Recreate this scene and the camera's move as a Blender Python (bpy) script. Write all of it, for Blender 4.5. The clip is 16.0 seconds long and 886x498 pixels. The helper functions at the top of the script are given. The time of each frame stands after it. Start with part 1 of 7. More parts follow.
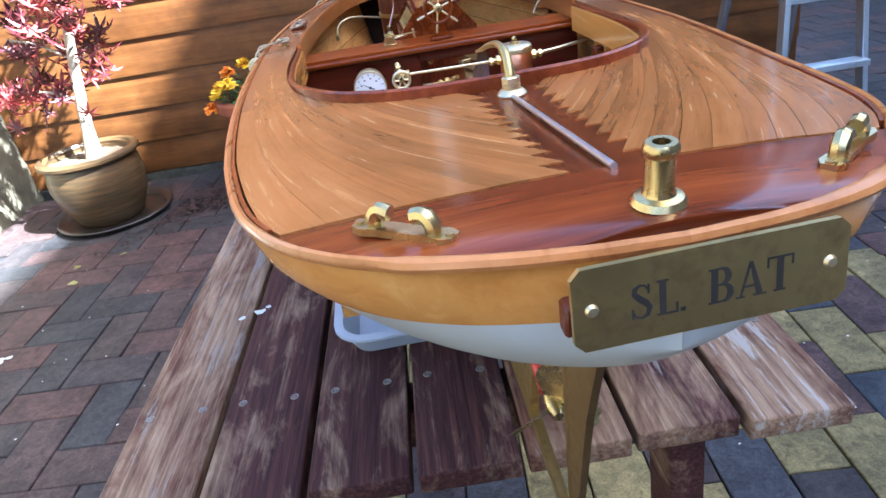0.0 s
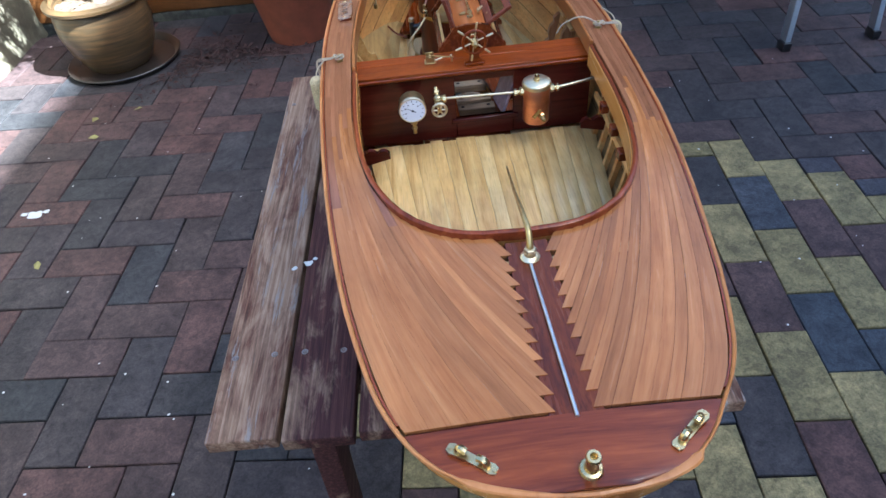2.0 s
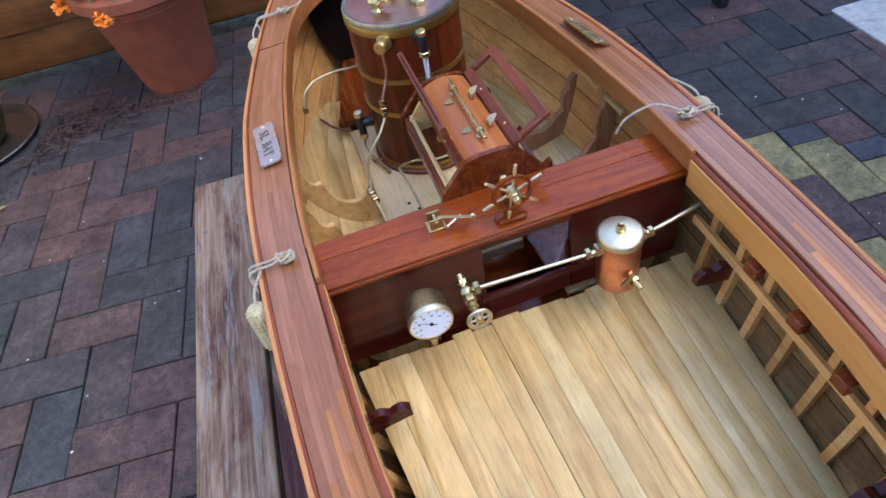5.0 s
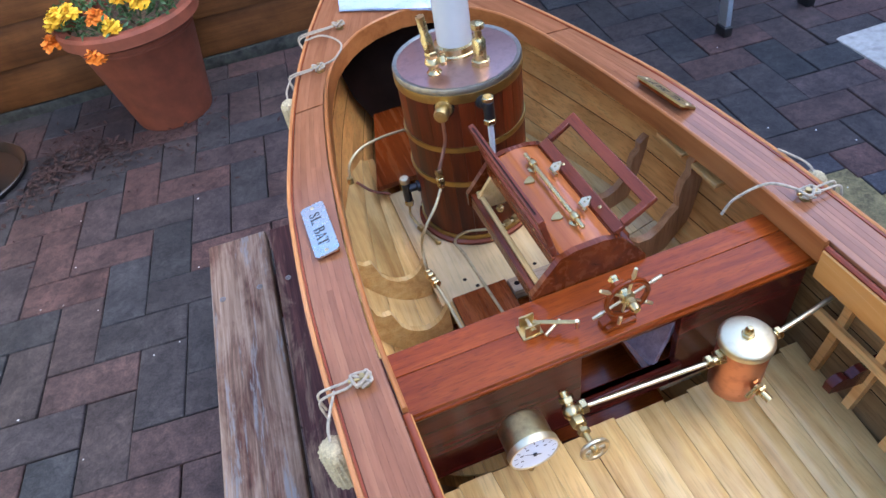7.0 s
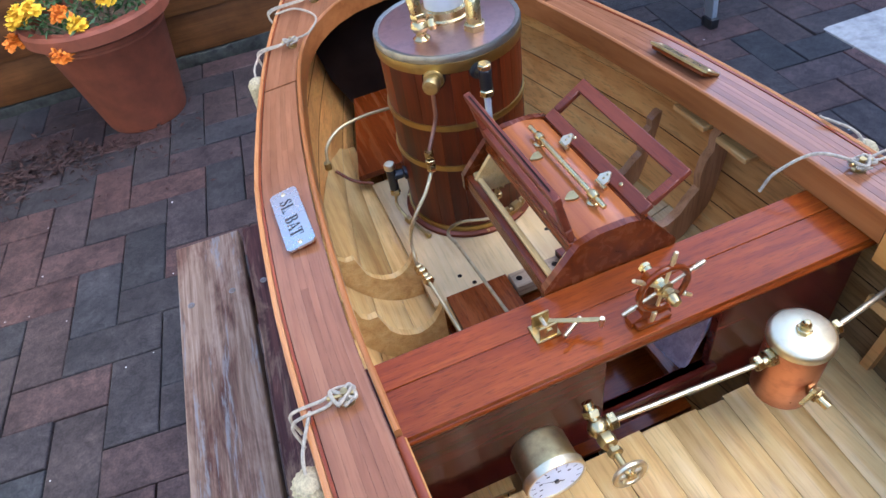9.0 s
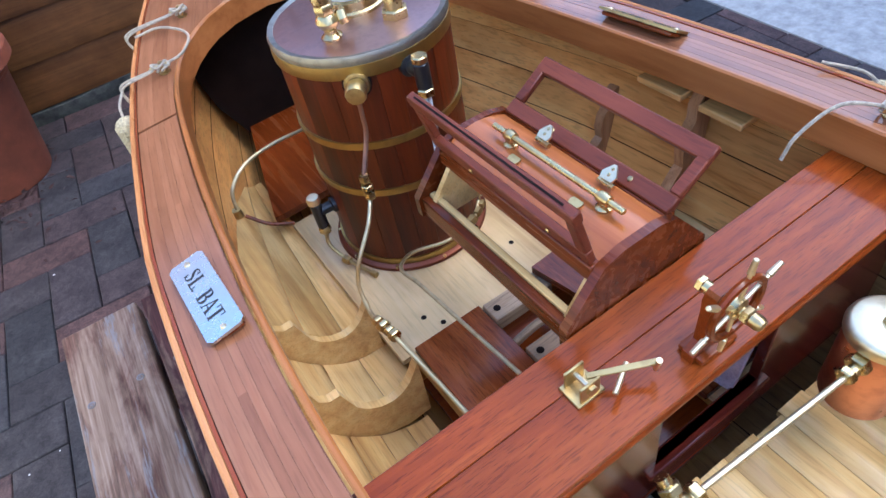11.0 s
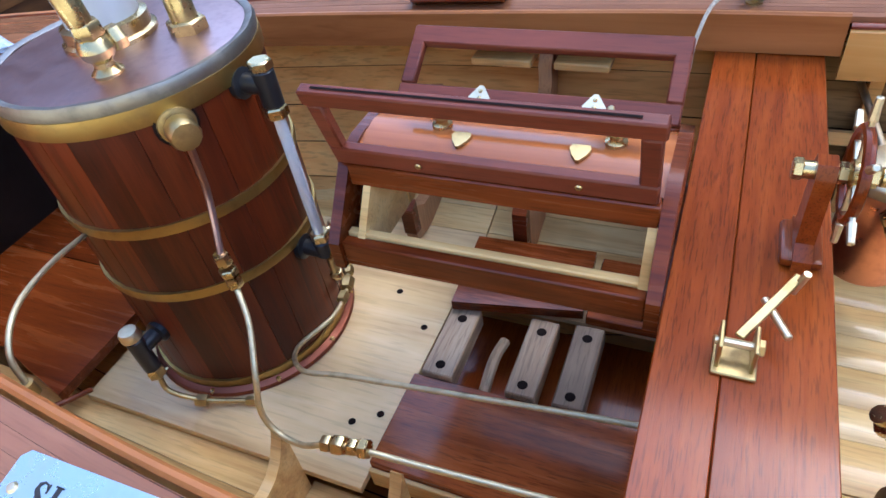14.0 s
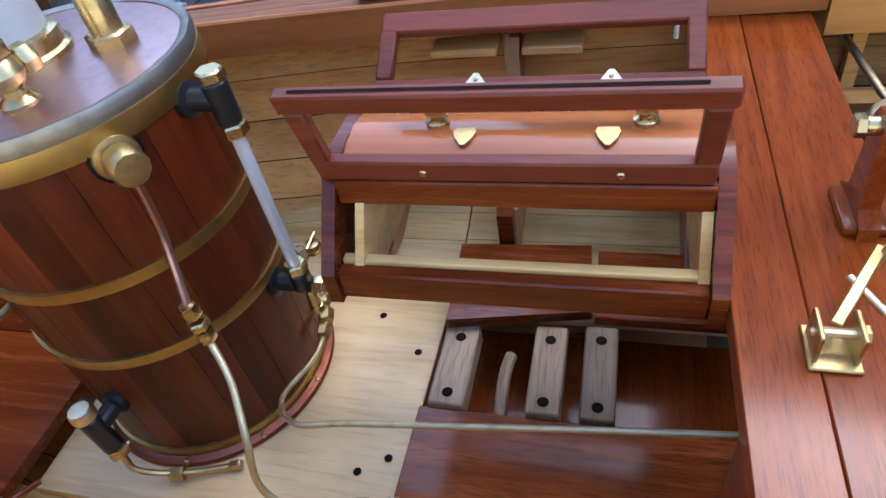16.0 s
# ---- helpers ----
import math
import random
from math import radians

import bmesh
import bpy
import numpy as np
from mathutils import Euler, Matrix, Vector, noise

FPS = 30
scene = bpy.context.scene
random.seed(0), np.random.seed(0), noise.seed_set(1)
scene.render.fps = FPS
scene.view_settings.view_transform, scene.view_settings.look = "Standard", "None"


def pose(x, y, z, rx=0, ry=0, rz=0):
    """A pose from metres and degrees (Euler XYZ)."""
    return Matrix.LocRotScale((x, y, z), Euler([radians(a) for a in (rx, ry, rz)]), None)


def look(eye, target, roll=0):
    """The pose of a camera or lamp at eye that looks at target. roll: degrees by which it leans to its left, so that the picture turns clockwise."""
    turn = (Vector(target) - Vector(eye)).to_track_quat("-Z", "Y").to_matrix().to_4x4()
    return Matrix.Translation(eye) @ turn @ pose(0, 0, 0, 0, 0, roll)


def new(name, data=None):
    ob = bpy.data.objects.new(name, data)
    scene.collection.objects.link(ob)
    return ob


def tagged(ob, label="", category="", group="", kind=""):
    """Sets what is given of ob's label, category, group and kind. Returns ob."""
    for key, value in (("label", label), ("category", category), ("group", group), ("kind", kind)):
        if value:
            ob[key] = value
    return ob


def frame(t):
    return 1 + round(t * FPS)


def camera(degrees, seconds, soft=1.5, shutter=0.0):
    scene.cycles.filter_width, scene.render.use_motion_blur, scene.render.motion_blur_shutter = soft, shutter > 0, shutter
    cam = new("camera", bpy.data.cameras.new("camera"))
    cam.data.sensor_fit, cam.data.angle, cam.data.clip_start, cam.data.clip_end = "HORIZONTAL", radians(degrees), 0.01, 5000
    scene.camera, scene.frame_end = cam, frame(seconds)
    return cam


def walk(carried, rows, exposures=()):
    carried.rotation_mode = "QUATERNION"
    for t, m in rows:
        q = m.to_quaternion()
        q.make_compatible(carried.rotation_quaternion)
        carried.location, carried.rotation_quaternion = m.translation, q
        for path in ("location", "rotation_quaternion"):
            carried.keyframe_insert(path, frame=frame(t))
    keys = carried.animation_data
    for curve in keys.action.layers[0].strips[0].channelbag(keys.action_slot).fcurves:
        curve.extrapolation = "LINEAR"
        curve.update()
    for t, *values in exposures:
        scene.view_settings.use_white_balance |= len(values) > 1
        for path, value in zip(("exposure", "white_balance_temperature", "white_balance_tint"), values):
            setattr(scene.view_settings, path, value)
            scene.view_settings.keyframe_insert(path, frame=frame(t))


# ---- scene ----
cam = camera(69.9, 16.0)
PATH = [
    (0, (0.011, 0.0, 0.991), (0.022, 1.764, 0.048), -9.1),
    (0.5, (0.009, -0.023, 1.031), (-0.027, 1.668, -0.037), -10.3),
    (1, (-0.015, -0.045, 1.116), (-0.145, 1.484, -0.167), -10.1),
    (1.5, (-0.011, -0.042, 1.196), (-0.148, 1.41, -0.173), -8.4),
    (2, (0.003, -0.022, 1.238), (-0.03, 1.424, -0.143), -6.0),
    (2.5, (-0.012, -0.002, 1.246), (-0.014, 1.428, -0.152), -6.2),
    (3, (-0.019, 0.074, 1.223), (0.023, 1.483, -0.195), -6.3),
    (3.5, (-0.014, 0.165, 1.225), (0.034, 1.562, -0.206), -6.1),
    (4, (-0.02, 0.244, 1.217), (0.116, 1.598, -0.249), -6.1),
    (4.5, (-0.04, 0.306, 1.216), (0.069, 1.669, -0.243), -9.5),
    (5, (-0.045, 0.361, 1.197), (0.127, 1.723, -0.258), -11.9),
    (5.2, (-0.054, 0.4, 1.184), (0.197, 1.743, -0.276), -12.3),
    (7.3, (-0.087, 0.462, 1.198), (0.145, 1.859, -0.214), -11.3),
    (7.5, (-0.086, 0.46, 1.192), (0.156, 1.855, -0.221), -11.4),
    (8, (-0.095, 0.452, 1.156), (0.132, 1.834, -0.271), -11.0),
    (8.5, (-0.092, 0.476, 1.144), (0.173, 1.856, -0.28), -10.5),
    (8.7, (-0.088, 0.49, 1.146), (0.188, 1.875, -0.27), -10.7),
    (10.8, (-0.09, 0.561, 1.106), (0.328, 1.903, -0.317), -13.5),
    (11, (-0.091, 0.589, 1.097), (0.449, 1.874, -0.338), -13.2),
    (11.5, (-0.095, 0.641, 1.084), (0.644, 1.862, -0.317), -12.8),
    (12, (-0.093, 0.635, 1.073), (0.775, 1.803, -0.299), -9.9),
    (12.5, (-0.129, 0.626, 1.067), (0.761, 1.701, -0.366), -10.2),
    (13, (-0.15, 0.619, 1.065), (0.847, 1.63, -0.343), -7.5),
    (13.5, (-0.152, 0.648, 1.048), (0.981, 1.555, -0.328), -9.0),
    (14, (-0.132, 0.701, 1.027), (1.133, 1.469, -0.319), -10.2),
    (14.5, (-0.124, 0.721, 1.006), (1.191, 1.388, -0.346), -8.7),
    (15, (-0.117, 0.736, 1.003), (1.205, 1.39, -0.347), -10.9),
    (15.5, (-0.125, 0.738, 1.008), (1.2, 1.405, -0.333), -11.4),
    (16, (-0.117, 0.737, 1.011), (1.229, 1.317, -0.35), -12.1),
]
walk(cam, [(t, look(eye, target, roll)) for t, eye, target, roll in PATH], exposures=[(0.0, 4.01, 5170, 8), (0.7, 3.96, 5120, 8), (1.5, 3.66, 5020, 4), (2.5, 3.51, 5120, 6), (3.5, 3.26, 5220, 8), (4.0, 3.31, 5220, 8), (5.0, 3.81, 5070, 8), (8.0, 3.97, 5060, 10), (11.0, 4.04, 5050, 10), (12.5, 4.01, 4950, 10), (13.5, 4.03, 4950, 10), (15.0, 3.83, 5070, 10), (16.0, 3.88, 5070, 10)])

# ---- light ----
SUN_WAY = Vector((-0.80, 0.40, -1.0)).normalized()
world = bpy.data.worlds.new("sky")
scene.world = world
world.use_nodes = True
_bg = world.node_tree.nodes["Background"]
_sky = world.node_tree.nodes.new("ShaderNodeTexSky")
_sky.sky_type = 'NISHITA'
_sky.sun_disc = False
_sky.sun_elevation = math.asin(-SUN_WAY.z)
_sky.sun_rotation = math.atan2(-SUN_WAY.x, -SUN_WAY.y)
_sky.air_density = 1.0
_sky.dust_density = 4.0
world.node_tree.links.new(_sky.outputs[0], _bg.inputs[0])
_bg.inputs[1].default_value = 0.05
_sun = bpy.data.lights.new("sun", 'SUN')
_sun.energy = 5.0
_sun.angle = radians(0.9)
_sun.color = (1.0, 0.95, 0.86)
_so = new("sun", _sun)
_so.matrix_world = SUN_WAY.to_track_quat("-Z", "Y").to_matrix().to_4x4()


# ---- materials ----
def mat(name):
    m = bpy.data.materials.new(name)
    m.use_nodes = True
    nt = m.node_tree
    return m, nt, nt.nodes["Principled BSDF"]


def N(nt, kind, **inp):
    n = nt.nodes.new(kind)
    for k, v in inp.items():
        if k == "p_operation":
            n.operation = v
        elif k == "p_data_type":
            n.data_type = v
        elif k == "p_blend_type":
            n.blend_type = v
        else:
            n.inputs[k].default_value = v
    return n


def coords(nt, scale, seed_by_object=True, uv=False):
    """Object coordinates scaled per axis, shifted piece by piece."""
    tc = N(nt, "ShaderNodeTexCoord")
    mp = N(nt, "ShaderNodeMapping")
    mp.inputs["Scale"].default_value = scale
    nt.links.new(tc.outputs["UV" if uv else "Object"], mp.inputs["Vector"])
    oi = N(nt, "ShaderNodeObjectInfo")
    if not seed_by_object:
        return mp.outputs[0], oi
    mu = N(nt, "ShaderNodeMath", p_operation='MULTIPLY')
    mu.inputs[1].default_value = 37.0
    nt.links.new(oi.outputs["Random"], mu.inputs[0])
    ad = N(nt, "ShaderNodeVectorMath", p_operation='ADD')
    nt.links.new(mp.outputs[0], ad.inputs[0])
    nt.links.new(mu.outputs[0], ad.inputs[1])
    return ad.outputs[0], oi


def ramp(nt, fac, stops):
    r = N(nt, "ShaderNodeValToRGB")
    el = r.color_ramp.elements
    while len(el) < len(stops):
        el.new(0.5)
    for e, (p, c) in zip(el, stops):
        e.position, e.color = p, (*c, 1)
    nt.links.new(fac, r.inputs[0])
    return r.outputs[0]


def mixc(nt, fac, a, b, mode='MIX'):
    m = N(nt, "ShaderNodeMix", p_data_type='RGBA', p_blend_type=mode)
    for sock, v in ((m.inputs[0], fac), (m.inputs[6], a), (m.inputs[7], b)):
        if hasattr(v, "node"):
            nt.links.new(v, sock)
        elif isinstance(v, tuple):
            sock.default_value = (*v, 1)
        else:
            sock.default_value = v
    return m.outputs[2]


def bump(nt, bsdf, height, strength, dist):
    b = N(nt, "ShaderNodeBump")
    b.inputs["Strength"].default_value = strength
    b.inputs["Distance"].default_value = dist
    nt.links.new(height, b.inputs["Height"])
    nt.links.new(b.outputs[0], bsdf.inputs["Normal"])


def wood(name, dark, mid, light, along='y', grain=1.0, rough=0.35, coat=0.0, spread=0.35, relief=0.15, stain=0.25, island=False, uv=False, pores=0.0):
    """Grained timber. along: the axis of the grain; spread: how much board differs from board."""
    m, nt, b = mat(name)
    s = {'x': (6, 90, 90), 'y': (90, 6, 90), 'z': (90, 90, 6)}[along]
    s = tuple(c * grain for c in s)
    v, oi = coords(nt, s, uv=uv)
    n1 = N(nt, "ShaderNodeTexNoise", Scale=1.0, Detail=6.0, Roughness=0.62, Distortion=0.6)
    nt.links.new(v, n1.inputs["Vector"])
    v2, _ = coords(nt, tuple(c * 0.16 for c in s), uv=uv)
    n2 = N(nt, "ShaderNodeTexNoise", Scale=1.0, Detail=3.0, Roughness=0.5, Distortion=1.2)
    nt.links.new(v2, n2.inputs["Vector"])
    fa = N(nt, "ShaderNodeMath", p_operation='MULTIPLY_ADD')
    fa.inputs[1].default_value, fa.inputs[2].default_value = 0.55, 0.0
    nt.links.new(n1.outputs[0], fa.inputs[0])
    fb = N(nt, "ShaderNodeMath", p_operation='MULTIPLY_ADD')
    fb.inputs[1].default_value = 0.45
    nt.links.new(n2.outputs[0], fb.inputs[0])
    nt.links.new(fa.outputs[0], fb.inputs[2])
    col = ramp(nt, fb.outputs[0], [(0.34, dark), (0.5, mid), (0.66, light)])
    rnd = oi.outputs["Random"]
    if island:
        rnd = N(nt, "ShaderNodeNewGeometry").outputs["Random Per Island"]
    hsv = N(nt, "ShaderNodeHueSaturation")
    mr = N(nt, "ShaderNodeMapRange")
    mr.inputs["To Min"].default_value, mr.inputs["To Max"].default_value = 1 - spread, 1 + spread
    nt.links.new(rnd, mr.inputs["Value"])
    nt.links.new(mr.outputs[0], hsv.inputs["Value"])
    nt.links.new(col, hsv.inputs["Color"])
    v3, _ = coords(nt, (9, 9, 9))
    n3 = N(nt, "ShaderNodeTexNoise", Scale=1.0, Detail=4.0, Roughness=0.6)
    nt.links.new(v3, n3.inputs["Vector"])
    st = ramp(nt, n3.outputs[0], [(0.35, (1 - stain,) * 3), (0.65, (1.0, 1.0, 1.0))])
    out = mixc(nt, 1.0, hsv.outputs[0], st, 'MULTIPLY')
    if pores:
        # open grain: short dark flecks along the board
        v4, _ = coords(nt, tuple(c * q for c, q in zip(s, (7, 7, 7))), uv=uv)
        n4 = N(nt, "ShaderNodeTexNoise", Scale=1.0, Detail=2.0, Roughness=0.5)
        nt.links.new(v4, n4.inputs["Vector"])
        pr = ramp(nt, n4.outputs[0], [(0.36, (1 - pores,) * 3), (0.46, (1.0, 1.0, 1.0))])
        out = mixc(nt, 1.0, out, pr, 'MULTIPLY')
    nt.links.new(out, b.inputs["Base Color"])
    rr = N(nt, "ShaderNodeMapRange")
    rr.inputs["To Min"].default_value, rr.inputs["To Max"].default_value = rough * 0.75, rough * 1.3
    nt.links.new(n1.outputs[0], rr.inputs["Value"])
    nt.links.new(rr.outputs[0], b.inputs["Roughness"])
    b.inputs["Coat Weight"].default_value = coat * 0.5
    b.inputs["Coat Roughness"].default_value = 0.13
    b.inputs["Specular IOR Level"].default_value = 0.35 - 0.27 * min(1.0, coat * 1.5)
    bump(nt, b, n1.outputs[0], relief, 0.0006)
    return m


def metal(name, col, rough=0.25, tarnish=0.3, tint=(0.25, 0.16, 0.07), bumpy=0.05):
    m, nt, b = mat(name)
    b.inputs["Metallic"].default_value = 1.0
    v, oi = coords(nt, (130, 130, 130))
    n = N(nt, "ShaderNodeTexNoise", Scale=1.0, Detail=5.0, Roughness=0.6)
    nt.links.new(v, n.inputs["Vector"])
    f = ramp(nt, n.outputs[0], [(0.48, (0, 0, 0)), (0.72, (tarnish,) * 3)])
    nt.links.new(mixc(nt, f, col, tint), b.inputs["Base Color"])
    rr = N(nt, "ShaderNodeMapRange")
    rr.inputs["To Min"].default_value, rr.inputs["To Max"].default_value = rough * 0.7, rough * 1.6
    nt.links.new(n.outputs[0], rr.inputs["Value"])
    nt.links.new(rr.outputs[0], b.inputs["Roughness"])
    bump(nt, b, n.outputs[0], bumpy, 0.0008)
    return m


def plain(name, col, rough=0.5, var=0.15, scale=40.0, relief=0.1, dist=0.001, spec=0.5, coat=0.0, spread=0.0):
    m, nt, b = mat(name)
    v, oi = coords(nt, (scale,) * 3)
    n = N(nt, "ShaderNodeTexNoise", Scale=1.0, Detail=6.0, Roughness=0.65)
    nt.links.new(v, n.inputs["Vector"])
    lo, hi = tuple(c * (1 - var) for c in col), tuple(min(1, c * (1 + var)) for c in col)
    c = ramp(nt, n.outputs[0], [(0.3, lo), (0.7, hi)])
    if spread:
        hsv = N(nt, "ShaderNodeHueSaturation")
        mr = N(nt, "ShaderNodeMapRange")
        mr.inputs["To Min"].default_value, mr.inputs["To Max"].default_value = 1 - spread, 1 + spread
        nt.links.new(oi.outputs["Random"], mr.inputs["Value"])
        nt.links.new(mr.outputs[0], hsv.inputs["Value"])
        nt.links.new(c, hsv.inputs["Color"])
        c = hsv.outputs[0]
    nt.links.new(c, b.inputs["Base Color"])
    b.inputs["Roughness"].default_value = rough
    b.inputs["Specular IOR Level"].default_value = spec
    b.inputs["Coat Weight"].default_value = coat
    bump(nt, b, n.outputs[0], relief, dist)
    return m


def paver_mat(name, stops, island):
    m, nt, b = mat(name)
    if island:
        rnd = N(nt, "ShaderNodeNewGeometry").outputs["Random Per Island"]
    else:
        rnd = N(nt, "ShaderNodeObjectInfo").outputs["Random"]
    base = ramp(nt, rnd, stops)
    tc = N(nt, "ShaderNodeNewGeometry")
    n1 = N(nt, "ShaderNodeTexNoise", Scale=210.0, Detail=7.0, Roughness=0.75)
    n2 = N(nt, "ShaderNodeTexNoise", Scale=9.0, Detail=5.0, Roughness=0.6)
    for n in (n1, n2):
        nt.links.new(tc.outputs["Position"], n.inputs["Vector"])
    sp = ramp(nt, n1.outputs[0], [(0.34, (0.60,) * 3), (0.66, (1.30,) * 3)])
    c = mixc(nt, 1.0, base, sp, 'MULTIPLY')
    s2 = ramp(nt, n2.outputs[0], [(0.3, (0.55, 0.56, 0.58)), (0.7, (1.3, 1.26, 1.2))])
    n3 = N(nt, "ShaderNodeTexNoise", Scale=42.0, Detail=4.0, Roughness=0.65, Distortion=0.8)
    nt.links.new(tc.outputs["Position"], n3.inputs["Vector"])
    s3 = ramp(nt, n3.outputs[0], [(0.32, (0.62, 0.62, 0.62)), (0.5, (1.0, 1.0, 1.0)), (0.72, (1.4, 1.36, 1.3))])
    c = mixc(nt, 1.0, c, s3, 'MULTIPLY')
    nt.links.new(mixc(nt, 1.0, c, s2, 'MULTIPLY'), b.inputs["Base Color"])
    b.inputs["Roughness"].default_value = 0.62
    b.inputs["Specular IOR Level"].default_value = 0.22
    bump(nt, b, n1.outputs[0], 0.8, 0.002)
    return m


DARK_CLAY = [(0.0, (0.034, 0.035, 0.038)), (0.22, (0.042, 0.038, 0.040)), (0.40, (0.052, 0.041, 0.040)), (0.55, (0.065, 0.043, 0.041)), (0.72, (0.080, 0.046, 0.042)), (0.84, (0.038, 0.041, 0.046)), (1.0, (0.088, 0.049, 0.044))]
M_PAVE = paver_mat("clay_paver", DARK_CLAY, False)
M_PAVE_S = paver_mat("clay_paver_joined", DARK_CLAY, True)
M_PAVE_Y = paver_mat("yellow_paver", [(0.0, (0.17, 0.145, 0.068)), (1.0, (0.24, 0.20, 0.095))], False)
M_PAVE_B = paver_mat("blue_paver", [(0.0, (0.042, 0.050, 0.062)), (0.5, (0.055, 0.058, 0.070)), (1.0, (0.11, 0.075, 0.072))], False)
M_JOINT = plain("joint_dirt", (0.020, 0.017, 0.015), 0.95, 0.5, 90, 0.6, 0.004)
M_CONC = plain("concrete", (0.37, 0.35, 0.31), 0.9, 0.28, 30, 0.6, 0.003)
M_PLINTH = plain("plinth", (0.042, 0.043, 0.034), 0.9, 0.7, 26, 0.9, 0.010)
M_BOARD = wood("stained_weatherboard", (0.080, 0.027, 0.006), (0.133, 0.050, 0.011), (0.20, 0.080, 0.020), 'x', 0.35, 0.5, 0.0, 0.10, 0.35, 0.35, pores=0.15)
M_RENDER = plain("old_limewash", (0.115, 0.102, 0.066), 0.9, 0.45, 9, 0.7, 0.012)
M_BRICKW = plain("plain_render", (0.28, 0.25, 0.22), 0.9, 0.15, 3, 0.2, 0.004)
M_MAHOG = wood("varnished_mahogany", (0.160, 0.025, 0.002), (0.235, 0.042, 0.003), (0.295, 0.064, 0.006), 'x', 2.6, 0.30, 0.75, 0.10, 0.50, 0.30, pores=0.34)
M_MAHOG_P = wood("red_floor_panel", (0.11, 0.020, 0.003), (0.26, 0.055, 0.009), (0.38, 0.098, 0.018), 'y', 2.2, 0.26, 0.9, 0.12, 0.25, 0.45, pores=0.4)
M_MAHOG_V = wood("varnished_mahogany_long", (0.058, 0.010, 0.002), (0.145, 0.028, 0.004), (0.23, 0.054, 0.008), 'y', 1.6, 0.26, 0.4, 0.12, 0.2, 0.2, pores=0.25)
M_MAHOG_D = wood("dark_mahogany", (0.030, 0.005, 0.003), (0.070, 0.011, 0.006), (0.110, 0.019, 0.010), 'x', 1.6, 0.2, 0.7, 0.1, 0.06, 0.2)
M_CEDAR = wood("cedar_deck", (0.285, 0.097, 0.023), (0.395, 0.148, 0.039), (0.48, 0.198, 0.060), 'y', 1.9, 0.25, 0.9, 0.15, 0.03, 0.22, uv=True, pores=0.10)
M_CEDAR_S = wood("cedar_side_deck", (0.22, 0.080, 0.031), (0.28, 0.110, 0.044), (0.33, 0.140, 0.059), 'y', 1.5, 0.22, 1.2, 0.03, 0.03, 0.20, uv=True, pores=0.10)
M_CEDAR_E = wood("cedar_strake", (0.46, 0.185, 0.035), (0.60, 0.27, 0.060), (0.68, 0.34, 0.09), 'y', 1.0, 0.25, 0.8, 0.05, 0.06, 0.12)
M_RAIL = wood("rail_timber", (0.23, 0.076, 0.018), (0.33, 0.117, 0.029), (0.41, 0.155, 0.043), 'y', 1.4, 0.3, 0.6, 0.05, 0.06, 0.12)
M_COAM = wood("mahogany_coaming", (0.10, 0.018, 0.005), (0.21, 0.042, 0.012), (0.31, 0.075, 0.022), 'y', 1.6, 0.24, 0.8, 0.05, 0.06, 0.12)
M_RIDGE = wood("varnished_ridge", (0.26, 0.066, 0.014), (0.37, 0.110, 0.024), (0.46, 0.155, 0.038), 'y', 1.6, 0.24, 1.2, 0.05, 0.08, 0.15)
M_AFT = wood("dark_aft_board", (0.085, 0.015, 0.004), (0.175, 0.034, 0.008), (0.27, 0.062, 0.013), 'x', 2.0, 0.22, 0.9, 0.05, 0.15, 0.2)
M_RUB = wood("honey_rub_rail", (0.36, 0.135, 0.04), (0.49, 0.20, 0.06), (0.57, 0.25, 0.085), 'y', 1.4, 0.28, 0.7, 0.05, 0.06, 0.12)
M_FRAME = wood("matt_red_cedar", (0.085, 0.016, 0.006), (0.145, 0.030, 0.011), (0.20, 0.046, 0.018), 'y', 1.6, 0.45, 0.12, 0.08, 0.12, 0.15, pores=0.2)
M_KAURI = wood("pale_kauri", (0.46, 0.235, 0.062), (0.70, 0.44, 0.150), (0.84, 0.595, 0.25), 'y', 1.1, 0.30, 0.8, 0.13, 0.10, 0.34, pores=0.14)
M_KAURI_H = wood("pale_planking", (0.58, 0.245, 0.055), (0.81, 0.405, 0.110), (0.90, 0.54, 0.18), 'y', 0.8, 0.36, 0.6, 0.12, 0.12, 0.30, pores=0.2)
M_KNEE = wood("brown_knee", (0.22, 0.095, 0.036), (0.40, 0.19, 0.072), (0.52, 0.27, 0.115), 'z', 1.2, 0.4, 0.4, 0.1, 0.1, 0.3, pores=0.2)
M_KAURI_A = wood("brown_planking", (0.17, 0.080, 0.022), (0.31, 0.175, 0.060), (0.42, 0.26, 0.105), 'y', 0.9, 0.40, 0.4, 0.2, 0.15, 0.45, pores=0.3)
M_STAVE = wood("boiler_lagging", (0.036, 0.005, 0.0005), (0.105, 0.014, 0.001), (0.175, 0.030, 0.002), 'z', 1.3, 0.42, 0.12, 0.32, 0.08, 0.2, pores=0.2)
M_PLY = wood("pale_plywood", (0.54, 0.34, 0.135), (0.72, 0.50, 0.225), (0.82, 0.62, 0.33), 'y', 0.8, 0.40, 0.5, 0.06, 0.12, 0.30, pores=0.12)
M_GREYWOOD = wood("grey_bearer", (0.16, 0.095, 0.045), (0.31, 0.20, 0.105), (0.45, 0.33, 0.20), 'x', 1.4, 0.5, 0.1, 0.22, 0.3, 0.4, pores=0.3)
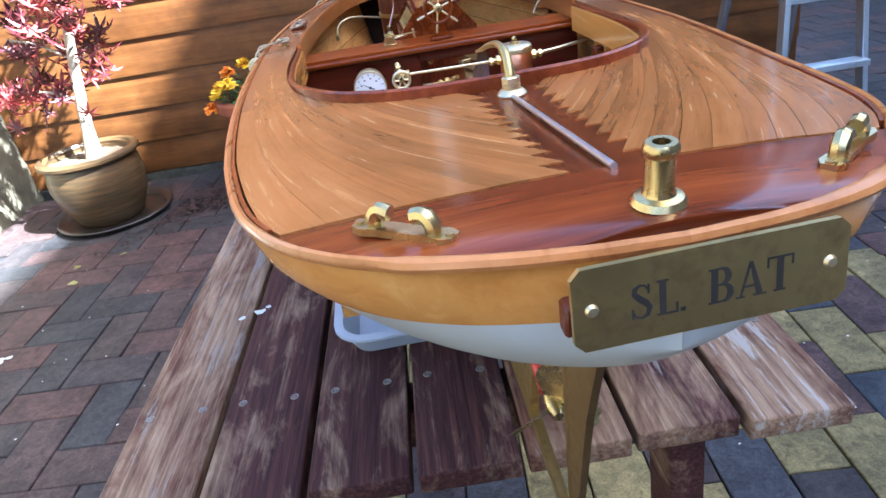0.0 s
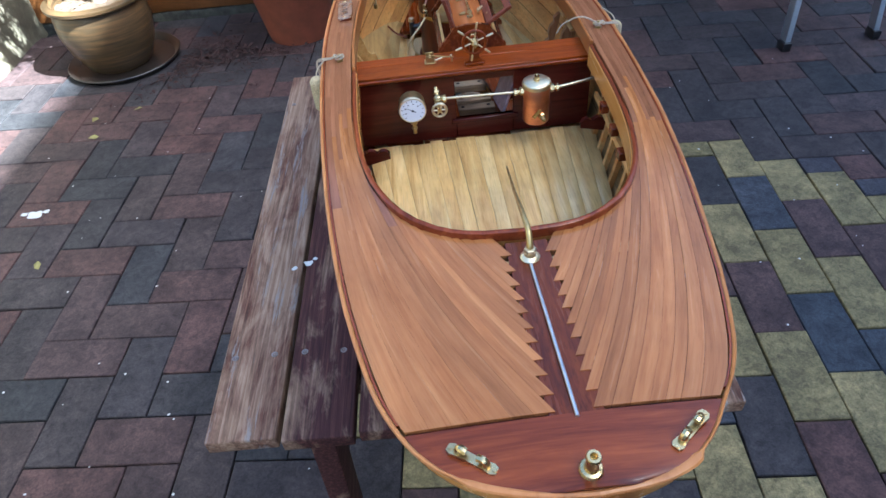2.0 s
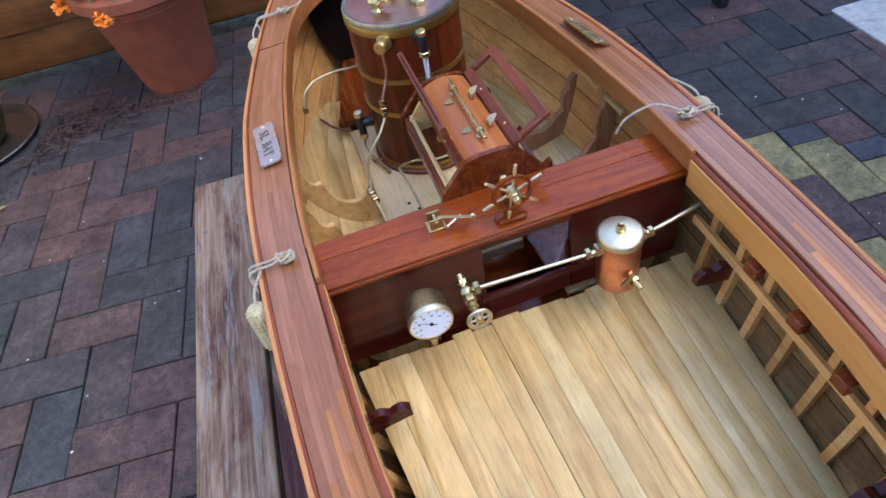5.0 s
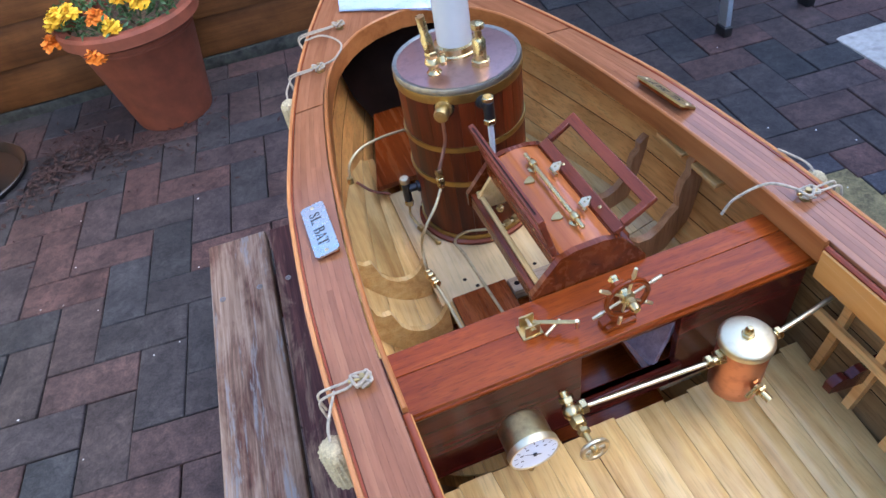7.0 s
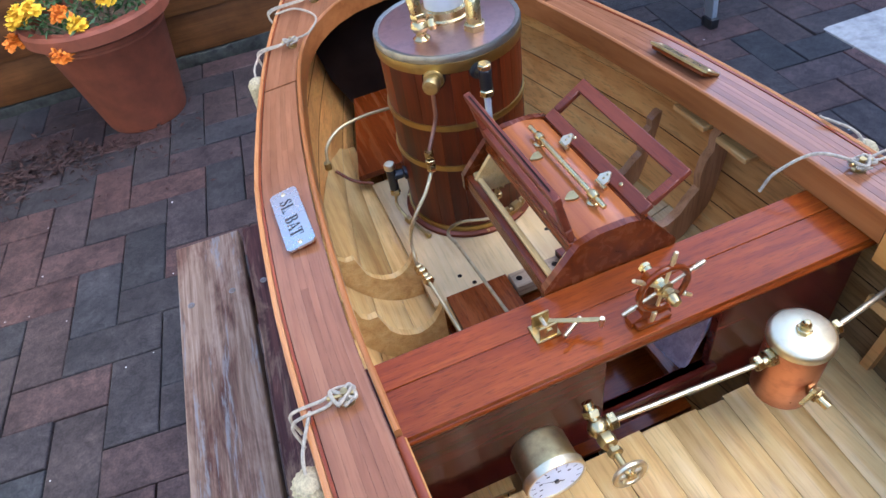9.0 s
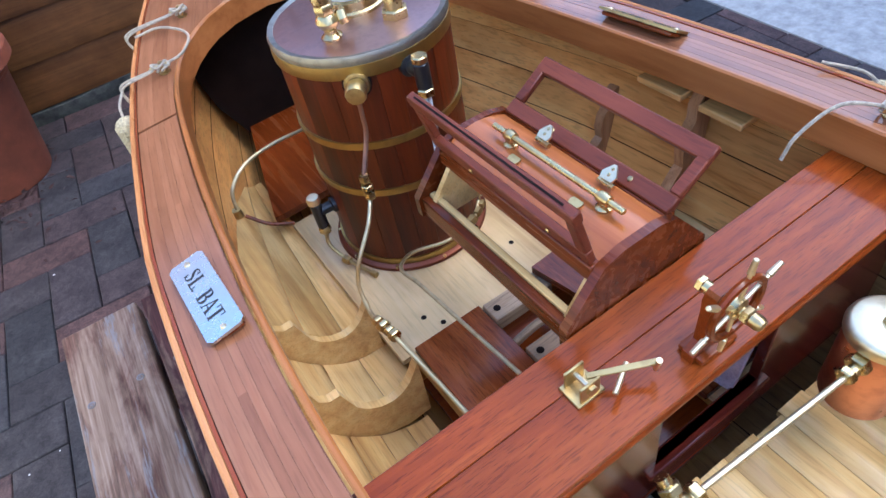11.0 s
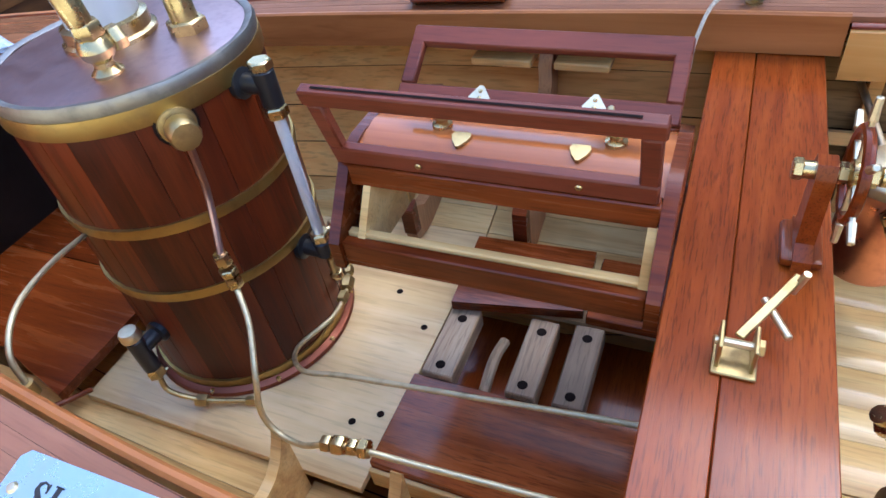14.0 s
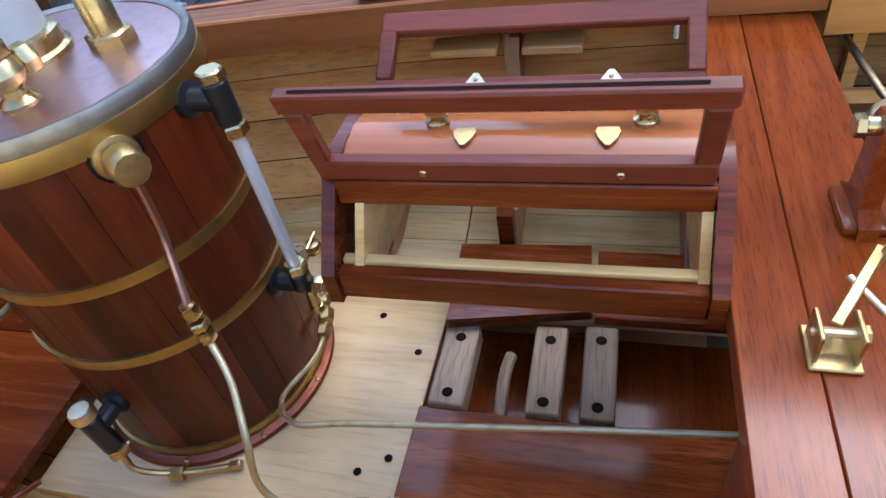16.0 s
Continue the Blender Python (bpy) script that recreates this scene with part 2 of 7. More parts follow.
# panel colour greyed to stand for the sheen of the sky on it
M_SHEEN_PANEL = wood("sheen_coloured_panel", (0.17, 0.115, 0.125), (0.27, 0.20, 0.215), (0.37, 0.29, 0.31), 'x', 1.4, 0.3, 0.6, 0.1, 0.1, 0.3, pores=0.2)
# near-black for holes, gaps and the shade sheet in the bow
M_DARK = plain("dark_holes_and_shade", (0.012, 0.007, 0.005), 0.85, 0.4, 30, 0.2, spec=0.08)
M_BRASS = metal("brass", (0.58, 0.45, 0.21), 0.24, 0.55)
M_BRASS_D = metal("dull_brass", (0.50, 0.37, 0.15), 0.36, 0.7)
M_BRASS_P = metal("pale_brass", (0.74, 0.62, 0.38), 0.36, 0.3)
M_COPPER = metal("copper", (0.80, 0.36, 0.20), 0.28, 0.4, (0.4, 0.14, 0.08))
M_BRONZE = metal("dark_bronze", (0.30, 0.20, 0.09), 0.42, 0.6)
M_BAND = metal("brass_band", (0.44, 0.305, 0.09), 0.33, 0.5)
M_PIPE = metal("dull_pale_pipe", (0.66, 0.55, 0.31), 0.5, 0.3)
M_COPPER_D = metal("dark_copper", (0.24, 0.085, 0.05), 0.35, 0.5, (0.2, 0.07, 0.04))
M_COPPER_L = metal("copper_lid", (0.50, 0.325, 0.285), 0.30, 0.5, (0.32, 0.215, 0.19))
M_SOLDER = metal("solder", (0.31, 0.285, 0.235), 0.42, 0.45, (0.14, 0.12, 0.10), 0.4)
M_STEEL = metal("steel", (0.62, 0.62, 0.62), 0.35, 0.4, (0.3, 0.28, 0.26))
M_SCREW = metal("tarnished_screw", (0.26, 0.24, 0.22), 0.5, 0.6, (0.10, 0.08, 0.07))
M_ALU = metal("aluminium", (0.62, 0.68, 0.74), 0.38, 0.3, (0.4, 0.42, 0.45))
M_NICKEL = metal("bright_plate", (0.64, 0.69, 0.63), 0.24, 0.25, (0.48, 0.48, 0.40))
M_WHITE = plain("white_hull_paint", (0.56, 0.58, 0.57), 0.35, 0.04, 20, 0.03, spec=0.5, coat=0.3)
M_BLACK = plain("black_fitting", (0.012, 0.012, 0.013), 0.35, 0.3, 90, 0.1)
M_INK = plain("engraved_ink", (0.02, 0.016, 0.012), 0.6, 0.2, 90, 0.05)
M_DIAL = plain("dial_enamel", (0.82, 0.84, 0.86), 0.25, 0.03, 60, 0.0)
M_ROPE = plain("natural_rope", (0.38, 0.31, 0.21), 0.9, 0.3, 400, 0.8, 0.001)
M_CREAM = plain("fender_cord", (0.46, 0.37, 0.20), 0.9, 0.35, 500, 0.9, 0.0015)
M_GREYP = plain("grey_plastic", (0.42, 0.47, 0.54), 0.35, 0.08, 40, 0.03)
M_TERRA = plain("terracotta", (0.195, 0.052, 0.023), 0.75, 0.22, 16, 0.15)
M_SAUCER = plain("stained_saucer", (0.022, 0.016, 0.013), 0.35, 0.5, 14, 0.2)
M_SOIL = plain("potting_soil", (0.13, 0.09, 0.055), 0.95, 0.55, 110, 1.0, 0.01)
M_BARK = plain("maple_bark", (0.34, 0.28, 0.21), 0.85, 0.35, 60, 0.6, 0.003)
M_MAPLE = plain("maple_leaf", (0.30, 0.045, 0.042), 0.5, 0.3, 30, 0.05)
# second maple leaf colour, darkened to stand for leaves in shade
M_MAPLE_SHADED = plain("maple_leaf_shaded", (0.075, 0.010, 0.014), 0.5, 0.3, 30, 0.05)
M_GREEN = plain("marigold_leaf", (0.045, 0.10, 0.025), 0.55, 0.35, 80, 0.1)
M_YELLOW = plain("yellow_petal", (0.80, 0.50, 0.015), 0.6, 0.2, 200, 0.2)
M_ORANGE = plain("orange_petal", (0.75, 0.22, 0.01), 0.6, 0.25, 200, 0.2)
M_SILVER = plain("silver_leaf", (0.46, 0.50, 0.48), 0.8, 0.2, 60, 0.3)
M_LITTER = plain("dry_leaf", (0.042, 0.018, 0.013), 0.85, 0.5, 60, 0.3, spread=0.6)
M_DROP = plain("white_splash", (0.55, 0.55, 0.52), 0.7, 0.1, 60, 0.2)
M_YLEAF = plain("yellow_leaf", (0.22, 0.20, 0.06), 0.7, 0.2, 60, 0.2)
M_RED = plain("red_paint", (0.45, 0.02, 0.02), 0.4, 0.1, 60, 0.05)


def glazed_pot_mat():
    m, nt, b = mat("salt_glaze")
    tc = N(nt, "ShaderNodeTexCoord")
    mp = N(nt, "ShaderNodeMapping")
    mp.inputs["Scale"].default_value = (5, 5, 75)
    nt.links.new(tc.outputs["Object"], mp.inputs[0])
    n = N(nt, "ShaderNodeTexNoise", Scale=1.0, Detail=6.0, Roughness=0.6)
    nt.links.new(mp.outputs[0], n.inputs["Vector"])
    c = ramp(nt, n.outputs[0], [(0.3, (0.035, 0.024, 0.012)), (0.5, (0.08, 0.050, 0.022)), (0.7, (0.16, 0.088, 0.034))])
    nt.links.new(c, b.inputs["Base Color"])
    b.inputs["Roughness"].default_value = 0.32
    bump(nt, b, n.outputs[0], 0.3, 0.004)
    return m


def worn_table_mat(name, bias, brown=False, white=(0.23, 0.215, 0.20)):
    """Red-stained hardwood, rubbed pale where the stain has gone."""
    m, nt, b = mat(name)
    v, oi = coords(nt, (240, 9, 240))
    n1 = N(nt, "ShaderNodeTexNoise", Scale=1.0, Detail=7.0, Roughness=0.65, Distortion=0.5)
    nt.links.new(v, n1.inputs["Vector"])
    stain = ramp(nt, n1.outputs[0], [(0.32, (0.022, 0.009, 0.009)), (0.5, (0.050, 0.019, 0.018)), (0.68, (0.098, 0.040, 0.031))])
    if brown:
        stain = ramp(nt, n1.outputs[0], [(0.34, (0.040, 0.017, 0.012)), (0.5, (0.095, 0.043, 0.027)), (0.66, (0.175, 0.092, 0.058))])
    bare = ramp(nt, n1.outputs[0], [(0.32, (0.14, 0.085, 0.052)), (0.5, (0.24, 0.157, 0.10)), (0.68, (0.35, 0.255, 0.18))])
    v2, _ = coords(nt, (26, 7, 12))
    n2 = N(nt, "ShaderNodeTexNoise", Scale=1.0, Detail=8.0, Roughness=0.68, Distortion=0.5)
    nt.links.new(v2, n2.inputs["Vector"])
    # more wear on some boards than others
    mr = N(nt, "ShaderNodeMapRange")
    mr.inputs["To Min"].default_value, mr.inputs["To Max"].default_value = bias - 0.03, bias + 0.03
    nt.links.new(oi.outputs["Random"], mr.inputs["Value"])
    ad = N(nt, "ShaderNodeMath", p_operation='ADD')
    nt.links.new(n2.outputs[0], ad.inputs[0])
    nt.links.new(mr.outputs[0], ad.inputs[1])
    f = ramp(nt, ad.outputs[0], [(0.45, (0, 0, 0)), (0.53, (0.45, 0.45, 0.45)), (0.64, (0.95, 0.95, 0.95))])
    v3, _ = coords(nt, (75, 6, 40))
    n3 = N(nt, "ShaderNodeTexNoise", Scale=1.0, Detail=9.0, Roughness=0.72, Distortion=0.3)
    nt.links.new(v3, n3.inputs["Vector"])
    ad3 = N(nt, "ShaderNodeMath", p_operation='ADD')
    nt.links.new(n3.outputs[0], ad3.inputs[0])
    nt.links.new(mr.outputs[0], ad3.inputs[1])
    chalk = ramp(nt, ad3.outputs[0], [(0.60, (0, 0, 0)), (0.66, (0.75, 0.75, 0.75))])
    worn = mixc(nt, f, stain, bare)
    nt.links.new(mixc(nt, chalk, worn, white), b.inputs["Base Color"])
    b.inputs["Roughness"].default_value = 0.68
    b.inputs["Specular IOR Level"].default_value = 0.18
    bump(nt, b, n1.outputs[0], 0.45, 0.001)
    return m


def plastic_bag_mat():
    m, nt, b = mat("clear_plastic_bag")
    b.inputs["Base Color"].default_value = (0.74, 0.82, 0.92, 1)
    b.inputs["Roughness"].default_value = 0.22
    b.inputs["Transmission Weight"].default_value = 0.35
    v, _ = coords(nt, (60, 60, 60))
    n = N(nt, "ShaderNodeTexNoise", Scale=1.0, Detail=5.0, Roughness=0.6, Distortion=1.5)
    nt.links.new(v, n.inputs["Vector"])
    bump(nt, b, n.outputs[0], 0.8, 0.006)
    return m


def glass_mat():
    m, nt, b = mat("gauge_glass")
    b.inputs["Base Color"].default_value = (0.9, 0.93, 0.95, 1)
    b.inputs["Roughness"].default_value = 0.08
    b.inputs["Transmission Weight"].default_value = 0.6
    return m


M_POT = glazed_pot_mat()
M_TABLE = [worn_table_mat("stained_hardwood", -0.075), worn_table_mat("rubbed_hardwood", -0.02), worn_table_mat("bleached_hardwood", 0.04), worn_table_mat("weathered_hardwood", 0.032, True), worn_table_mat("chalky_hardwood", 0.075, True, (0.36, 0.345, 0.32))]
M_BAG = plastic_bag_mat()
M_GLASS = glass_mat()

# ---- mesh helpers ----
ORIGIN = {}


def thing(name, origin, label, category, group="", turn=None, kind=""):
    """An Empty at the thing's base; its parts are given in the same coordinates as the origin."""
    ob = new(name)
    ob.empty_display_size = 0.05
    o = Vector(origin)
    ORIGIN[ob.name] = o
    ob.matrix_basis = (turn or Matrix.Identity(4)) @ Matrix.Translation(o)
    return tagged(ob, label, category, group, kind)


def root_of(ob):
    while ob.parent:
        ob = ob.parent
    return ob


def smooth(bm, angle=40):
    lim = radians(angle)
    for f in bm.faces:
        f.smooth = True
    for e in bm.edges:
        if len(e.link_faces) != 2 or e.calc_face_angle(0) > lim:
            e.smooth = False


def part(name, bm, material, parent, label="", soft=40):
    bmesh.ops.recalc_face_normals(bm, faces=bm.faces)
    smooth(bm, soft)
    me = bpy.data.meshes.new(name)
    o = ORIGIN.get(root_of(parent).name, Vector()) if parent else Vector()
    bmesh.ops.translate(bm, verts=bm.verts, vec=-o)
    bm.to_mesh(me)
    bm.free()
    me.materials.append(material)
    ob = new(name, me)
    if parent:
        ob.parent = parent
    return tagged(ob, label)


def solo(name, bm, material, label, category="", group="", kind="", soft=40):
    ob = part(name, bm, material, None, "", soft)
    return tagged(ob, label, category, group, kind)


def box(x0, x1, y0, y1, z0, z1, bev=0.0, seg=1, bm=None, m=None):
    bm = bm or bmesh.new()
    vs = [bm.verts.new((x, y, z)) for z in (z0, z1) for y in (y0, y1) for x in (x0, x1)]
    fs = [bm.faces.new([vs[i] for i in q]) for q in ((0, 2, 3, 1), (4, 5, 7, 6), (0, 1, 5, 4), (2, 6, 7, 3), (0, 4, 6, 2), (1, 3, 7, 5))]
    if bev:
        es = list({e for f in fs for e in f.edges})
        r = bmesh.ops.bevel(bm, geom=es, offset=bev, segments=seg, profile=0.5, affect='EDGES')
        vs = list({v for f in r["faces"] for v in f.verts} | {v for v in vs if v.is_valid})
    if m is not None:
        bmesh.ops.transform(bm, matrix=m, verts=[v for v in vs if v.is_valid])
    return bm


def lathe(profile, at=(0, 0, 0), axis=(0, 0, 1), seg=32, bm=None, closed=False):
    """Turns (radius, height) pairs about an axis through at."""
    bm = bm or bmesh.new()
    q = Vector(axis).normalized().to_track_quat('Z', 'Y')
    o = Vector(at)
    rings = []
    for r, h in profile:
        if r < 1e-6:
            rings.append([bm.verts.new(o + q @ Vector((0, 0, h)))])
        else:
            rings.append([bm.verts.new(o + q @ Vector((r * math.cos(2 * math.pi * i / seg), r * math.sin(2 * math.pi * i / seg), h))) for i in range(seg)])
    pairs = list(zip(rings, rings[1:])) + ([(rings[-1], rings[0])] if closed else [])
    for a, b in pairs:
        for i in range(seg):
            j = (i + 1) % seg
            if len(a) == 1 and len(b) == 1:
                continue
            if len(a) == 1:
                bm.faces.new((a[0], b[i], b[j]))
            elif len(b) == 1:
                bm.faces.new((a[i], b[0], a[j]))
            else:
                bm.faces.new((a[i], b[i], b[j], a[j]))
    return bm


def rod(p0, p1, r, seg=12, bm=None, r1=None, bev=0.0):
    p0, p1 = Vector(p0), Vector(p1)
    d = (p1 - p0)
    L = d.length
    r1 = r if r1 is None else r1
    prof = [(0, 0), (r - bev, 0), (r, bev), (r1, L - bev), (r1 - bev, L), (0, L)] if bev else [(0, 0), (r, 0), (r1, L), (0, L)]
    return lathe(prof, p0, d, seg, bm)


def curve_points(pts, n=8):
    """Catmull-Rom through the points."""
    P = [Vector(p) for p in pts]
    P = [P[0] * 2 - P[1]] + P + [P[-1] * 2 - P[-2]]
    out = []
    for i in range(1, len(P) - 2):
        a, b, c, d = P[i - 1:i + 3]
        for k in range(n):
            t = k / n
            out.append(0.5 * ((2 * b) + (c - a) * t + (2 * a - 5 * b + 4 * c - d) * t * t + (3 * b - a - 3 * c + d) * t ** 3))
    out.append(P[-2])
    return out


def tube(pts, r, seg=10, bm=None, n=8, closed=False, rough=False):
    """A round bar swept along a smooth line."""
    bm = bm or bmesh.new()
    P = rough and [Vector(p) for p in pts] or curve_points(pts, n)
    up = Vector((0, 0, 1))
    rings = []
    for i, p in enumerate(P):
        t = (P[min(i + 1, len(P) - 1)] - P[max(i - 1, 0)]).normalized()
        if abs(t.dot(up)) > 0.95:
            up = Vector((1, 0, 0)) if abs(t.x) < 0.9 else Vector((0, 1, 0))
        s = t.cross(up).normalized()
        u = s.cross(t)
        up = u
        rings.append([bm.verts.new(p + r * (math.cos(2 * math.pi * k / seg) * s + math.sin(2 * math.pi * k / seg) * u)) for k in range(seg)])
    for a, b in zip(rings, rings[1:]):
        for k in range(seg):
            bm.faces.new((a[k], a[(k + 1) % seg], b[(k + 1) % seg], b[k]))
    bm.faces.new(rings[0][::-1])
    bm.faces.new(rings[-1])
    return bm


def hexnut(at, axis, r, h, bm=None):
    return lathe([(0, -h / 2), (r * 0.86, -h / 2), (r, -h * 0.36), (r, h * 0.36), (r * 0.86, h / 2), (0, h / 2)], at, axis, 6, bm)


def prism(poly, lift, bm=None):
    """A flat outline (list of points) drawn out by the vector lift."""
    bm = bm or bmesh.new()
    a = [bm.verts.new(p) for p in poly]
    b = [bm.verts.new(Vector(p) + Vector(lift)) for p in poly]
    bm.faces.new(a[::-1])
    bm.faces.new(b)
    n = len(a)
    for i in range(n):
        bm.faces.new((a[i], a[(i + 1) % n], b[(i + 1) % n], b[i]))
    return bm


def skin(rows, bm=None, closed=False):
    """Faces between rows of points."""
    bm = bm or bmesh.new()
    V = [[bm.verts.new(p) for p in row] for row in rows]
    for a, b in zip(V, V[1:]):
        for i in range(len(a) - (0 if closed else 1)):
            j = (i + 1) % len(a)
            bm.faces.new((a[i], a[j], b[j], b[i]))
    return bm


def slab(rows, thick, bm=None):
    """A strip given by rows of points, with a thickness below it."""
    bm = bm or bmesh.new()
    T = [[bm.verts.new(p) for p in row] for row in rows]
    B = [[bm.verts.new(Vector(p) - Vector((0, 0, thick))) for p in row] for row in rows]
    n, k = len(rows), len(rows[0])
    for i in range(n - 1):
        for j in range(k - 1):
            bm.faces.new((T[i][j], T[i][j + 1], T[i + 1][j + 1], T[i + 1][j]))
            bm.faces.new((B[i][j], B[i + 1][j], B[i + 1][j + 1], B[i][j + 1]))
        bm.faces.new((T[i][0], T[i + 1][0], B[i + 1][0], B[i][0]))
        bm.faces.new((T[i][-1], B[i][-1], B[i + 1][-1], T[i + 1][-1]))
    for i in (0, n - 1):
        for j in range(k - 1):
            bm.faces.new((T[i][j], B[i][j], B[i][j + 1], T[i][j + 1]))
    return bm


def serif_shapes(ch):
    """Flat convex pieces of a roman capital, one unit high, and its advance."""
    def rect(x0, x1, y0, y1):
        return [(x0, y0), (x1, y0), (x1, y1), (x0, y1)]

    def ribbon(pts, widths):
        out = []
        for k in range(len(pts) - 1):
            quad = []
            for q in (k, k + 1):
                a, b = pts[max(q - 1, 0)], pts[min(q + 1, len(pts) - 1)]
                dx, dy = b[0] - a[0], b[1] - a[1]
                n = math.hypot(dx, dy)
                w = widths[q] / 2
                quad.append(((pts[q][0] - dy / n * w, pts[q][1] + dx / n * w), (pts[q][0] + dy / n * w, pts[q][1] - dx / n * w)))
            out.append([quad[0][0], quad[0][1], quad[1][1], quad[1][0]])
        return out

    def bowl(x, y, rx, ry):
        P = [(x + rx * math.sin(math.pi * k / 12), y + ry * math.cos(math.pi * k / 12)) for k in range(13)]
        return ribbon(P, [0.06 + 0.11 * math.sin(math.pi * k / 12) for k in range(13)])
    stem = lambda x: [rect(x, x + 0.18, 0, 1)]
    foot = lambda x: [rect(x - 0.07, x + 0.25, 0, 0.055)]
    head = lambda x: [rect(x - 0.07, x + 0.25, 0.945, 1)]
    if ch == "S":
        P = [Vector((x, y)) for x, y in ((0.50, 0.80), (0.40, 0.94), (0.27, 0.965), (0.14, 0.88), (0.13, 0.73), (0.28, 0.57), (0.42, 0.46), (0.52, 0.31), (0.46, 0.11), (0.30, 0.035), (0.16, 0.07), (0.07, 0.24))]
        W = (0.06, 0.06, 0.07, 0.13, 0.16, 0.18, 0.18, 0.16, 0.12, 0.07, 0.06, 0.06)
        return ribbon([tuple(p) for p in P], W) + [rect(0.47, 0.53, 0.70, 0.97), rect(0.04, 0.10, 0.03, 0.32)], 0.68
    if ch == "L":
        return stem(0.10) + head(0.10) + [rect(0.03, 0.60, 0, 0.06), rect(0.54, 0.60, 0, 0.30)], 0.66
    if ch == ".":
        return [rect(0.0, 0.13, 0, 0.12)], 0.42
    if ch == "B":
        return stem(0.10) + [rect(0.03, 0.40, 0, 0.06), rect(0.03, 0.40, 0.94, 1), rect(0.2, 0.40, 0.49, 0.55)] + bowl(0.37, 0.745, 0.19, 0.225) + bowl(0.39, 0.275, 0.23, 0.245), 0.76
    if ch == "A":
        return [[(0.09, 0), (0.16, 0), (0.43, 1), (0.36, 1)], [(0.36, 1), (0.45, 1), (0.76, 0), (0.57, 0)], rect(0.19, 0.60, 0.28, 0.34), rect(0.0, 0.25, 0, 0.05), rect(0.48, 0.84, 0, 0.05)], 0.84
    if ch == "T":
        return stem(0.27) + foot(0.27) + [rect(0.0, 0.72, 0.94, 1), rect(0.0, 0.055, 0.70, 1), rect(0.665, 0.72, 0.70, 1)], 0.74
    return [], 0.3


def lettering(text, size, at, right, up, depth, material, parent, name="lettering"):
    """Inked roman capitals, centred at a point."""
    r, u = Vector(right).normalized(), Vector(up).normalized()
    n = r.cross(u)
    shapes = [serif_shapes(c) for c in text]
    x = -sum(a for _, a in shapes) / 2
    bm = bmesh.new()
    for polys, adv in shapes:
        for poly in polys:
            prism([Vector(at) + r * (x + px) * size + u * (py - 0.5) * size for px, py in poly], n * depth, bm)
        x += adv
    return part(name, bm, material, parent)


# ---- setting ----
WALL_Y = 3.06
bm = bmesh.new()
bmesh.ops.create_grid(bm, x_segments=4, y_segments=4, size=60)
bmesh.ops.translate(bm, verts=bm.verts, vec=(0, 0, -0.016))
ground = solo("ground", bm, M_JOINT, "dark earth and sand between and beyond the clay pavers", "ground", kind="structure")


def weatherboard_wall():
    """Overlapping stained boards on a battered concrete plinth."""
    x0, x1 = -1.92, 1.90
    wall = solo("wall_north", box(x0, x1, WALL_Y + 0.03, WALL_Y + 0.16, 0.04, 2.42), M_BOARD, "orange-brown stained weatherboard wall of a timber house", "wall", kind="structure")
    z, k = 0.045, 0
    while z < 2.37:
        bm = bmesh.new()
        h = 0.158
        prof = [(WALL_Y + 0.029, z - 0.001), (WALL_Y + 0.001, z - 0.001), (WALL_Y, z + 0.004), (WALL_Y + 0.011, z + h), (WALL_Y + 0.029, z + h)]
        rows = [[(x, y, zz) for y, zz in prof] for x in (x0, x1)]
        skin(rows, bm)
        for x in (0, 1):
            bm.faces.new([v for v in bm.verts if abs(v.co.x - (x0, x1)[x]) < 1e-6])
        part("weatherboard", bm, M_BOARD, wall)
        z += 0.155
        k += 1
    bm = box(x0, x1, WALL_Y + 0.004, WALL_Y + 0.15, -0.02, 0.040, 0.006, 2)
    bmesh.ops.subdivide_edges(bm, edges=[e for e in bm.edges if e.calc_length() > 1], cuts=60)
    for v in bm.verts:
        v.co.y += 0.012 * noise.noise(v.co * 7) - 0.006
        v.co.z += 0.008 * noise.noise(v.co * 9 + Vector((5, 0, 0)))
    part("plinth", bm, M_PLINTH, wall, "stained grey concrete plinth")
    return wall


weatherboard_wall()

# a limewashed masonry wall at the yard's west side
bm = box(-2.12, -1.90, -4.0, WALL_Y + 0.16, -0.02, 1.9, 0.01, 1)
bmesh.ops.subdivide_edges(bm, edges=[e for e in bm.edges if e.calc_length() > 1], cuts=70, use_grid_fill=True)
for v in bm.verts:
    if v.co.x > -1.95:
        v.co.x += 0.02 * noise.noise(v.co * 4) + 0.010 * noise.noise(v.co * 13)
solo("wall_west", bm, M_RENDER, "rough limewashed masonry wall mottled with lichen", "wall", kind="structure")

# unseen walls added to shade the yard from the east and close it off
solo("wall_east", box(0, 0.3, -9, 2.35, -0.02, 7.57, m=pose(4.5, -0.5, 0, 0, 0, -3.0)), M_BRICKW, "tall plain unseen wall added to shade the yard", "wall", kind="structure")
# unseen lower wall, added to keep the ground behind the ladder shaded
solo("wall_east_low", box(0, 0.3, 2.355, 8.2, -0.02, 3.35, m=pose(4.5, -0.5, 0, 0, 0, -3.0)), M_BRICKW, "lower unseen wall added to shade the ground behind the ladder", "wall", kind="structure")
# plain closing walls, added where nothing is known to stand
solo("wall_north_east", box(1.95, 6.0, 7.4, 7.6, -0.02, 2.1), M_BRICKW, "plain wall added to close the yard's north-east corner", "wall", kind="structure")
solo("wall_south", box(-2.12, 4.4, -4.2, -4.0, -0.02, 2.4), M_BRICKW, "plain wall added to close the yard's south side", "wall", kind="structure")

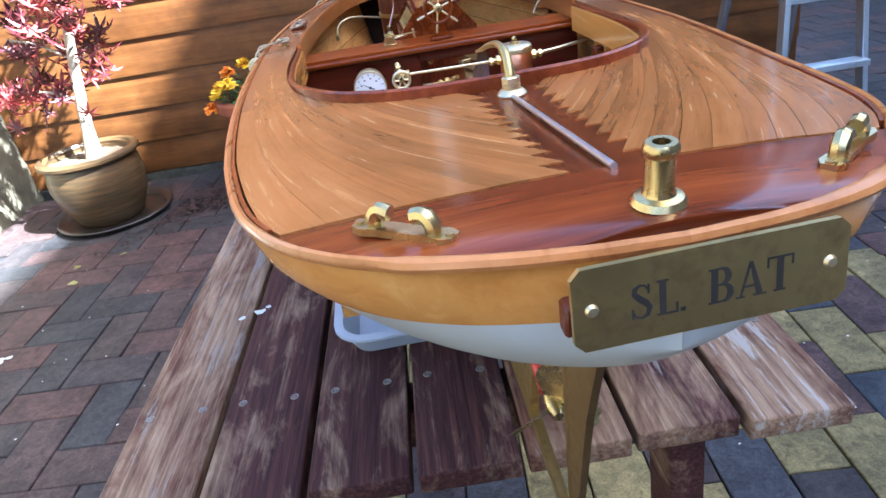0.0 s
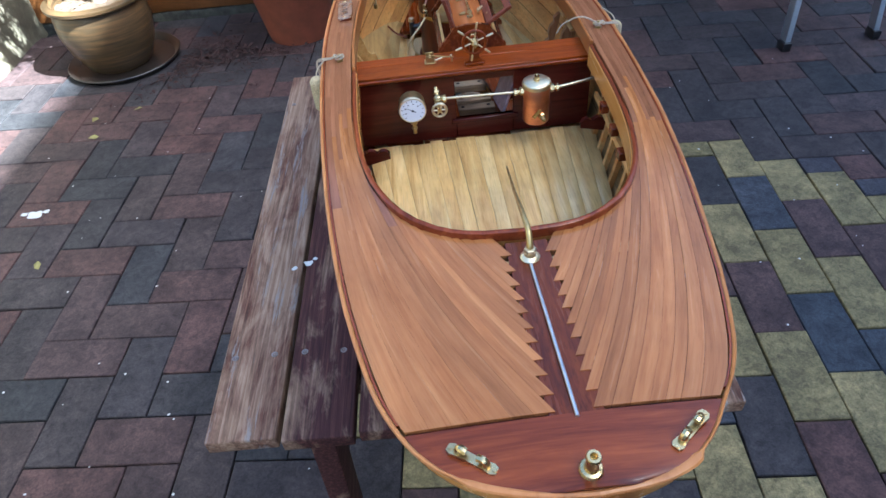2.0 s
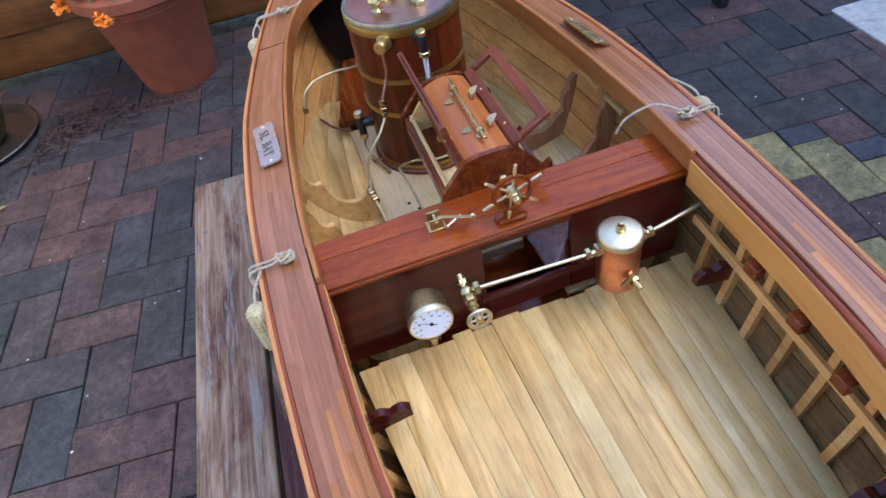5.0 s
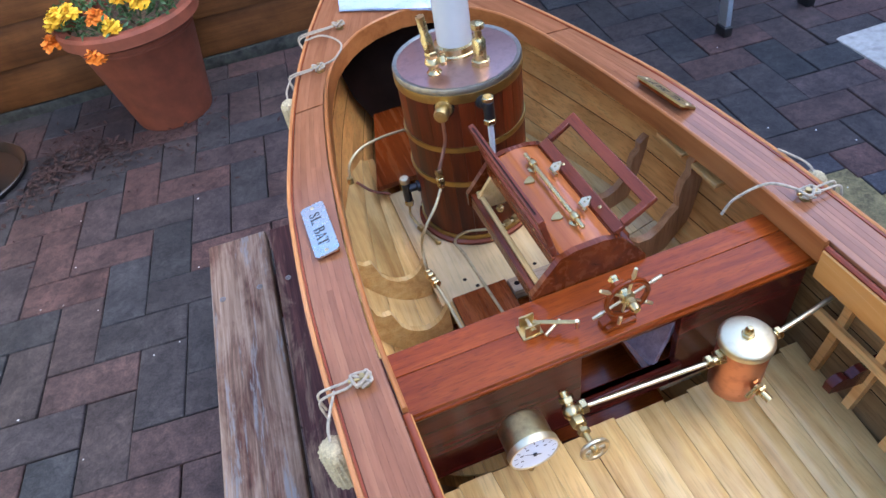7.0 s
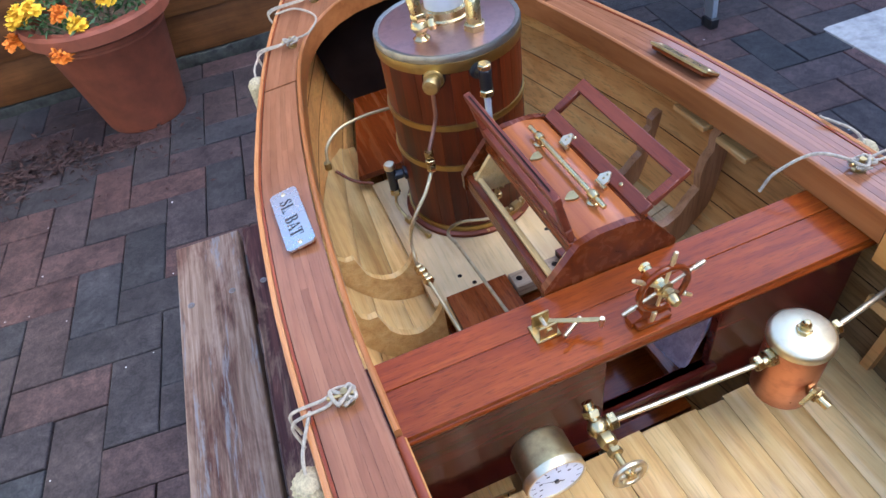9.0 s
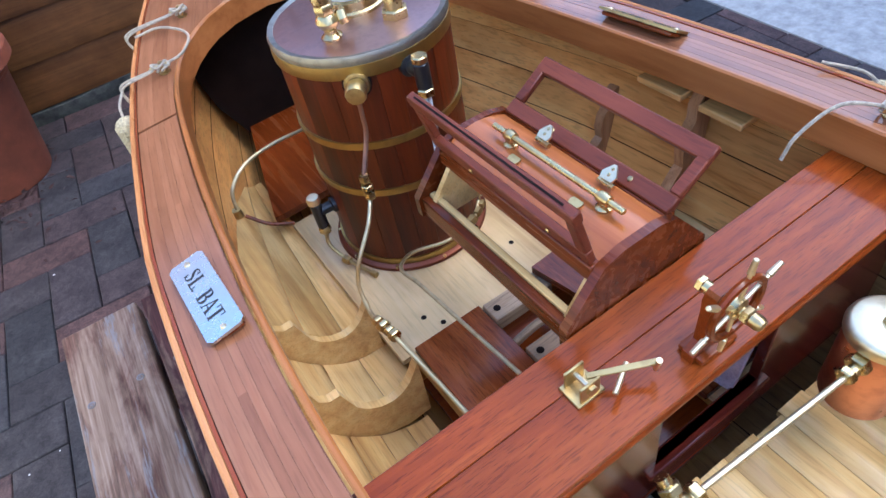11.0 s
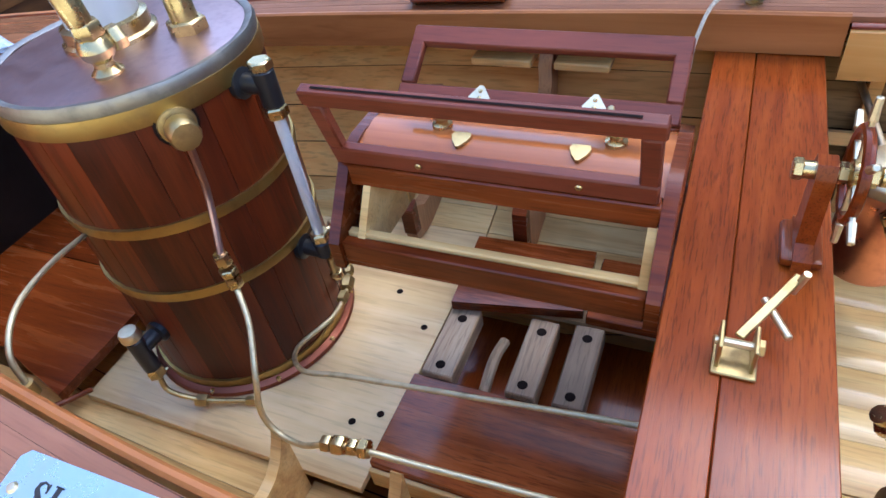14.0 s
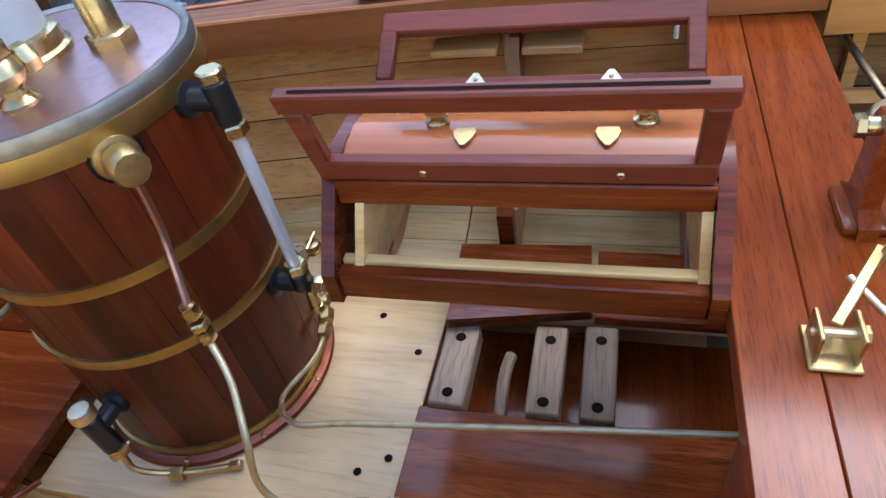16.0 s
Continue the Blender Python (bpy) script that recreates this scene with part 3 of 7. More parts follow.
# concrete path
bm = bmesh.new()
rows = []
for i in range(60):
    y = -3.0 + i * 0.2
    e = 1.60 + 0.012 * noise.noise(Vector((0, y * 6, 0))) + 0.03 * max(0, y - 1.0) / 3
    rows.append([(e, y, -0.02), (e + 0.004, y, 0.004), (e + 0.02, y, 0.008), (2.15, y, 0.010), (2.7, y, 0.010), (2.7, y, -0.02)])
rows = [r for r in rows if r[0][1] < 2.1]
skin(rows, bm)
path_slab = solo("concrete_path", bm, M_CONC, "rough pale concrete path slab beside the pavers", "path", kind="structure")

# ---- the slatted table ----
TABLE = thing("low_table", (0.007, 0.76, 0.0), "low slatted hardwood garden table, red stain worn to bare grey timber", "table")
TX0, TX1, TY0, TY1, TZ = -0.295, 0.315, 0.352, 1.183, 0.612
pitch = (TX1 - TX0) / 7
rng = random.Random(5)
for i in range(7):
    a, b = TX0 + i * pitch, TX0 + (i + 1) * pitch - 0.0055
    dy0, dy1 = rng.uniform(-0.004, 0.004), rng.uniform(-0.003, 0.003)
    bm = box(a, b, TY0 + dy0, TY1 + dy1, TZ - 0.021, TZ, 0.0022, 2)
    part("plank", bm, M_TABLE[(3, 0, 0, 0, 3, 2, 4)[i]], TABLE, soft=50)
    for y in (TY0 + 0.115, TY1 - 0.110):
        for f in (0.18, 0.78):
            x, yy = a + (b - a) * f, y + rng.uniform(-0.004, 0.004)
            sc = lathe([(0, 0.0008), (0.0012, 0.0004), (0.0016, -0.0006), (0.0024, 0.0005), (0.0038, 0.0007), (0.0042, 0.0001), (0.0042, -0.002)], (x, yy, TZ), seg=14)
            part("screw", sc, M_SCREW, TABLE, "dull cross-head screw")
for y in (TY0 + 0.115, TY1 - 0.09):
    part("batten", box(TX0 + 0.06, TX1 - 0.06, y - 0.022, y + 0.022, TZ - 0.066, TZ - 0.0215, 0.002), M_TABLE[0], TABLE)
for sx in (-1, 1):
    for y in (TY0 + 0.07, TY1 - 0.07):
        x = 0.008 + sx * 0.19
        bm = box(-0.016, 0.016, -0.028, 0.028, 0, 0.592, 0.003, 2)
        for v in bm.verts:
            v.co.x += x + sx * 0.02 * (1 - v.co.z / 0.59)
            v.co.y += y
        part("leg", bm, M_TABLE[0], TABLE)

# ---- pots and plants ----
POT1 = (-1.385, 2.66)
K1 = 0.83


def shrink(prof):
    return [(r * K1, z * K1) for r, z in prof]


sau = solo("plant_saucer", lathe(shrink([(0, 0.004), (0.25, 0.004), (0.275, 0.03), (0.285, 0.034), (0.29, 0.030), (0.262, 0.0), (0, 0.0)]), (POT1[0] + 0.02, POT1[1], 0), seg=56), M_SAUCER, "wide shallow black plastic saucer with dry leaves on pavers", "saucer")
pot = thing("glazed_pot", (*POT1, 0.006), "brown salt-glazed round stoneware pot standing on a black saucer", "plant pot")
part("body", lathe(shrink([(0, 0.006), (0.150, 0.006), (0.165, 0.02), (0.212, 0.12), (0.232, 0.215), (0.226, 0.29), (0.214, 0.325), (0.214, 0.335), (0.20, 0.335), (0.20, 0.30), (0, 0.30)]), (*POT1, 0), seg=64), M_POT, pot)
part("rim", lathe(shrink([(0.205, 0.328), (0.232, 0.330), (0.245, 0.342), (0.245, 0.356), (0.235, 0.364), (0.21, 0.364), (0.20, 0.35)]), (*POT1, 0), seg=64, closed=True), M_POT, pot)
bm = lathe(shrink([(0, 0.325), (0.09, 0.327), (0.15, 0.322), (0.205, 0.318)]), (*POT1, 0), seg=40)
bmesh.ops.subdivide_edges(bm, edges=bm.edges[:], cuts=2)
for v in bm.verts:
    v.co.z += 0.014 * noise.noise(v.co * 30)
part("soil", bm, M_SOIL, pot, "dry pale mulch on the soil")


def palmate(bm, at, q, size, lobes=7):
    """A toothed maple leaf of pointed lobes, slightly folded."""
    c = bm.verts.new(at)
    ring = []
    for i in range(lobes):
        a = math.pi * 2 * (i - (lobes - 1) / 2) / (lobes + 0.9)
        L = size * (1.0 - 0.11 * abs(i - (lobes - 1) / 2))
        for da, f, dz in ((-0.32, 0.32, 0.02), (-0.17, 0.60, -0.02), (0.0, 1.0, -0.16), (0.17, 0.60, -0.02), (0.32, 0.32, 0.02)):
            ring.append(bm.verts.new(Vector(at) + q @ Vector((math.sin(a + da) * L * f, math.cos(a + da) * L * f, dz * L))))
    for a, b in zip(ring, ring[1:]):
        bm.faces.new((c, a, b))


def maple():
    x, y = POT1
    tree = thing("japanese_maple", (x, y, 0.27), "small red-leaved maple with a pale trunk growing in a pot", "tree")
    bm = bmesh.new()
    tops = []
    trunk = [(x + 0.02, y, 0.255), (x + 0.045, y, 0.42), (x + 0.075, y + 0.01, 0.60), (x + 0.125, y, 0.80), (x + 0.18, y, 1.0), (x + 0.21, y, 1.25), (x + 0.22, y, 1.5)]
    P = curve_points(trunk, 6)
    up = Vector((0, 1, 0))
    rows = []
    for i, p in enumerate(P):
        r = 0.022 * (1 - i / len(P)) ** 0.8 + 0.005 + (0.012 * max(0, 1 - i / 5))
        rows.append([p + Vector((r * math.cos(k * math.pi / 5), r * math.sin(k * math.pi / 5), 0)) for k in range(10)])
    skin(rows, bm, True)
    part("trunk", bm, M_BARK, tree, "pale bare maple trunk")
    rng = random.Random(11)
    starts = [(0.52, 3.6), (0.62, 1.2), (0.68, 2.7), (0.78, 4.9), (0.86, 0.3), (0.93, 3.3), (1.02, 5.6), (1.12, 1.9), (1.2, 4.2), (1.32, 2.6)]
    crown, crown2 = bmesh.new(), bmesh.new()
    for z0, a in starts:
        p0 = min(P, key=lambda p: abs(p.z - z0))
        L = rng.uniform(0.16, 0.30)
        d = Vector((math.cos(a), 0.7 * math.sin(a), 0.35)).normalized()
        tip = p0 + d * L
        mid = p0 + d * L * 0.5 + Vector((0, 0, 0.02))
        part("branch", tube([p0, mid, tip], 0.0055, 7, n=5), M_BARK, tree)
        for k in range(30):
            f = rng.uniform(0.3, 1.15)
            c = p0 + d * L * f + Vector((rng.gauss(0, 0.055), rng.gauss(0, 0.055), rng.gauss(-0.01, 0.05)))
            if c.y > WALL_Y - 0.06:
                continue
            q = Euler((rng.uniform(1.7, 2.9), rng.uniform(-0.6, 0.6), rng.uniform(0, 6.28))).to_quaternion()
            palmate(crown if rng.random() < 0.5 else crown2, c, q, rng.uniform(0.045, 0.085))
    for b, m_, lab in ((crown, M_MAPLE, "bright red pointed leaves"), (crown2, M_MAPLE_SHADED, "pointed leaves darkened in colour as if shaded")):
        part("crown", b, m_, tree, lab)


maple()

POT2 = (-0.60, 2.79)
tp = thing("terracotta_pot", (*POT2, 0), "large tapered terracotta pot full of flowering marigolds", "plant pot")
part("body", lathe([(0, 0), (0.138, 0), (0.142, 0.01), (0.196, 0.315), (0.199, 0.318), (0.199, 0.326), (0.203, 0.33), (0.205, 0.36), (0.185, 0.36), (0.185, 0.33), (0, 0.33)], (*POT2, 0), seg=64), M_TERRA, tp)
part("rim", lathe([(0.195, 0.352), (0.226, 0.352), (0.236, 0.36), (0.238, 0.395), (0.230, 0.405), (0.205, 0.405), (0.195, 0.395)], (*POT2, 0), seg=64, closed=True), M_TERRA, tp, "thick rolled pinkish rim")
part("soil", lathe([(0, 0.375), (0.1, 0.372), (0.196, 0.366)], (*POT2, 0), seg=32), M_SOIL, tp)


def marigolds():
    rng = random.Random(3)
    x0, y0 = POT2
    leaves = bmesh.new()
    bed = thing("marigold_plants", (x0, y0, 0.37), "yellow and orange marigolds with feathery green leaves in a terracotta pot", "flowers")
    for k in range(620):
        r, a = 0.22 * math.sqrt(rng.random()), rng.uniform(0, 6.283)
        h = 0.39 + (0.12 - 0.25 * r) * rng.random()
        c = Vector((x0 + r * math.cos(a), y0 + r * math.sin(a), h))
        q = Euler((rng.uniform(-0.9, 0.9), rng.uniform(-0.9, 0.9), rng.uniform(0, 6.28))).to_quaternion()
        L, w = rng.uniform(0.018, 0.035), rng.uniform(0.004, 0.008)
        vs = [leaves.verts.new(c + q @ Vector(p)) for p in ((0, 0, 0), (w, L * 0.45, 0.003), (0, L, -0.004), (-w, L * 0.45, 0.003))]
        leaves.faces.new(vs)
    heads = [(-0.21, -0.06, 0.43, 0), (-0.17, -0.12, 0.47, 0), (-0.235, -0.09, 0.385, 1), (-0.12, -0.17, 0.49, 0), (-0.06, -0.15, 0.45, 1), (0.03, -0.12, 0.48, 0), (0.08, -0.15, 0.46, 0), (0.0, -0.02, 0.52, 1), (-0.09, 0.05, 0.52, 0), (0.12, 0.03, 0.49, 0), (0.16, -0.08, 0.46, 1), (-0.1, -0.215, 0.355, 1), (-0.16, 0.02, 0.50, 1), (0.05, 0.10, 0.5, 0), (0.19, 0.05, 0.45, 0), (-0.02, -0.19, 0.42, 0)]
    for dx, dy, h, kind in heads:
        c = Vector((x0 + dx, y0 + dy, h))
        part("stem", tube([(x0 + dx * 0.6, y0 + dy * 0.6, 0.375), c - Vector((0, 0, 0.012))], 0.0022, 6, n=3), M_GREEN, bed)
        bmp = bmesh.new()
        for ring, (n, rr, lift) in enumerate(((17, 0.036, -0.008), (15, 0.033, 0.002), (13, 0.027, 0.012), (10, 0.019, 0.019), (6, 0.011, 0.024))):
            for i in range(n):
                a = 6.283 * (i + 0.5 * (ring % 2)) / n + rng.uniform(-0.25, 0.25)
                lf = lift + rng.uniform(-0.006, 0.005)
                d = Vector((math.cos(a), math.sin(a), 0))
                s = Vector((-d.y, d.x, rng.uniform(-0.8, 0.8))) * rr * 0.24
                p0, p1 = c + d * rr * 0.1, c + d * rr * 0.62 + Vector((0, 0, lf))
                p2 = c + d * rr * rng.uniform(0.85, 1.1) + Vector((0, 0, lf + rng.uniform(-0.006, 0.002)))
                vs = [bmp.verts.new(p) for p in (p0, p1 + s, p2 + s * 0.6, p2 - s * 0.6, p1 - s)]
                bmp.faces.new(vs)
        part("flower_head", bmp, M_ORANGE if kind else M_YELLOW, bed, "orange ruffled flower head" if kind else "yellow ruffled flower head")
    part("leaves", leaves, M_GREEN, bed, "feathery dark green leaves")


marigolds()


def silver_plant(x, y):
    rng = random.Random(9)
    pl = thing("silver_leaved_plant", (x, y, 0), "low silver-grey leafy plant growing at the sunlit wall", "plant")
    bm = bmesh.new()
    for k in range(1300):
        r, a = 0.20 * math.sqrt(rng.random()), rng.uniform(0, 6.283)
        h = rng.uniform(0.01, 0.44 * (1 - (r / 0.235) ** 2) + 0.04)
        c = Vector((x + r * math.cos(a), y + 1.25 * r * math.sin(a), h))
        q = Euler((rng.uniform(-1.0, 1.0), rng.uniform(-1.0, 1.0), rng.uniform(0, 6.28))).to_quaternion()
        palmate(bm, c, q, rng.uniform(0.018, 0.036), 5)
    part("leaves", bm, M_SILVER, pl)
    part("stem", tube([(x, y, -0.01), (x + 0.01, y, 0.1), (x - 0.02, y + 0.02, 0.2)], 0.008, 7), M_BARK, pl)


silver_plant(-1.76, 1.72)


def step_ladder():
    lad = thing("step_ladder", (1.53, 2.4, 0), "folding aluminium step ladder with black rubber feet", "ladder")
    for x, y, lean, xl in ((1.342, 2.221, 1, 0.10), (1.70, 2.255, 1, -0.05), (1.36, 2.86, -1, 0.09), (1.72, 2.88, -1, -0.06)):
        H = 1.5
        bm = bmesh.new()
        box(-0.011, 0.011, -0.022, 0.022, 0.02, H, 0.002, 1, bm)
        for v in bm.verts:
            k = v.co.z / H
            v.co.x += x + xl * k
            v.co.y += y + lean * 0.27 * k
        r = part("rail", bm, M_ALU, lad)
        part("foot", box(x - 0.016, x + 0.016, y - 0.028, y + 0.028, 0, 0.035, 0.005, 2), M_BLACK, r, "black rubber foot")
    for z in (0.27, 0.52, 0.77, 1.02, 1.27):
        k = z / 1.5
        y = 2.238 + 0.27 * k
        part("tread", box(1.342 + 0.10 * k, 1.70 - 0.05 * k, y - 0.035, y + 0.035, z - 0.012, z + 0.012, 0.004, 2), M_ALU, lad)
    part("top_plate", box(1.42, 1.67, 2.45, 2.64, 1.49, 1.52, 0.006, 2), M_ALU, lad)


step_ladder()

# ---- the model steam launch ----
# u to starboard, v forward along the keel, z up from the paving
BOAT_AT = pose(0.0712, 0, 0.003, 0, 0, 2.27)
BOAT = thing("model_steam_launch", (0, 0.72, 0.640), "varnished mahogany and cedar model steam launch standing on a garden table", "model boat", turn=BOAT_AT)

W_TAB = ((0.122, 0.0), (0.1235, 0.02), (0.127, 0.040), (0.134, 0.062), (0.146, 0.082), (0.165, 0.099), (0.20, 0.1165), (0.243, 0.129), (0.29, 0.140), (0.37, 0.153), (0.45, 0.1625), (0.55, 0.171), (0.65, 0.1765), (0.735, 0.178), (0.857, 0.172), (0.951, 0.156), (1.056, 0.130), (1.128, 0.105), (1.20, 0.073), (1.27, 0.036), (1.325, 0.003))
C_TAB = ((0.336, 0.0), (0.338, 0.03), (0.345, 0.055), (0.365, 0.083), (0.395, 0.104), (0.44, 0.121), (0.5, 0.132), (0.56, 0.137), (0.65, 0.1395), (0.72, 0.141), (0.8, 0.138), (0.9, 0.1285), (0.97, 0.1175), (1.02, 0.107), (1.06, 0.092), (1.095, 0.065), (1.115, 0.033), (1.122, 0.0))
D_TAB = ((0.10, 0.9160), (0.14, 0.9130), (0.20, 0.9060), (0.3, 0.8968), (0.5, 0.8885), (0.69, 0.883), (0.85, 0.881), (1.05, 0.884), (1.2, 0.892), (1.33, 0.902))
K_TAB = ((0.122, 0.884), (0.15, 0.858), (0.20, 0.829), (0.26, 0.797), (0.33, 0.755), (0.42, 0.712), (0.55, 0.685), (0.75, 0.676), (1.0, 0.678), (1.15, 0.692), (1.25, 0.735), (1.31, 0.81), (1.325, 0.87))


def spline(tab, x):
    """Monotone-ish smooth reading of a short table."""
    xs, ys = [t[0] for t in tab], [t[1] for t in tab]
    if x <= xs[0]:
        return ys[0]
    if x >= xs[-1]:
        return ys[-1]
    i = max(k for k in range(len(xs) - 1) if xs[k] <= x)
    h = xs[i + 1] - xs[i]

    def slope(k):
        if k == 0 or k == len(xs) - 1:
            j = 0 if k == 0 else len(xs) - 2
            return (ys[j + 1] - ys[j]) / (xs[j + 1] - xs[j])
        a, b = (ys[k] - ys[k - 1]) / (xs[k] - xs[k - 1]), (ys[k + 1] - ys[k]) / (xs[k + 1] - xs[k])
        return 0 if a * b <= 0 else 2 * a * b / (a + b)
    t = (x - xs[i]) / h
    m0, m1 = slope(i) * h, slope(i + 1) * h
    return (2 * t ** 3 - 3 * t * t + 1) * ys[i] + (t ** 3 - 2 * t * t + t) * m0 + (-2 * t ** 3 + 3 * t * t) * ys[i + 1] + (t ** 3 - t * t) * m1


def half_w(v):
    return spline(W_TAB, v)


def half_c(v):
    return spline(C_TAB, v)


def deck_z(u, v):
    w = max(half_w(v), 0.03)
    return spline(D_TAB, v) + 0.004 * (1 - min(1, (u / w) ** 2))


def keel_z(v):
    return spline(K_TAB, v)


K_STAR = ((0.122, 1.0), (0.1245, 0.98), (0.133, 0.89), (0.142, 0.83), (0.162, 0.835), (0.186, 0.885), (0.213, 0.922), (0.255, 0.945), (0.319, 0.96), (0.40, 0.982), (0.50, 1.0))


def quarter(bm):
    """The starboard quarter is drawn in a little finer than the port one."""
    for q in bm.verts:
        if q.co.x > 0 and q.co.y < 0.5:
            q.co.x *= spline(K_STAR, q.co.y)
    return bm


STATIONS = [t[0] for t in W_TAB[:8]] + [0.22 + 0.03 * i for i in range(36)] + [1.29, 1.31, 1.325]
STATIONS = sorted(set(STATIONS + [0.122 + 0.098 * (k / 22) ** 2.2 for k in range(23)]))
STATIONS = [v for k, v in enumerate(STATIONS) if v <= 1.325 and (k == 0 or v - STATIONS[k - 1] > 0.00012)]
STRAKE = 0.0185


def strake_h(v):
    return min(STRAKE, 0.7 * (spline(D_TAB, v) - keel_z(v)) + 0.004)


def fullness(v):
    """Small values give a full bilge amidships, large ones the hollow run aft."""
    aft = 1.12 if v < 0.26 else min(1.35, 1.12 + (v - 0.26) * 7)
    if v < 0.3:
        return aft
    return max(0.37 + 0.25 * min(1.0, max(0.0, (v - 0.70) / 0.10)), min(aft, 1.35 - (v - 0.3) * 5.2))


def hollow(v):
    """How hollow the run is drawn in above the skeg."""
    if v < 0.25:
        return 0.33
    return min(0.33 + 6.0 * (v - 0.25), 0.55 * min(1.0, max(0.0, (0.45 - v) / 0.2)))


def section(v, inset=0.0, n=14):
    """Half section below the strake, from its lower edge to the keel."""
    w = max(half_w(v) - 0.010 - inset, 0.0)
    full = fullness(v)
    zt, zk = spline(D_TAB, v) - strake_h(v), keel_z(v) + inset
    pts = []
    for i in range(n + 1):
        a = math.pi / 2 * i / n
        k = hollow(v)
        pts.append((w * (k * (1 - math.sin(a) ** 0.9) + (1 - k) * math.cos(a) ** full), zt - (zt - zk) * math.sin(a) ** 1.1))
    return pts


def hull():
    rows_t, rows_b, rows_ti = [], [], []
    for v in STATIONS:
        w, d, h = half_w(v), spline(D_TAB, v), strake_h(v)
        side = [(w - 0.002, d - 0.001), (w - 0.0022, d - h * 0.35), (w - 0.0045, d - h * 0.7), (w - 0.010, d - h)]
        rows_t.append([(u, v, z) for u, z in side])
        rows_b.append([(u, v, z) for u, z in section(v)])
    for side in (1, -1):
        bm = skin([[(side * max(u, 0), v, z) for u, v, z in r] for r in rows_t])
        part("strake", quarter(bm), M_CEDAR_E, BOAT, "honey-coloured varnished top strake")
    bm = bmesh.new()
    rows = []
    for r in rows_b:
        rows.append([(max(u, 0), v, z) for u, v, z in r] + [(-max(u, 0), v, z) for u, v, z in r[::-1][1:]])
    skin(rows, bm)
    part("hull_bottom", quarter(bm), M_WHITE, BOAT, "white painted underbody")
    # stem and keel
    bm = bmesh.new()
    rows = []
    for v in [0.34 + 0.04 * i for i in range(25)]:
        z = keel_z(v)
        rows.append([(-0.005, v, z + 0.012), (-0.005, v, z - 0.012), (0.005, v, z - 0.012), (0.005, v, z + 0.012)])
    skin(rows, bm, True)
    part("keel", bm, M_WHITE, BOAT)
    # rub rail
    for side in (1, -1):
        rows = []
        for v in STATIONS:
            w, d = half_w(v), spline(D_TAB, v)
            ring = []
            for k in range(8):
                a = 2 * math.pi * k / 8
                ring.append((side * (w - 0.0012 + 0.0019 * math.cos(a)) if w > 0.001 else 0.0, v - (0.0019 * math.cos(a) if w < 0.07 and v < 0.5 else 0), d + 0.0010 + 0.0021 * math.sin(a)))
            rows.append(ring)
        part("rub_rail", quarter(skin(rows, None, True)), M_RUB, BOAT, "rounded honey-coloured rub rail")
    # dark inlay just inside the rail
    for side in (1, -1):
        rows = []
        for v in [x for x in STATIONS if 0.171 < x < 1.30]:
            w = half_w(v)
            a, b = w - 0.0031, max(w - 0.0047, 0)
            vv = v + (0.003 if v < 0.15 else 0)
            rows.append([(side * a, v, deck_z(a, v) + 0.0022), (side * b, vv, deck_z(b, vv) + 0.0022)])
        part("margin_inlay", quarter(slab(rows, 0.003)), M_COAM, BOAT, "dark red margin line round the deck")


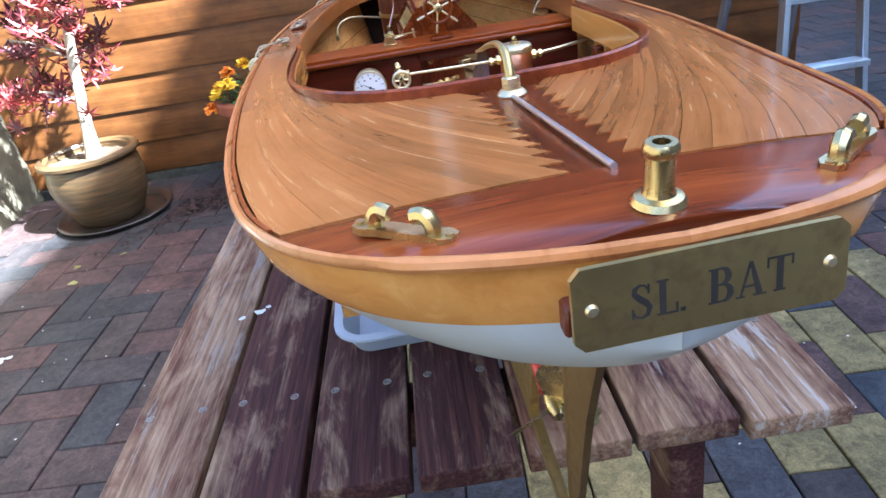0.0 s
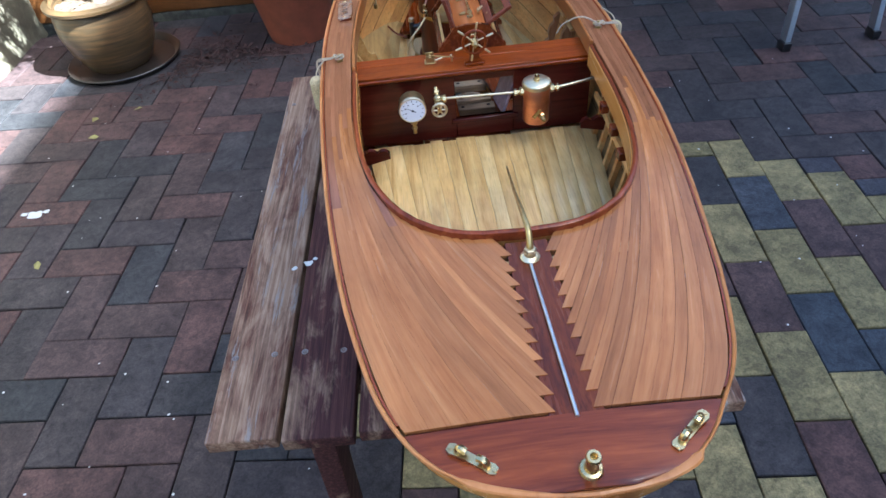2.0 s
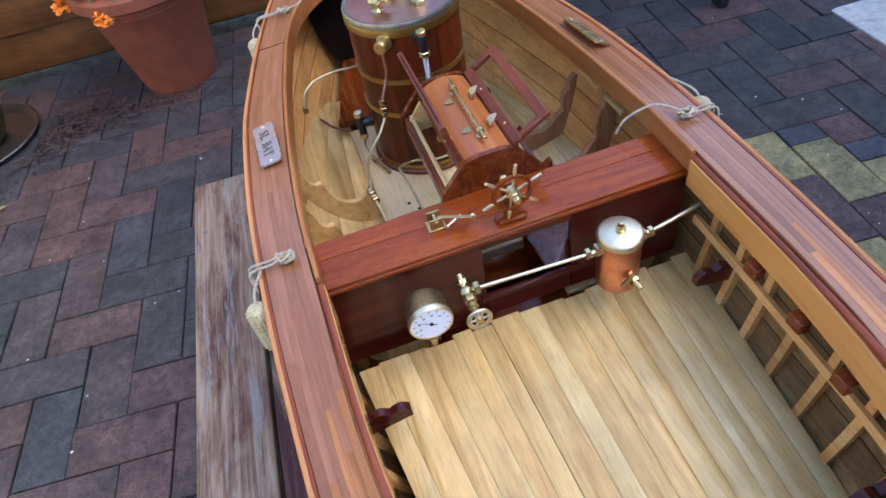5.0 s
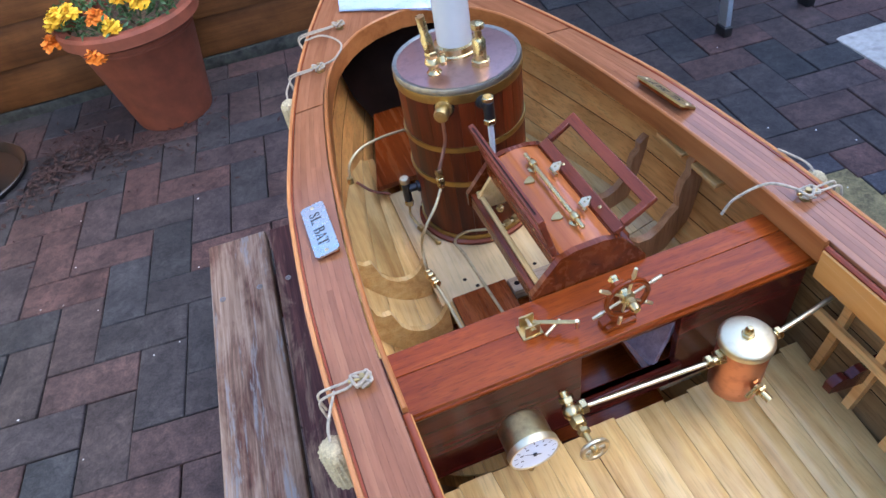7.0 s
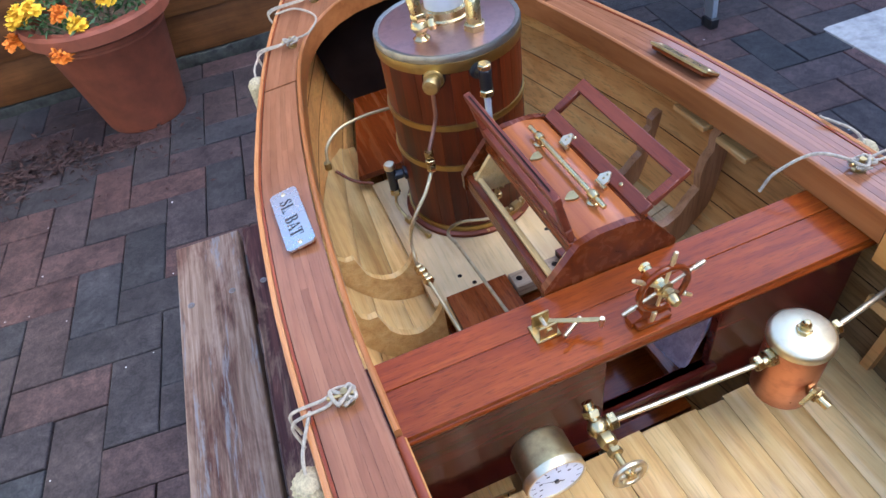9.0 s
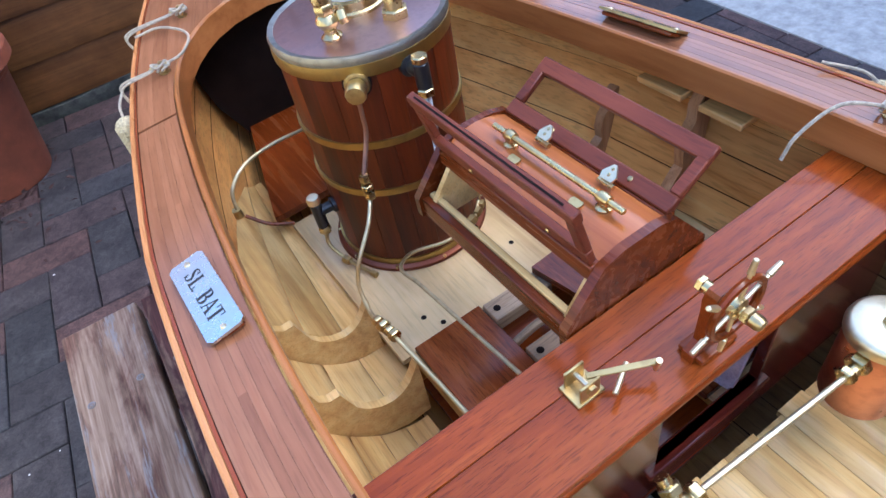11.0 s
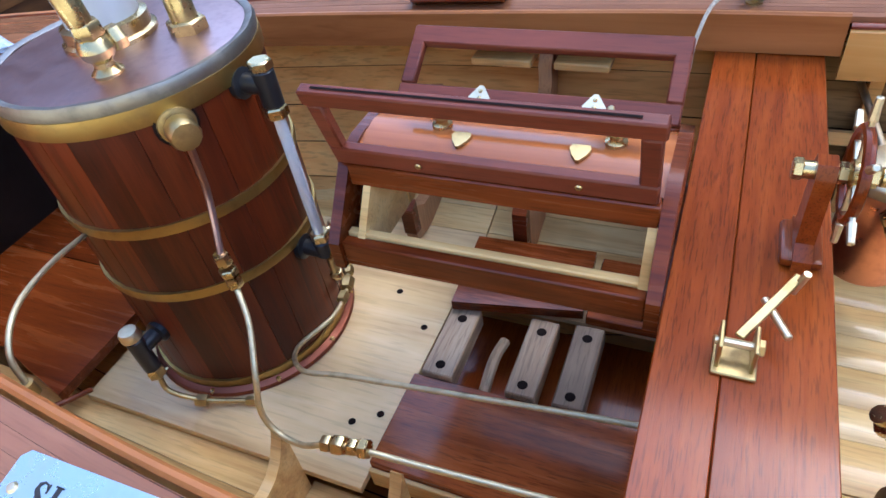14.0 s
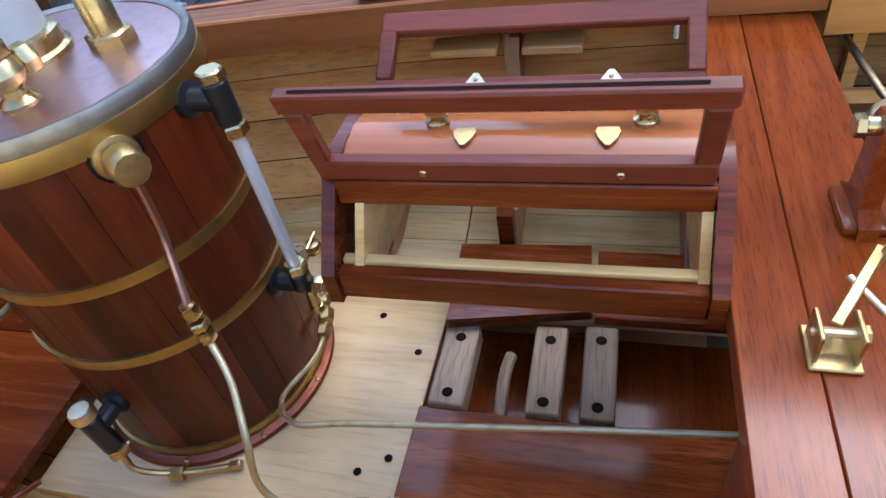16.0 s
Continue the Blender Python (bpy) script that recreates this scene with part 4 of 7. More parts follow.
def deck():
    """The dark sub-deck, the aft board and the swept planks nibbed into the king plank."""
    bm = bmesh.new()
    rows = []
    for v in STATIONS:
        w = max(half_w(v) - 0.006, 0.0005)
        v = v + 0.004 * max(0.0, 1 - (v - 0.122) / 0.06)
        rows.append([(w * k / 8, v, deck_z(w * k / 8, v) - 0.0025) for k in range(-8, 9)] if not 0.33 < v < 1.13 else None)
    seg = []
    for r in rows + [None]:
        if r:
            seg.append(r)
        else:
            if len(seg) > 1:
                slab(seg, 0.003, bm)
            seg = []
    for side in (1, -1):
        rows = []
        for i in range(60):
            v = 0.325 + (1.135 - 0.325) * i / 59
            c, w = half_c(v) if 0.336 < v < 1.122 else 0.0, half_w(v) - 0.002
            c = c + 0.002
            rows.append([(side * (c + (w - c) * k / 4), v, deck_z(c + (w - c) * k / 4, v) - 0.003) for k in range(5)])
        slab(rows, 0.003, bm)
    part("sub_deck", quarter(bm), M_MAHOG_D, BOAT, "dark king plank and seams under the deck planks")
    # king plank
    rows = [[(u, v, deck_z(u, v) + 0.0010) for u in (-0.016, 0, 0.016)] for v in [0.168 + 0.0085 * i for i in range(20)]]
    part("king_plank", slab(rows, 0.003), M_MAHOG_V, BOAT, "dark mahogany king plank down the aft deck")
    # aft board
    rows = []
    for i in range(34):
        v = 0.1236 + (0.170 - 0.1236) * (i / 33) ** 1.8
        w = max(half_w(v) - 0.0030, 0.002)
        rows.append([(w * k / 10, v, deck_z(w * k / 10, v) + 0.0016) for k in range(-10, 11)])
    part("aft_board", quarter(slab(rows, 0.003)), M_AFT, BOAT, "dark red mahogany board across the stern deck")
    # plank edges sweep from the aft board and the king plank out towards the rail
    rng = random.Random(2)
    step = 0.0025
    v_aft, v_king, v_fore = 0.1715, 0.302, 1.0

    def king_u(v):
        return 0.0095 + 0.003 * (v - 0.17) / 0.13

    def rim(v):
        return half_w(v) - 0.0049

    def sweep(u, v):
        line = {}
        k = round(v / step)
        while k * step < v_fore:
            vv = k * step
            w = rim(vv)
            line[k] = min(u, w)
            dw = min(0.32, (half_w(vv + 0.01) - half_w(vv - 0.01)) / 0.02)
            if vv < 0.46:
                f = min(1.0, u / w) ** 1.3
                u += step * ((1 - f) * 0.56 + f * dw)
            else:
                c0, c1 = half_c(vv) + 0.003, half_c(vv + step) + 0.003
                r = (u - c0) / (w - c0)
                u = c1 + r * (rim(vv + step) - c1)
            k += 1
        return line
    seeds = [(rim(v_aft) + 0.004, v_aft)]
    u = rim(v_aft)
    while u > king_u(v_aft) + 0.005:
        u -= rng.uniform(0.0105, 0.0135)
        seeds.append((max(u, king_u(v_aft)), v_aft))
    v = v_aft
    while v < v_king:
        v += rng.uniform(0.0125, 0.0155)
        seeds.append((king_u(v), v))
    lines = [sweep(*sd) for sd in seeds]
    gap = 0.00004

    def lay(run):
        i0 = 0
        while i0 < len(run) - 2:
            i1 = min(len(run) - 1, i0 + rng.randint(60, 170))
            if len(run) - 1 - i1 < 24:
                i1 = len(run) - 1
            rows = run[i0:i1 + 1:2] if (i1 - i0) % 2 == 0 else run[i0:i1:2] + [run[i1]]
            bm = slab(rows, 0.003)
            lift = rng.uniform(-0.00006, 0.00006)
            uv = bm.loops.layers.uv.new("grain")
            for f in bm.faces:
                for lp in f.loops:
                    c = lp.vert.co
                    r = min(rows, key=lambda q: abs(q[0][1] - c.y))
                    mid = (r[0][0] + r[1][0]) / 2
                    lp[uv].uv = (c.x - mid, c.y)
            for q in bm.verts:
                q.co.z += lift
            part("deck_plank", quarter(bm), M_CEDAR if rows[len(rows) // 2][0][1] < 0.46 else M_CEDAR_S, BOAT)
            i0 = i1
    for side in (1, -1):
        for outer, inner in zip(lines, lines[1:]):
            rows = []
            for k in sorted(inner):
                v = k * step
                a, b = outer.get(k, inner[k]), inner[k]
                c = half_c(v) + 0.0015 if v > 0.333 else 0.0
                if a <= c:
                    if rows:
                        break
                    continue
                b = max(b, c)
                if a - b > 0.0002:
                    rows.append([(side * (a - gap), v, deck_z(a, v) + 0.0016), (side * (b + gap), v, deck_z(b, v) + 0.0016)])
            if len(rows) > 2:
                gap = rng.choice((0.00003, 0.00004, 0.00005, 0.00016))
                lay(rows)
        # foredeck, parallel to the rail
        for k in range(14):
            rows = []
            v = v_fore
            while v < 1.30:
                a, b = rim(v) - 0.0115 * k, rim(v) - 0.0115 * (k + 1)
                c = half_c(v) + 0.0015 if v < 1.121 else 0.0
                b = max(b, c)
                if a - b > 0.0002:
                    rows.append([(side * (a - gap), v, deck_z(a, v) + 0.0016), (side * (b + gap), v, deck_z(b, v) + 0.0016)])
                v += 0.004
            if len(rows) > 2:
                lay(rows)


def ring_wall(v_list, outer_off, inner_off, top, bottom):
    """A band that follows the cockpit opening on both sides; v_list is in order along starboard, then back along port."""
    pts = []
    for s, v in v_list:
        c = half_c(v)
        pts.append((s, v, c))
    rows = []
    n = len(pts)
    xy = [Vector((s * c, v)) for s, v, c in pts]
    for i in range(n):
        t = xy[min(i + 1, n - 1)] - xy[max(i - 1, 0)]
        nrm = Vector((t.y, -t.x)).normalized()
        v = pts[i][1]
        zt, zb = top(v), bottom(v)
        o, q = xy[i] + nrm * outer_off, xy[i] + nrm * inner_off
        m = (o + q) / 2
        rows.append([(*o, zb), (*o, zt - 0.001), (*(o * 0.7 + q * 0.3), zt), (*(o * 0.3 + q * 0.7), zt), (*q, zt - 0.001), (*q, zb)])
    bm = skin(rows, None, True)
    for ends in (rows[0], rows[-1]):
        vs = []
        for p_ in ends:
            vs.append(min(bm.verts, key=lambda w_: (w_.co - Vector(p_)).length))
        bm.faces.new(vs)
    return bm


def coamings():
    vs = [0.336, 0.3365, 0.338, 0.341, 0.345, 0.352, 0.365, 0.38, 0.395] + [0.41 + 0.02 * i for i in range(13)] + [0.6595]
    part("aft_coaming", ring_wall([(1, v) for v in vs[::-1]] + [(-1, v) for v in vs[1:]], 0.0032, -0.0012, lambda v: deck_z(half_c(v), v) + 0.0075 - 0.0074 * min(1.0, max(0.0, (v - 0.40) / 0.13)), lambda v: deck_z(half_c(v), v) - 0.002), M_COAM, BOAT, "raised dark mahogany cockpit coaming")
    part("carlin", ring_wall([(1, v) for v in vs[::-1]] + [(-1, v) for v in vs[1:]], 0.0040, 0.0, lambda v: deck_z(half_c(v), v) - 0.0022, lambda v: deck_z(half_c(v), v) - 0.026), M_CEDAR_E, BOAT, "honey-coloured lining under the coaming")
    for s_, v in ((1, 0.575), (1, 0.53), (1, 0.487), (-1, 0.50)):
        c = half_c(v) - 0.004
        part("carlin_block", box(-0.004, 0.004, -0.006, 0.006, -0.005, 0.005, 0.0008, m=pose(s_ * c, v, 0.853, 0, 0, 0)), M_AFT, BOAT)
    vf = [0.6605 + 0.02 * i for i in range(18)] + [1.02, 1.04, 1.06, 1.08, 1.095, 1.105, 1.115, 1.119, 1.1215, 1.122]
    part("fore_coaming", ring_wall([(-1, v) for v in vf] + [(1, v) for v in vf[::-1][1:]], 0.003, -0.0005, lambda v: deck_z(half_c(v), v) + 0.0045, lambda v: deck_z(half_c(v), v) - 0.0150), M_RAIL, BOAT, "thin light cedar coaming round the boiler space")


def inner_planking():
    """Pale planks inside the hull, with ribs and stringers aft."""
    vs = [0.30 + 0.03 * i for i in range(34)]
    nb = 12

    def inner(v, f, off):
        h = half_w(v)
        d, st, zk = spline(D_TAB, v) - 0.006, spline(D_TAB, v) - strake_h(v), keel_z(v) + 0.009 + off
        if f < 0.18:
            return max(h - 0.0095 - off - 0.007 * f / 0.18, 0.0), d - (d - st) * f / 0.18
        full = fullness(v)
        a = math.pi / 2 * (f - 0.18) / 0.82
        k = hollow(v)
        return max(h - 0.0165 - off, 0.0) * (k * (1 - math.sin(a) ** 0.9) + (1 - k) * max(math.cos(a), 0.0) ** full), st - (st - zk) * math.sin(a) ** 1.1
    for side in (1, -1):
        for b in range(nb):
            rows = []
            f0, f1 = b / nb, (b + 1) / nb - 0.0022
            off = 0.0003 * ((b * 7) % 3)
            for v in vs:
                row = []
                for k in range(3):
                    u, z = inner(v, f0 + (f1 - f0) * k / 2, off)
                    row.append((side * u, v, z))
                rows.append(row)
            # planks aft of the casing are a darker brown than those forward
            part("inner_plank", skin(rows[:14]), M_KAURI_A, BOAT, "darker brown inner hull plank")
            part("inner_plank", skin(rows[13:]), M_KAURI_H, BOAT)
        # dark sheet behind the planks, added so their gaps read as dark lines
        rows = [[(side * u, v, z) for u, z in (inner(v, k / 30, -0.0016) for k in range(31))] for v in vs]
        part("seam_backing", skin(rows), M_DARK, BOAT, "dark sheet added behind the plank gaps")

        def at(v, f, off):
            u, z = inner(v, f, off)
            return Vector((side * u, v, z))
        for i in range(9):
            v = 0.375 + 0.033 * i
            rows = []
            for k in range(14):
                f = 0.04 + 0.76 * k / 13
                a, b = at(v, f, 0.0005), at(v, f, 0.0065)
                rows.append([a + Vector((0, -0.003, 0)), b + Vector((0, -0.003, 0)), b + Vector((0, 0.003, 0)), a + Vector((0, 0.003, 0))])
            part("rib", skin(rows, None, True), M_KAURI_H, BOAT, "pale curved rib")
        for f in (0.34,):
            rows = []
            for i in range(22):
                v = 0.36 + 0.0142 * i
                a, b = at(v, f - 0.012, 0.0066), at(v, f + 0.012, 0.0066)
                c, d = at(v, f + 0.012, 0.0105), at(v, f - 0.012, 0.0105)
                rows.append([a, b, c, d])
            part("stringer", skin(rows, None, True), M_KAURI_H, BOAT)


def sole():
    """Pale tapered planks of the aft cockpit floor."""
    rng = random.Random(8)
    z = 0.776
    n = 15
    edges = [-1.0]
    for i in range(n):
        edges.append(edges[-1] + rng.uniform(0.75, 1.25))
    a, b = edges[0], edges[-1]
    edges = [-1 + 2 * (e - a) / (b - a) for e in edges]
    for e0, e1 in zip(edges, edges[1:]):
        rows = []
        v1 = 0.662 + rng.uniform(-0.006, 0.0)
        seam = rng.choice((0.00007, 0.00012, 0.00022))
        for v in (0.335, 0.41, 0.49, 0.57, v1):
            hr, hl = 0.150 - 0.11 * (0.66 - v), 0.139 - 0.13 * (0.66 - v)
            c0, h = (hr - hl) / 2, (hr + hl) / 2
            g = seam
            rows.append([(c0 + h * e0 + g, v, z + 0.0003), (c0 + h * e0 + g + 0.0005, v, z + 0.0006), (c0 + h * e1 - g - 0.0005, v, z + 0.0006), (c0 + h * e1 - g, v, z + 0.0003)])
        dz = rng.uniform(-0.00025, 0.00025)
        rows = [[(x, y, zz + dz) for x, y, zz in r] for r in rows]
        part("sole_plank", slab(rows, 0.004), M_KAURI, BOAT)
    for v in (0.36, 0.45, 0.54, 0.63):
        part("sole_bearer", box(-0.115, 0.115, v - 0.005, v + 0.005, z - 0.014, z - 0.0045), M_KAURI_H, BOAT)
    # scalloped mahogany brackets at the sides
    for side, v, u1 in ((-1, 0.588, 0.150), (1, 0.606, 0.160), (1, 0.436, 0.148)):
        poly = []
        u0 = side * u1
        for k in range(13):
            f = k / 12
            uu = u0 - side * 0.042 * f
            poly.append((uu, v, 0.819 + 0.004 * abs(math.sin(f * 3.0 * math.pi)) - 0.004 * f))
        poly += [(u0 - side * 0.042, v, 0.808), (u0 - side * 0.02, v, 0.803), (u0, v, 0.799)]
        part("bracket", prism(poly, (0, 0.006, 0)), M_MAHOG_D, BOAT, "scalloped mahogany bracket")


BH0, BH1, BHZ = 0.667, 0.7135, 0.869


def bulkhead():
    """The mahogany casing across the boat: a two-plank top and a face with an opening."""
    zb = 0.772
    hw = 0.1445
    op = (-0.023, 0.049, 0.799, 0.850)
    y0, y1 = BH0 + 0.004, BH0 + 0.010
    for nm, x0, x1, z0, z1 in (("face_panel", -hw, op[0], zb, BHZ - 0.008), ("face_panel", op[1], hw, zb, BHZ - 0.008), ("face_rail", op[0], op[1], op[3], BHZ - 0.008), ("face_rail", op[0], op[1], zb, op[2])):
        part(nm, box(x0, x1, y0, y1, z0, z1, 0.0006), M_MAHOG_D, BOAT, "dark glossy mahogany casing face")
    for a, b in ((BH0 - 0.001, BH0 + 0.0278), (BH0 + 0.0280, BH1)):
        part("top_plank", box(-hw, hw, a, b, BHZ - 0.008, BHZ, 0.0004, 1), M_MAHOG, BOAT, "glossy red mahogany casing top plank")
    part("nosing", rod((-hw, BH0 + 0.001, BHZ - 0.0055), (hw, BH0 + 0.001, BHZ - 0.0055), 0.0032, 10), M_MAHOG, BOAT, "rounded mahogany nosing")
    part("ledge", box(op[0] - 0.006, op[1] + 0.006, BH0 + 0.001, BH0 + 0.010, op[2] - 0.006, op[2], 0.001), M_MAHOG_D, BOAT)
    part("rear_face", box(-hw, -0.062, BH1 - 0.009, BH1 - 0.003, zb - 0.03, BHZ - 0.009), M_MAHOG, BOAT)
    part("rear_face", box(0.062, hw, BH1 - 0.009, BH1 - 0.003, zb - 0.03, BHZ - 0.009), M_MAHOG, BOAT)
    # the panel's grey holds the sky's sheen as colour
    part("sloping_panel", box(-0.002, 0.002, -0.02, 0.02, -0.03, 0.03, 0.0005, m=pose(0.044, BH0 + 0.030, 0.824, 0, 20, 8)), M_SHEEN_PANEL, BOAT, "loose panel behind the opening, sky sheen put into its grey colour")


def pressure_gauge():
    y = 0.6295
    u, z = -0.0765, 0.8430
    g = part("pressure_gauge", lathe([(0, 0.0), (0.0145, 0.0), (0.0155, 0.001), (0.0158, 0.004), (0.0150, 0.006), (0.0150, 0.019), (0.0135, 0.021), (0.006, 0.0212), (0.005, 0.023), (0.004, 0.026), (0, 0.026)], (u, y, z), (0, 1, 0), 40), M_BRASS_D, BOAT, "brass-cased pressure gauge with white dial")
    part("bezel", lathe([(0.0148, -0.0012), (0.0158, -0.0012), (0.0163, 0.0), (0.0163, 0.003), (0.0148, 0.003)], (u, y, z), (0, 1, 0), 40, closed=True), M_BRASS_P, g)
    part("dial", lathe([(0, 0), (0.0149, 0)], (u, y - 0.0006, z), (0, 1, 0), 32), M_DIAL, g, "white dial")
    bm = bmesh.new()
    for k in range(11):
        a = radians(225 - 27 * k)
        d = Vector((math.cos(a), 0, math.sin(a)))
        s = Vector((-d.z, 0, d.x)) * 0.00028
        p0, p1 = Vector((u, y - 0.0009, z)) + d * 0.0112, Vector((u, y - 0.0009, z)) + d * 0.0136
        bm.faces.new([bm.verts.new(p) for p in (p0 + s, p0 - s, p1 - s, p1 + s)])
    for k in range(5):
        a = radians(200 - 40 * k)
        c = Vector((u + 0.0088 * math.cos(a), y - 0.0009, z + 0.0088 * math.sin(a)))
        bm.faces.new([bm.verts.new(c + Vector(p)) for p in ((-0.0009, 0, -0.0006), (0.0009, 0, -0.0006), (0.0009, 0, 0.0006), (-0.0009, 0, 0.0006))])
    part("scale", bm, M_INK, g, "black scale marks")
    bm = bmesh.new()
    a = radians(150)
    d, s = Vector((math.cos(a), 0, math.sin(a))), Vector((-math.sin(a), 0, math.cos(a))) * 0.0006
    c = Vector((u, y - 0.0012, z))
    bm.faces.new([bm.verts.new(p) for p in (c - d * 0.004 + s, c - d * 0.005 - s, c + d * 0.0122)])
    lathe([(0, -0.0006), (0.0013, -0.0006), (0.0013, 0.0004)], c, (0, 1, 0), 12, bm)
    part("pointer", bm, M_BLACK, g)
    bm = rod((u, y + 0.008, z - 0.014), (u, y + 0.008, z - 0.036), 0.0022, 10)
    hexnut((u, y + 0.008, z - 0.021), (0, 0, 1), 0.0042, 0.005, bm)
    hexnut((u, y + 0.008, z - 0.029), (0, 0, 1), 0.0035, 0.003, bm)
    part("stem", bm, M_BRASS_D, g)


def hand_wheel(at, axis, r, bm):
    q = Vector(axis).normalized().to_track_quat('Z', 'Y')
    o = Vector(at)
    n = 28
    rim = [o + q @ Vector((r * math.cos(6.2832 * k / n), r * math.sin(6.2832 * k / n), 0)) for k in range(n + 1)]
    tube(rim, r * 0.2, 8, bm, rough=True)
    wheel = part("hand_wheel", bm, M_BRASS_P, BOAT, "six-spoked brass handwheel")
    for k in range(6):
        a = 6.2832 * k / 6
        part("spoke", rod(o, o + q @ Vector((r * math.cos(a), r * math.sin(a), 0)), r * 0.12, 6), M_BRASS_P, wheel)
    part("hub", lathe([(0, -r * 0.3), (r * 0.33, -r * 0.3), (r * 0.33, r * 0.3), (0, r * 0.3)], o, axis, 12), M_BRASS, wheel)


def oil_separator():
    """Copper cylinder with a brass lid, its pipes, valve and drain."""
    u, v, zt = 0.0710, BH0 - 0.0285, 0.8570
    c = part("separator", lathe([(0, -0.050), (0.0150, -0.050), (0.0158, -0.049), (0.0158, -0.004), (0.0150, -0.003), (0, -0.003)], (u, v, zt), seg=40), M_COPPER, BOAT, "upright copper cylinder with brass lid")
    part("lid", lathe([(0, 0.0025), (0.0145, 0.0022), (0.0165, 0.0005), (0.0170, -0.0015), (0.0168, -0.0045), (0.0158, -0.005)], (u, v, zt), seg=40), M_BRASS_P, c, "polished brass lid")
    bm = hexnut((u, v, zt + 0.0035), (0, 0, 1), 0.004, 0.003)
    lathe([(0, 0.0), (0.0024, 0.0), (0.0028, 0.003), (0.0016, 0.0055), (0, 0.006)], (u, v, zt + 0.0045), seg=14, bm=bm)
    part("filler_plug", bm, M_BRASS, c)
    zp = 0.8470
    bm = rod((u - 0.015, v, zp), (u - 0.024, v - 0.001, zp - 0.0008), 0.0028, 10)
    hexnut((u - 0.0175, v, zp), (1, 0, 0), 0.0052, 0.005, bm)
    hexnut((u - 0.025, v, zp - 0.0006), (1, 0, 0), 0.0042, 0.004, bm)
    part("union", bm, M_BRASS, c)
    bm = rod((u + 0.015, v, zp), (u + 0.024, v, zp), 0.0028, 10)
    hexnut((u + 0.0180, v, zp), (1, 0, 0), 0.005, 0.005, bm)
    hexnut((u + 0.0245, v, zp), (1, 0, 0), 0.0042, 0.004, bm)
    part("union", bm, M_BRASS, c)
    vb = (-0.0455, 0.6425, 0.8462)
    part("steam_pipe", rod((u - 0.024, v - 0.0005, zp - 0.0006), (vb[0] + 0.008, vb[1], vb[2] + 0.0005), 0.0014, 12), M_BRASS_P, BOAT, "straight polished steam pipe")
    part("outlet_pipe", tube([(u + 0.024, v, zp), (u + 0.045, v + 0.003, zp + 0.001), (0.150, v + 0.008, zp + 0.004)], 0.0017, 10), M_BRASS_P, BOAT, "thin outlet pipe to the hull side")
    bm = rod((u + 0.002, v - 0.012, 0.823), (u + 0.005, v - 0.026, 0.820), 0.0026, 10)
    hexnut((u + 0.0032, v - 0.018, 0.822), (0.2, -1, -0.2), 0.0045, 0.005, bm)
    part("drain_cock", bm, M_BRASS, c)
    part("cock_lever", prism([(u - 0.008, v - 0.018, 0.822), (u - 0.001, v - 0.0185, 0.831), (u + 0.003, v - 0.0185, 0.830), (u - 0.005, v - 0.018, 0.819)], (0, -0.0015, 0)), M_BRASS, c)
    # stop valve
    vx, vy, vz = vb
    valve = lathe([(0, -0.0052), (0.0035, -0.0045), (0.0055, -0.002), (0.0058, 0.0), (0.0055, 0.002), (0.0035, 0.0045), (0, 0.0052)], vb, (0, 1, 0.4), 18)
    rod((vx, vy, vz), (vx - 0.001, vy + 0.010, vz + 0.010), 0.003, 10, valve)
    hexnut((vx - 0.0006, vy + 0.006, vz + 0.006), (0, 1, 1), 0.0048, 0.004, valve)
    rod((vx, vy, vz), (vx + 0.008, vy, vz + 0.0008), 0.003, 10, valve)
    hexnut((vx + 0.0075, vy, vz + 0.0006), (1, 0, 0), 0.0048, 0.0048, valve)
    vo = part("stop_valve", valve, M_BRASS, BOAT, "brass globe stop valve with a handwheel")
    bm = rod((vx, vy, vz), (vx, vy - 0.027, vz + 0.0020), 0.0018, 10)
    hexnut((vx, vy - 0.008, vz + 0.0006), (0, -1, 0.08), 0.0048, 0.006, bm)
    hexnut((vx, vy - 0.015, vz + 0.0012), (0, -1, 0.08), 0.0040, 0.003, bm)
    part("spindle", bm, M_BRASS_D, vo)
    hand_wheel((vx, vy - 0.0275, vz + 0.0022), (0, -1, 0.08), 0.0078, bmesh.new())


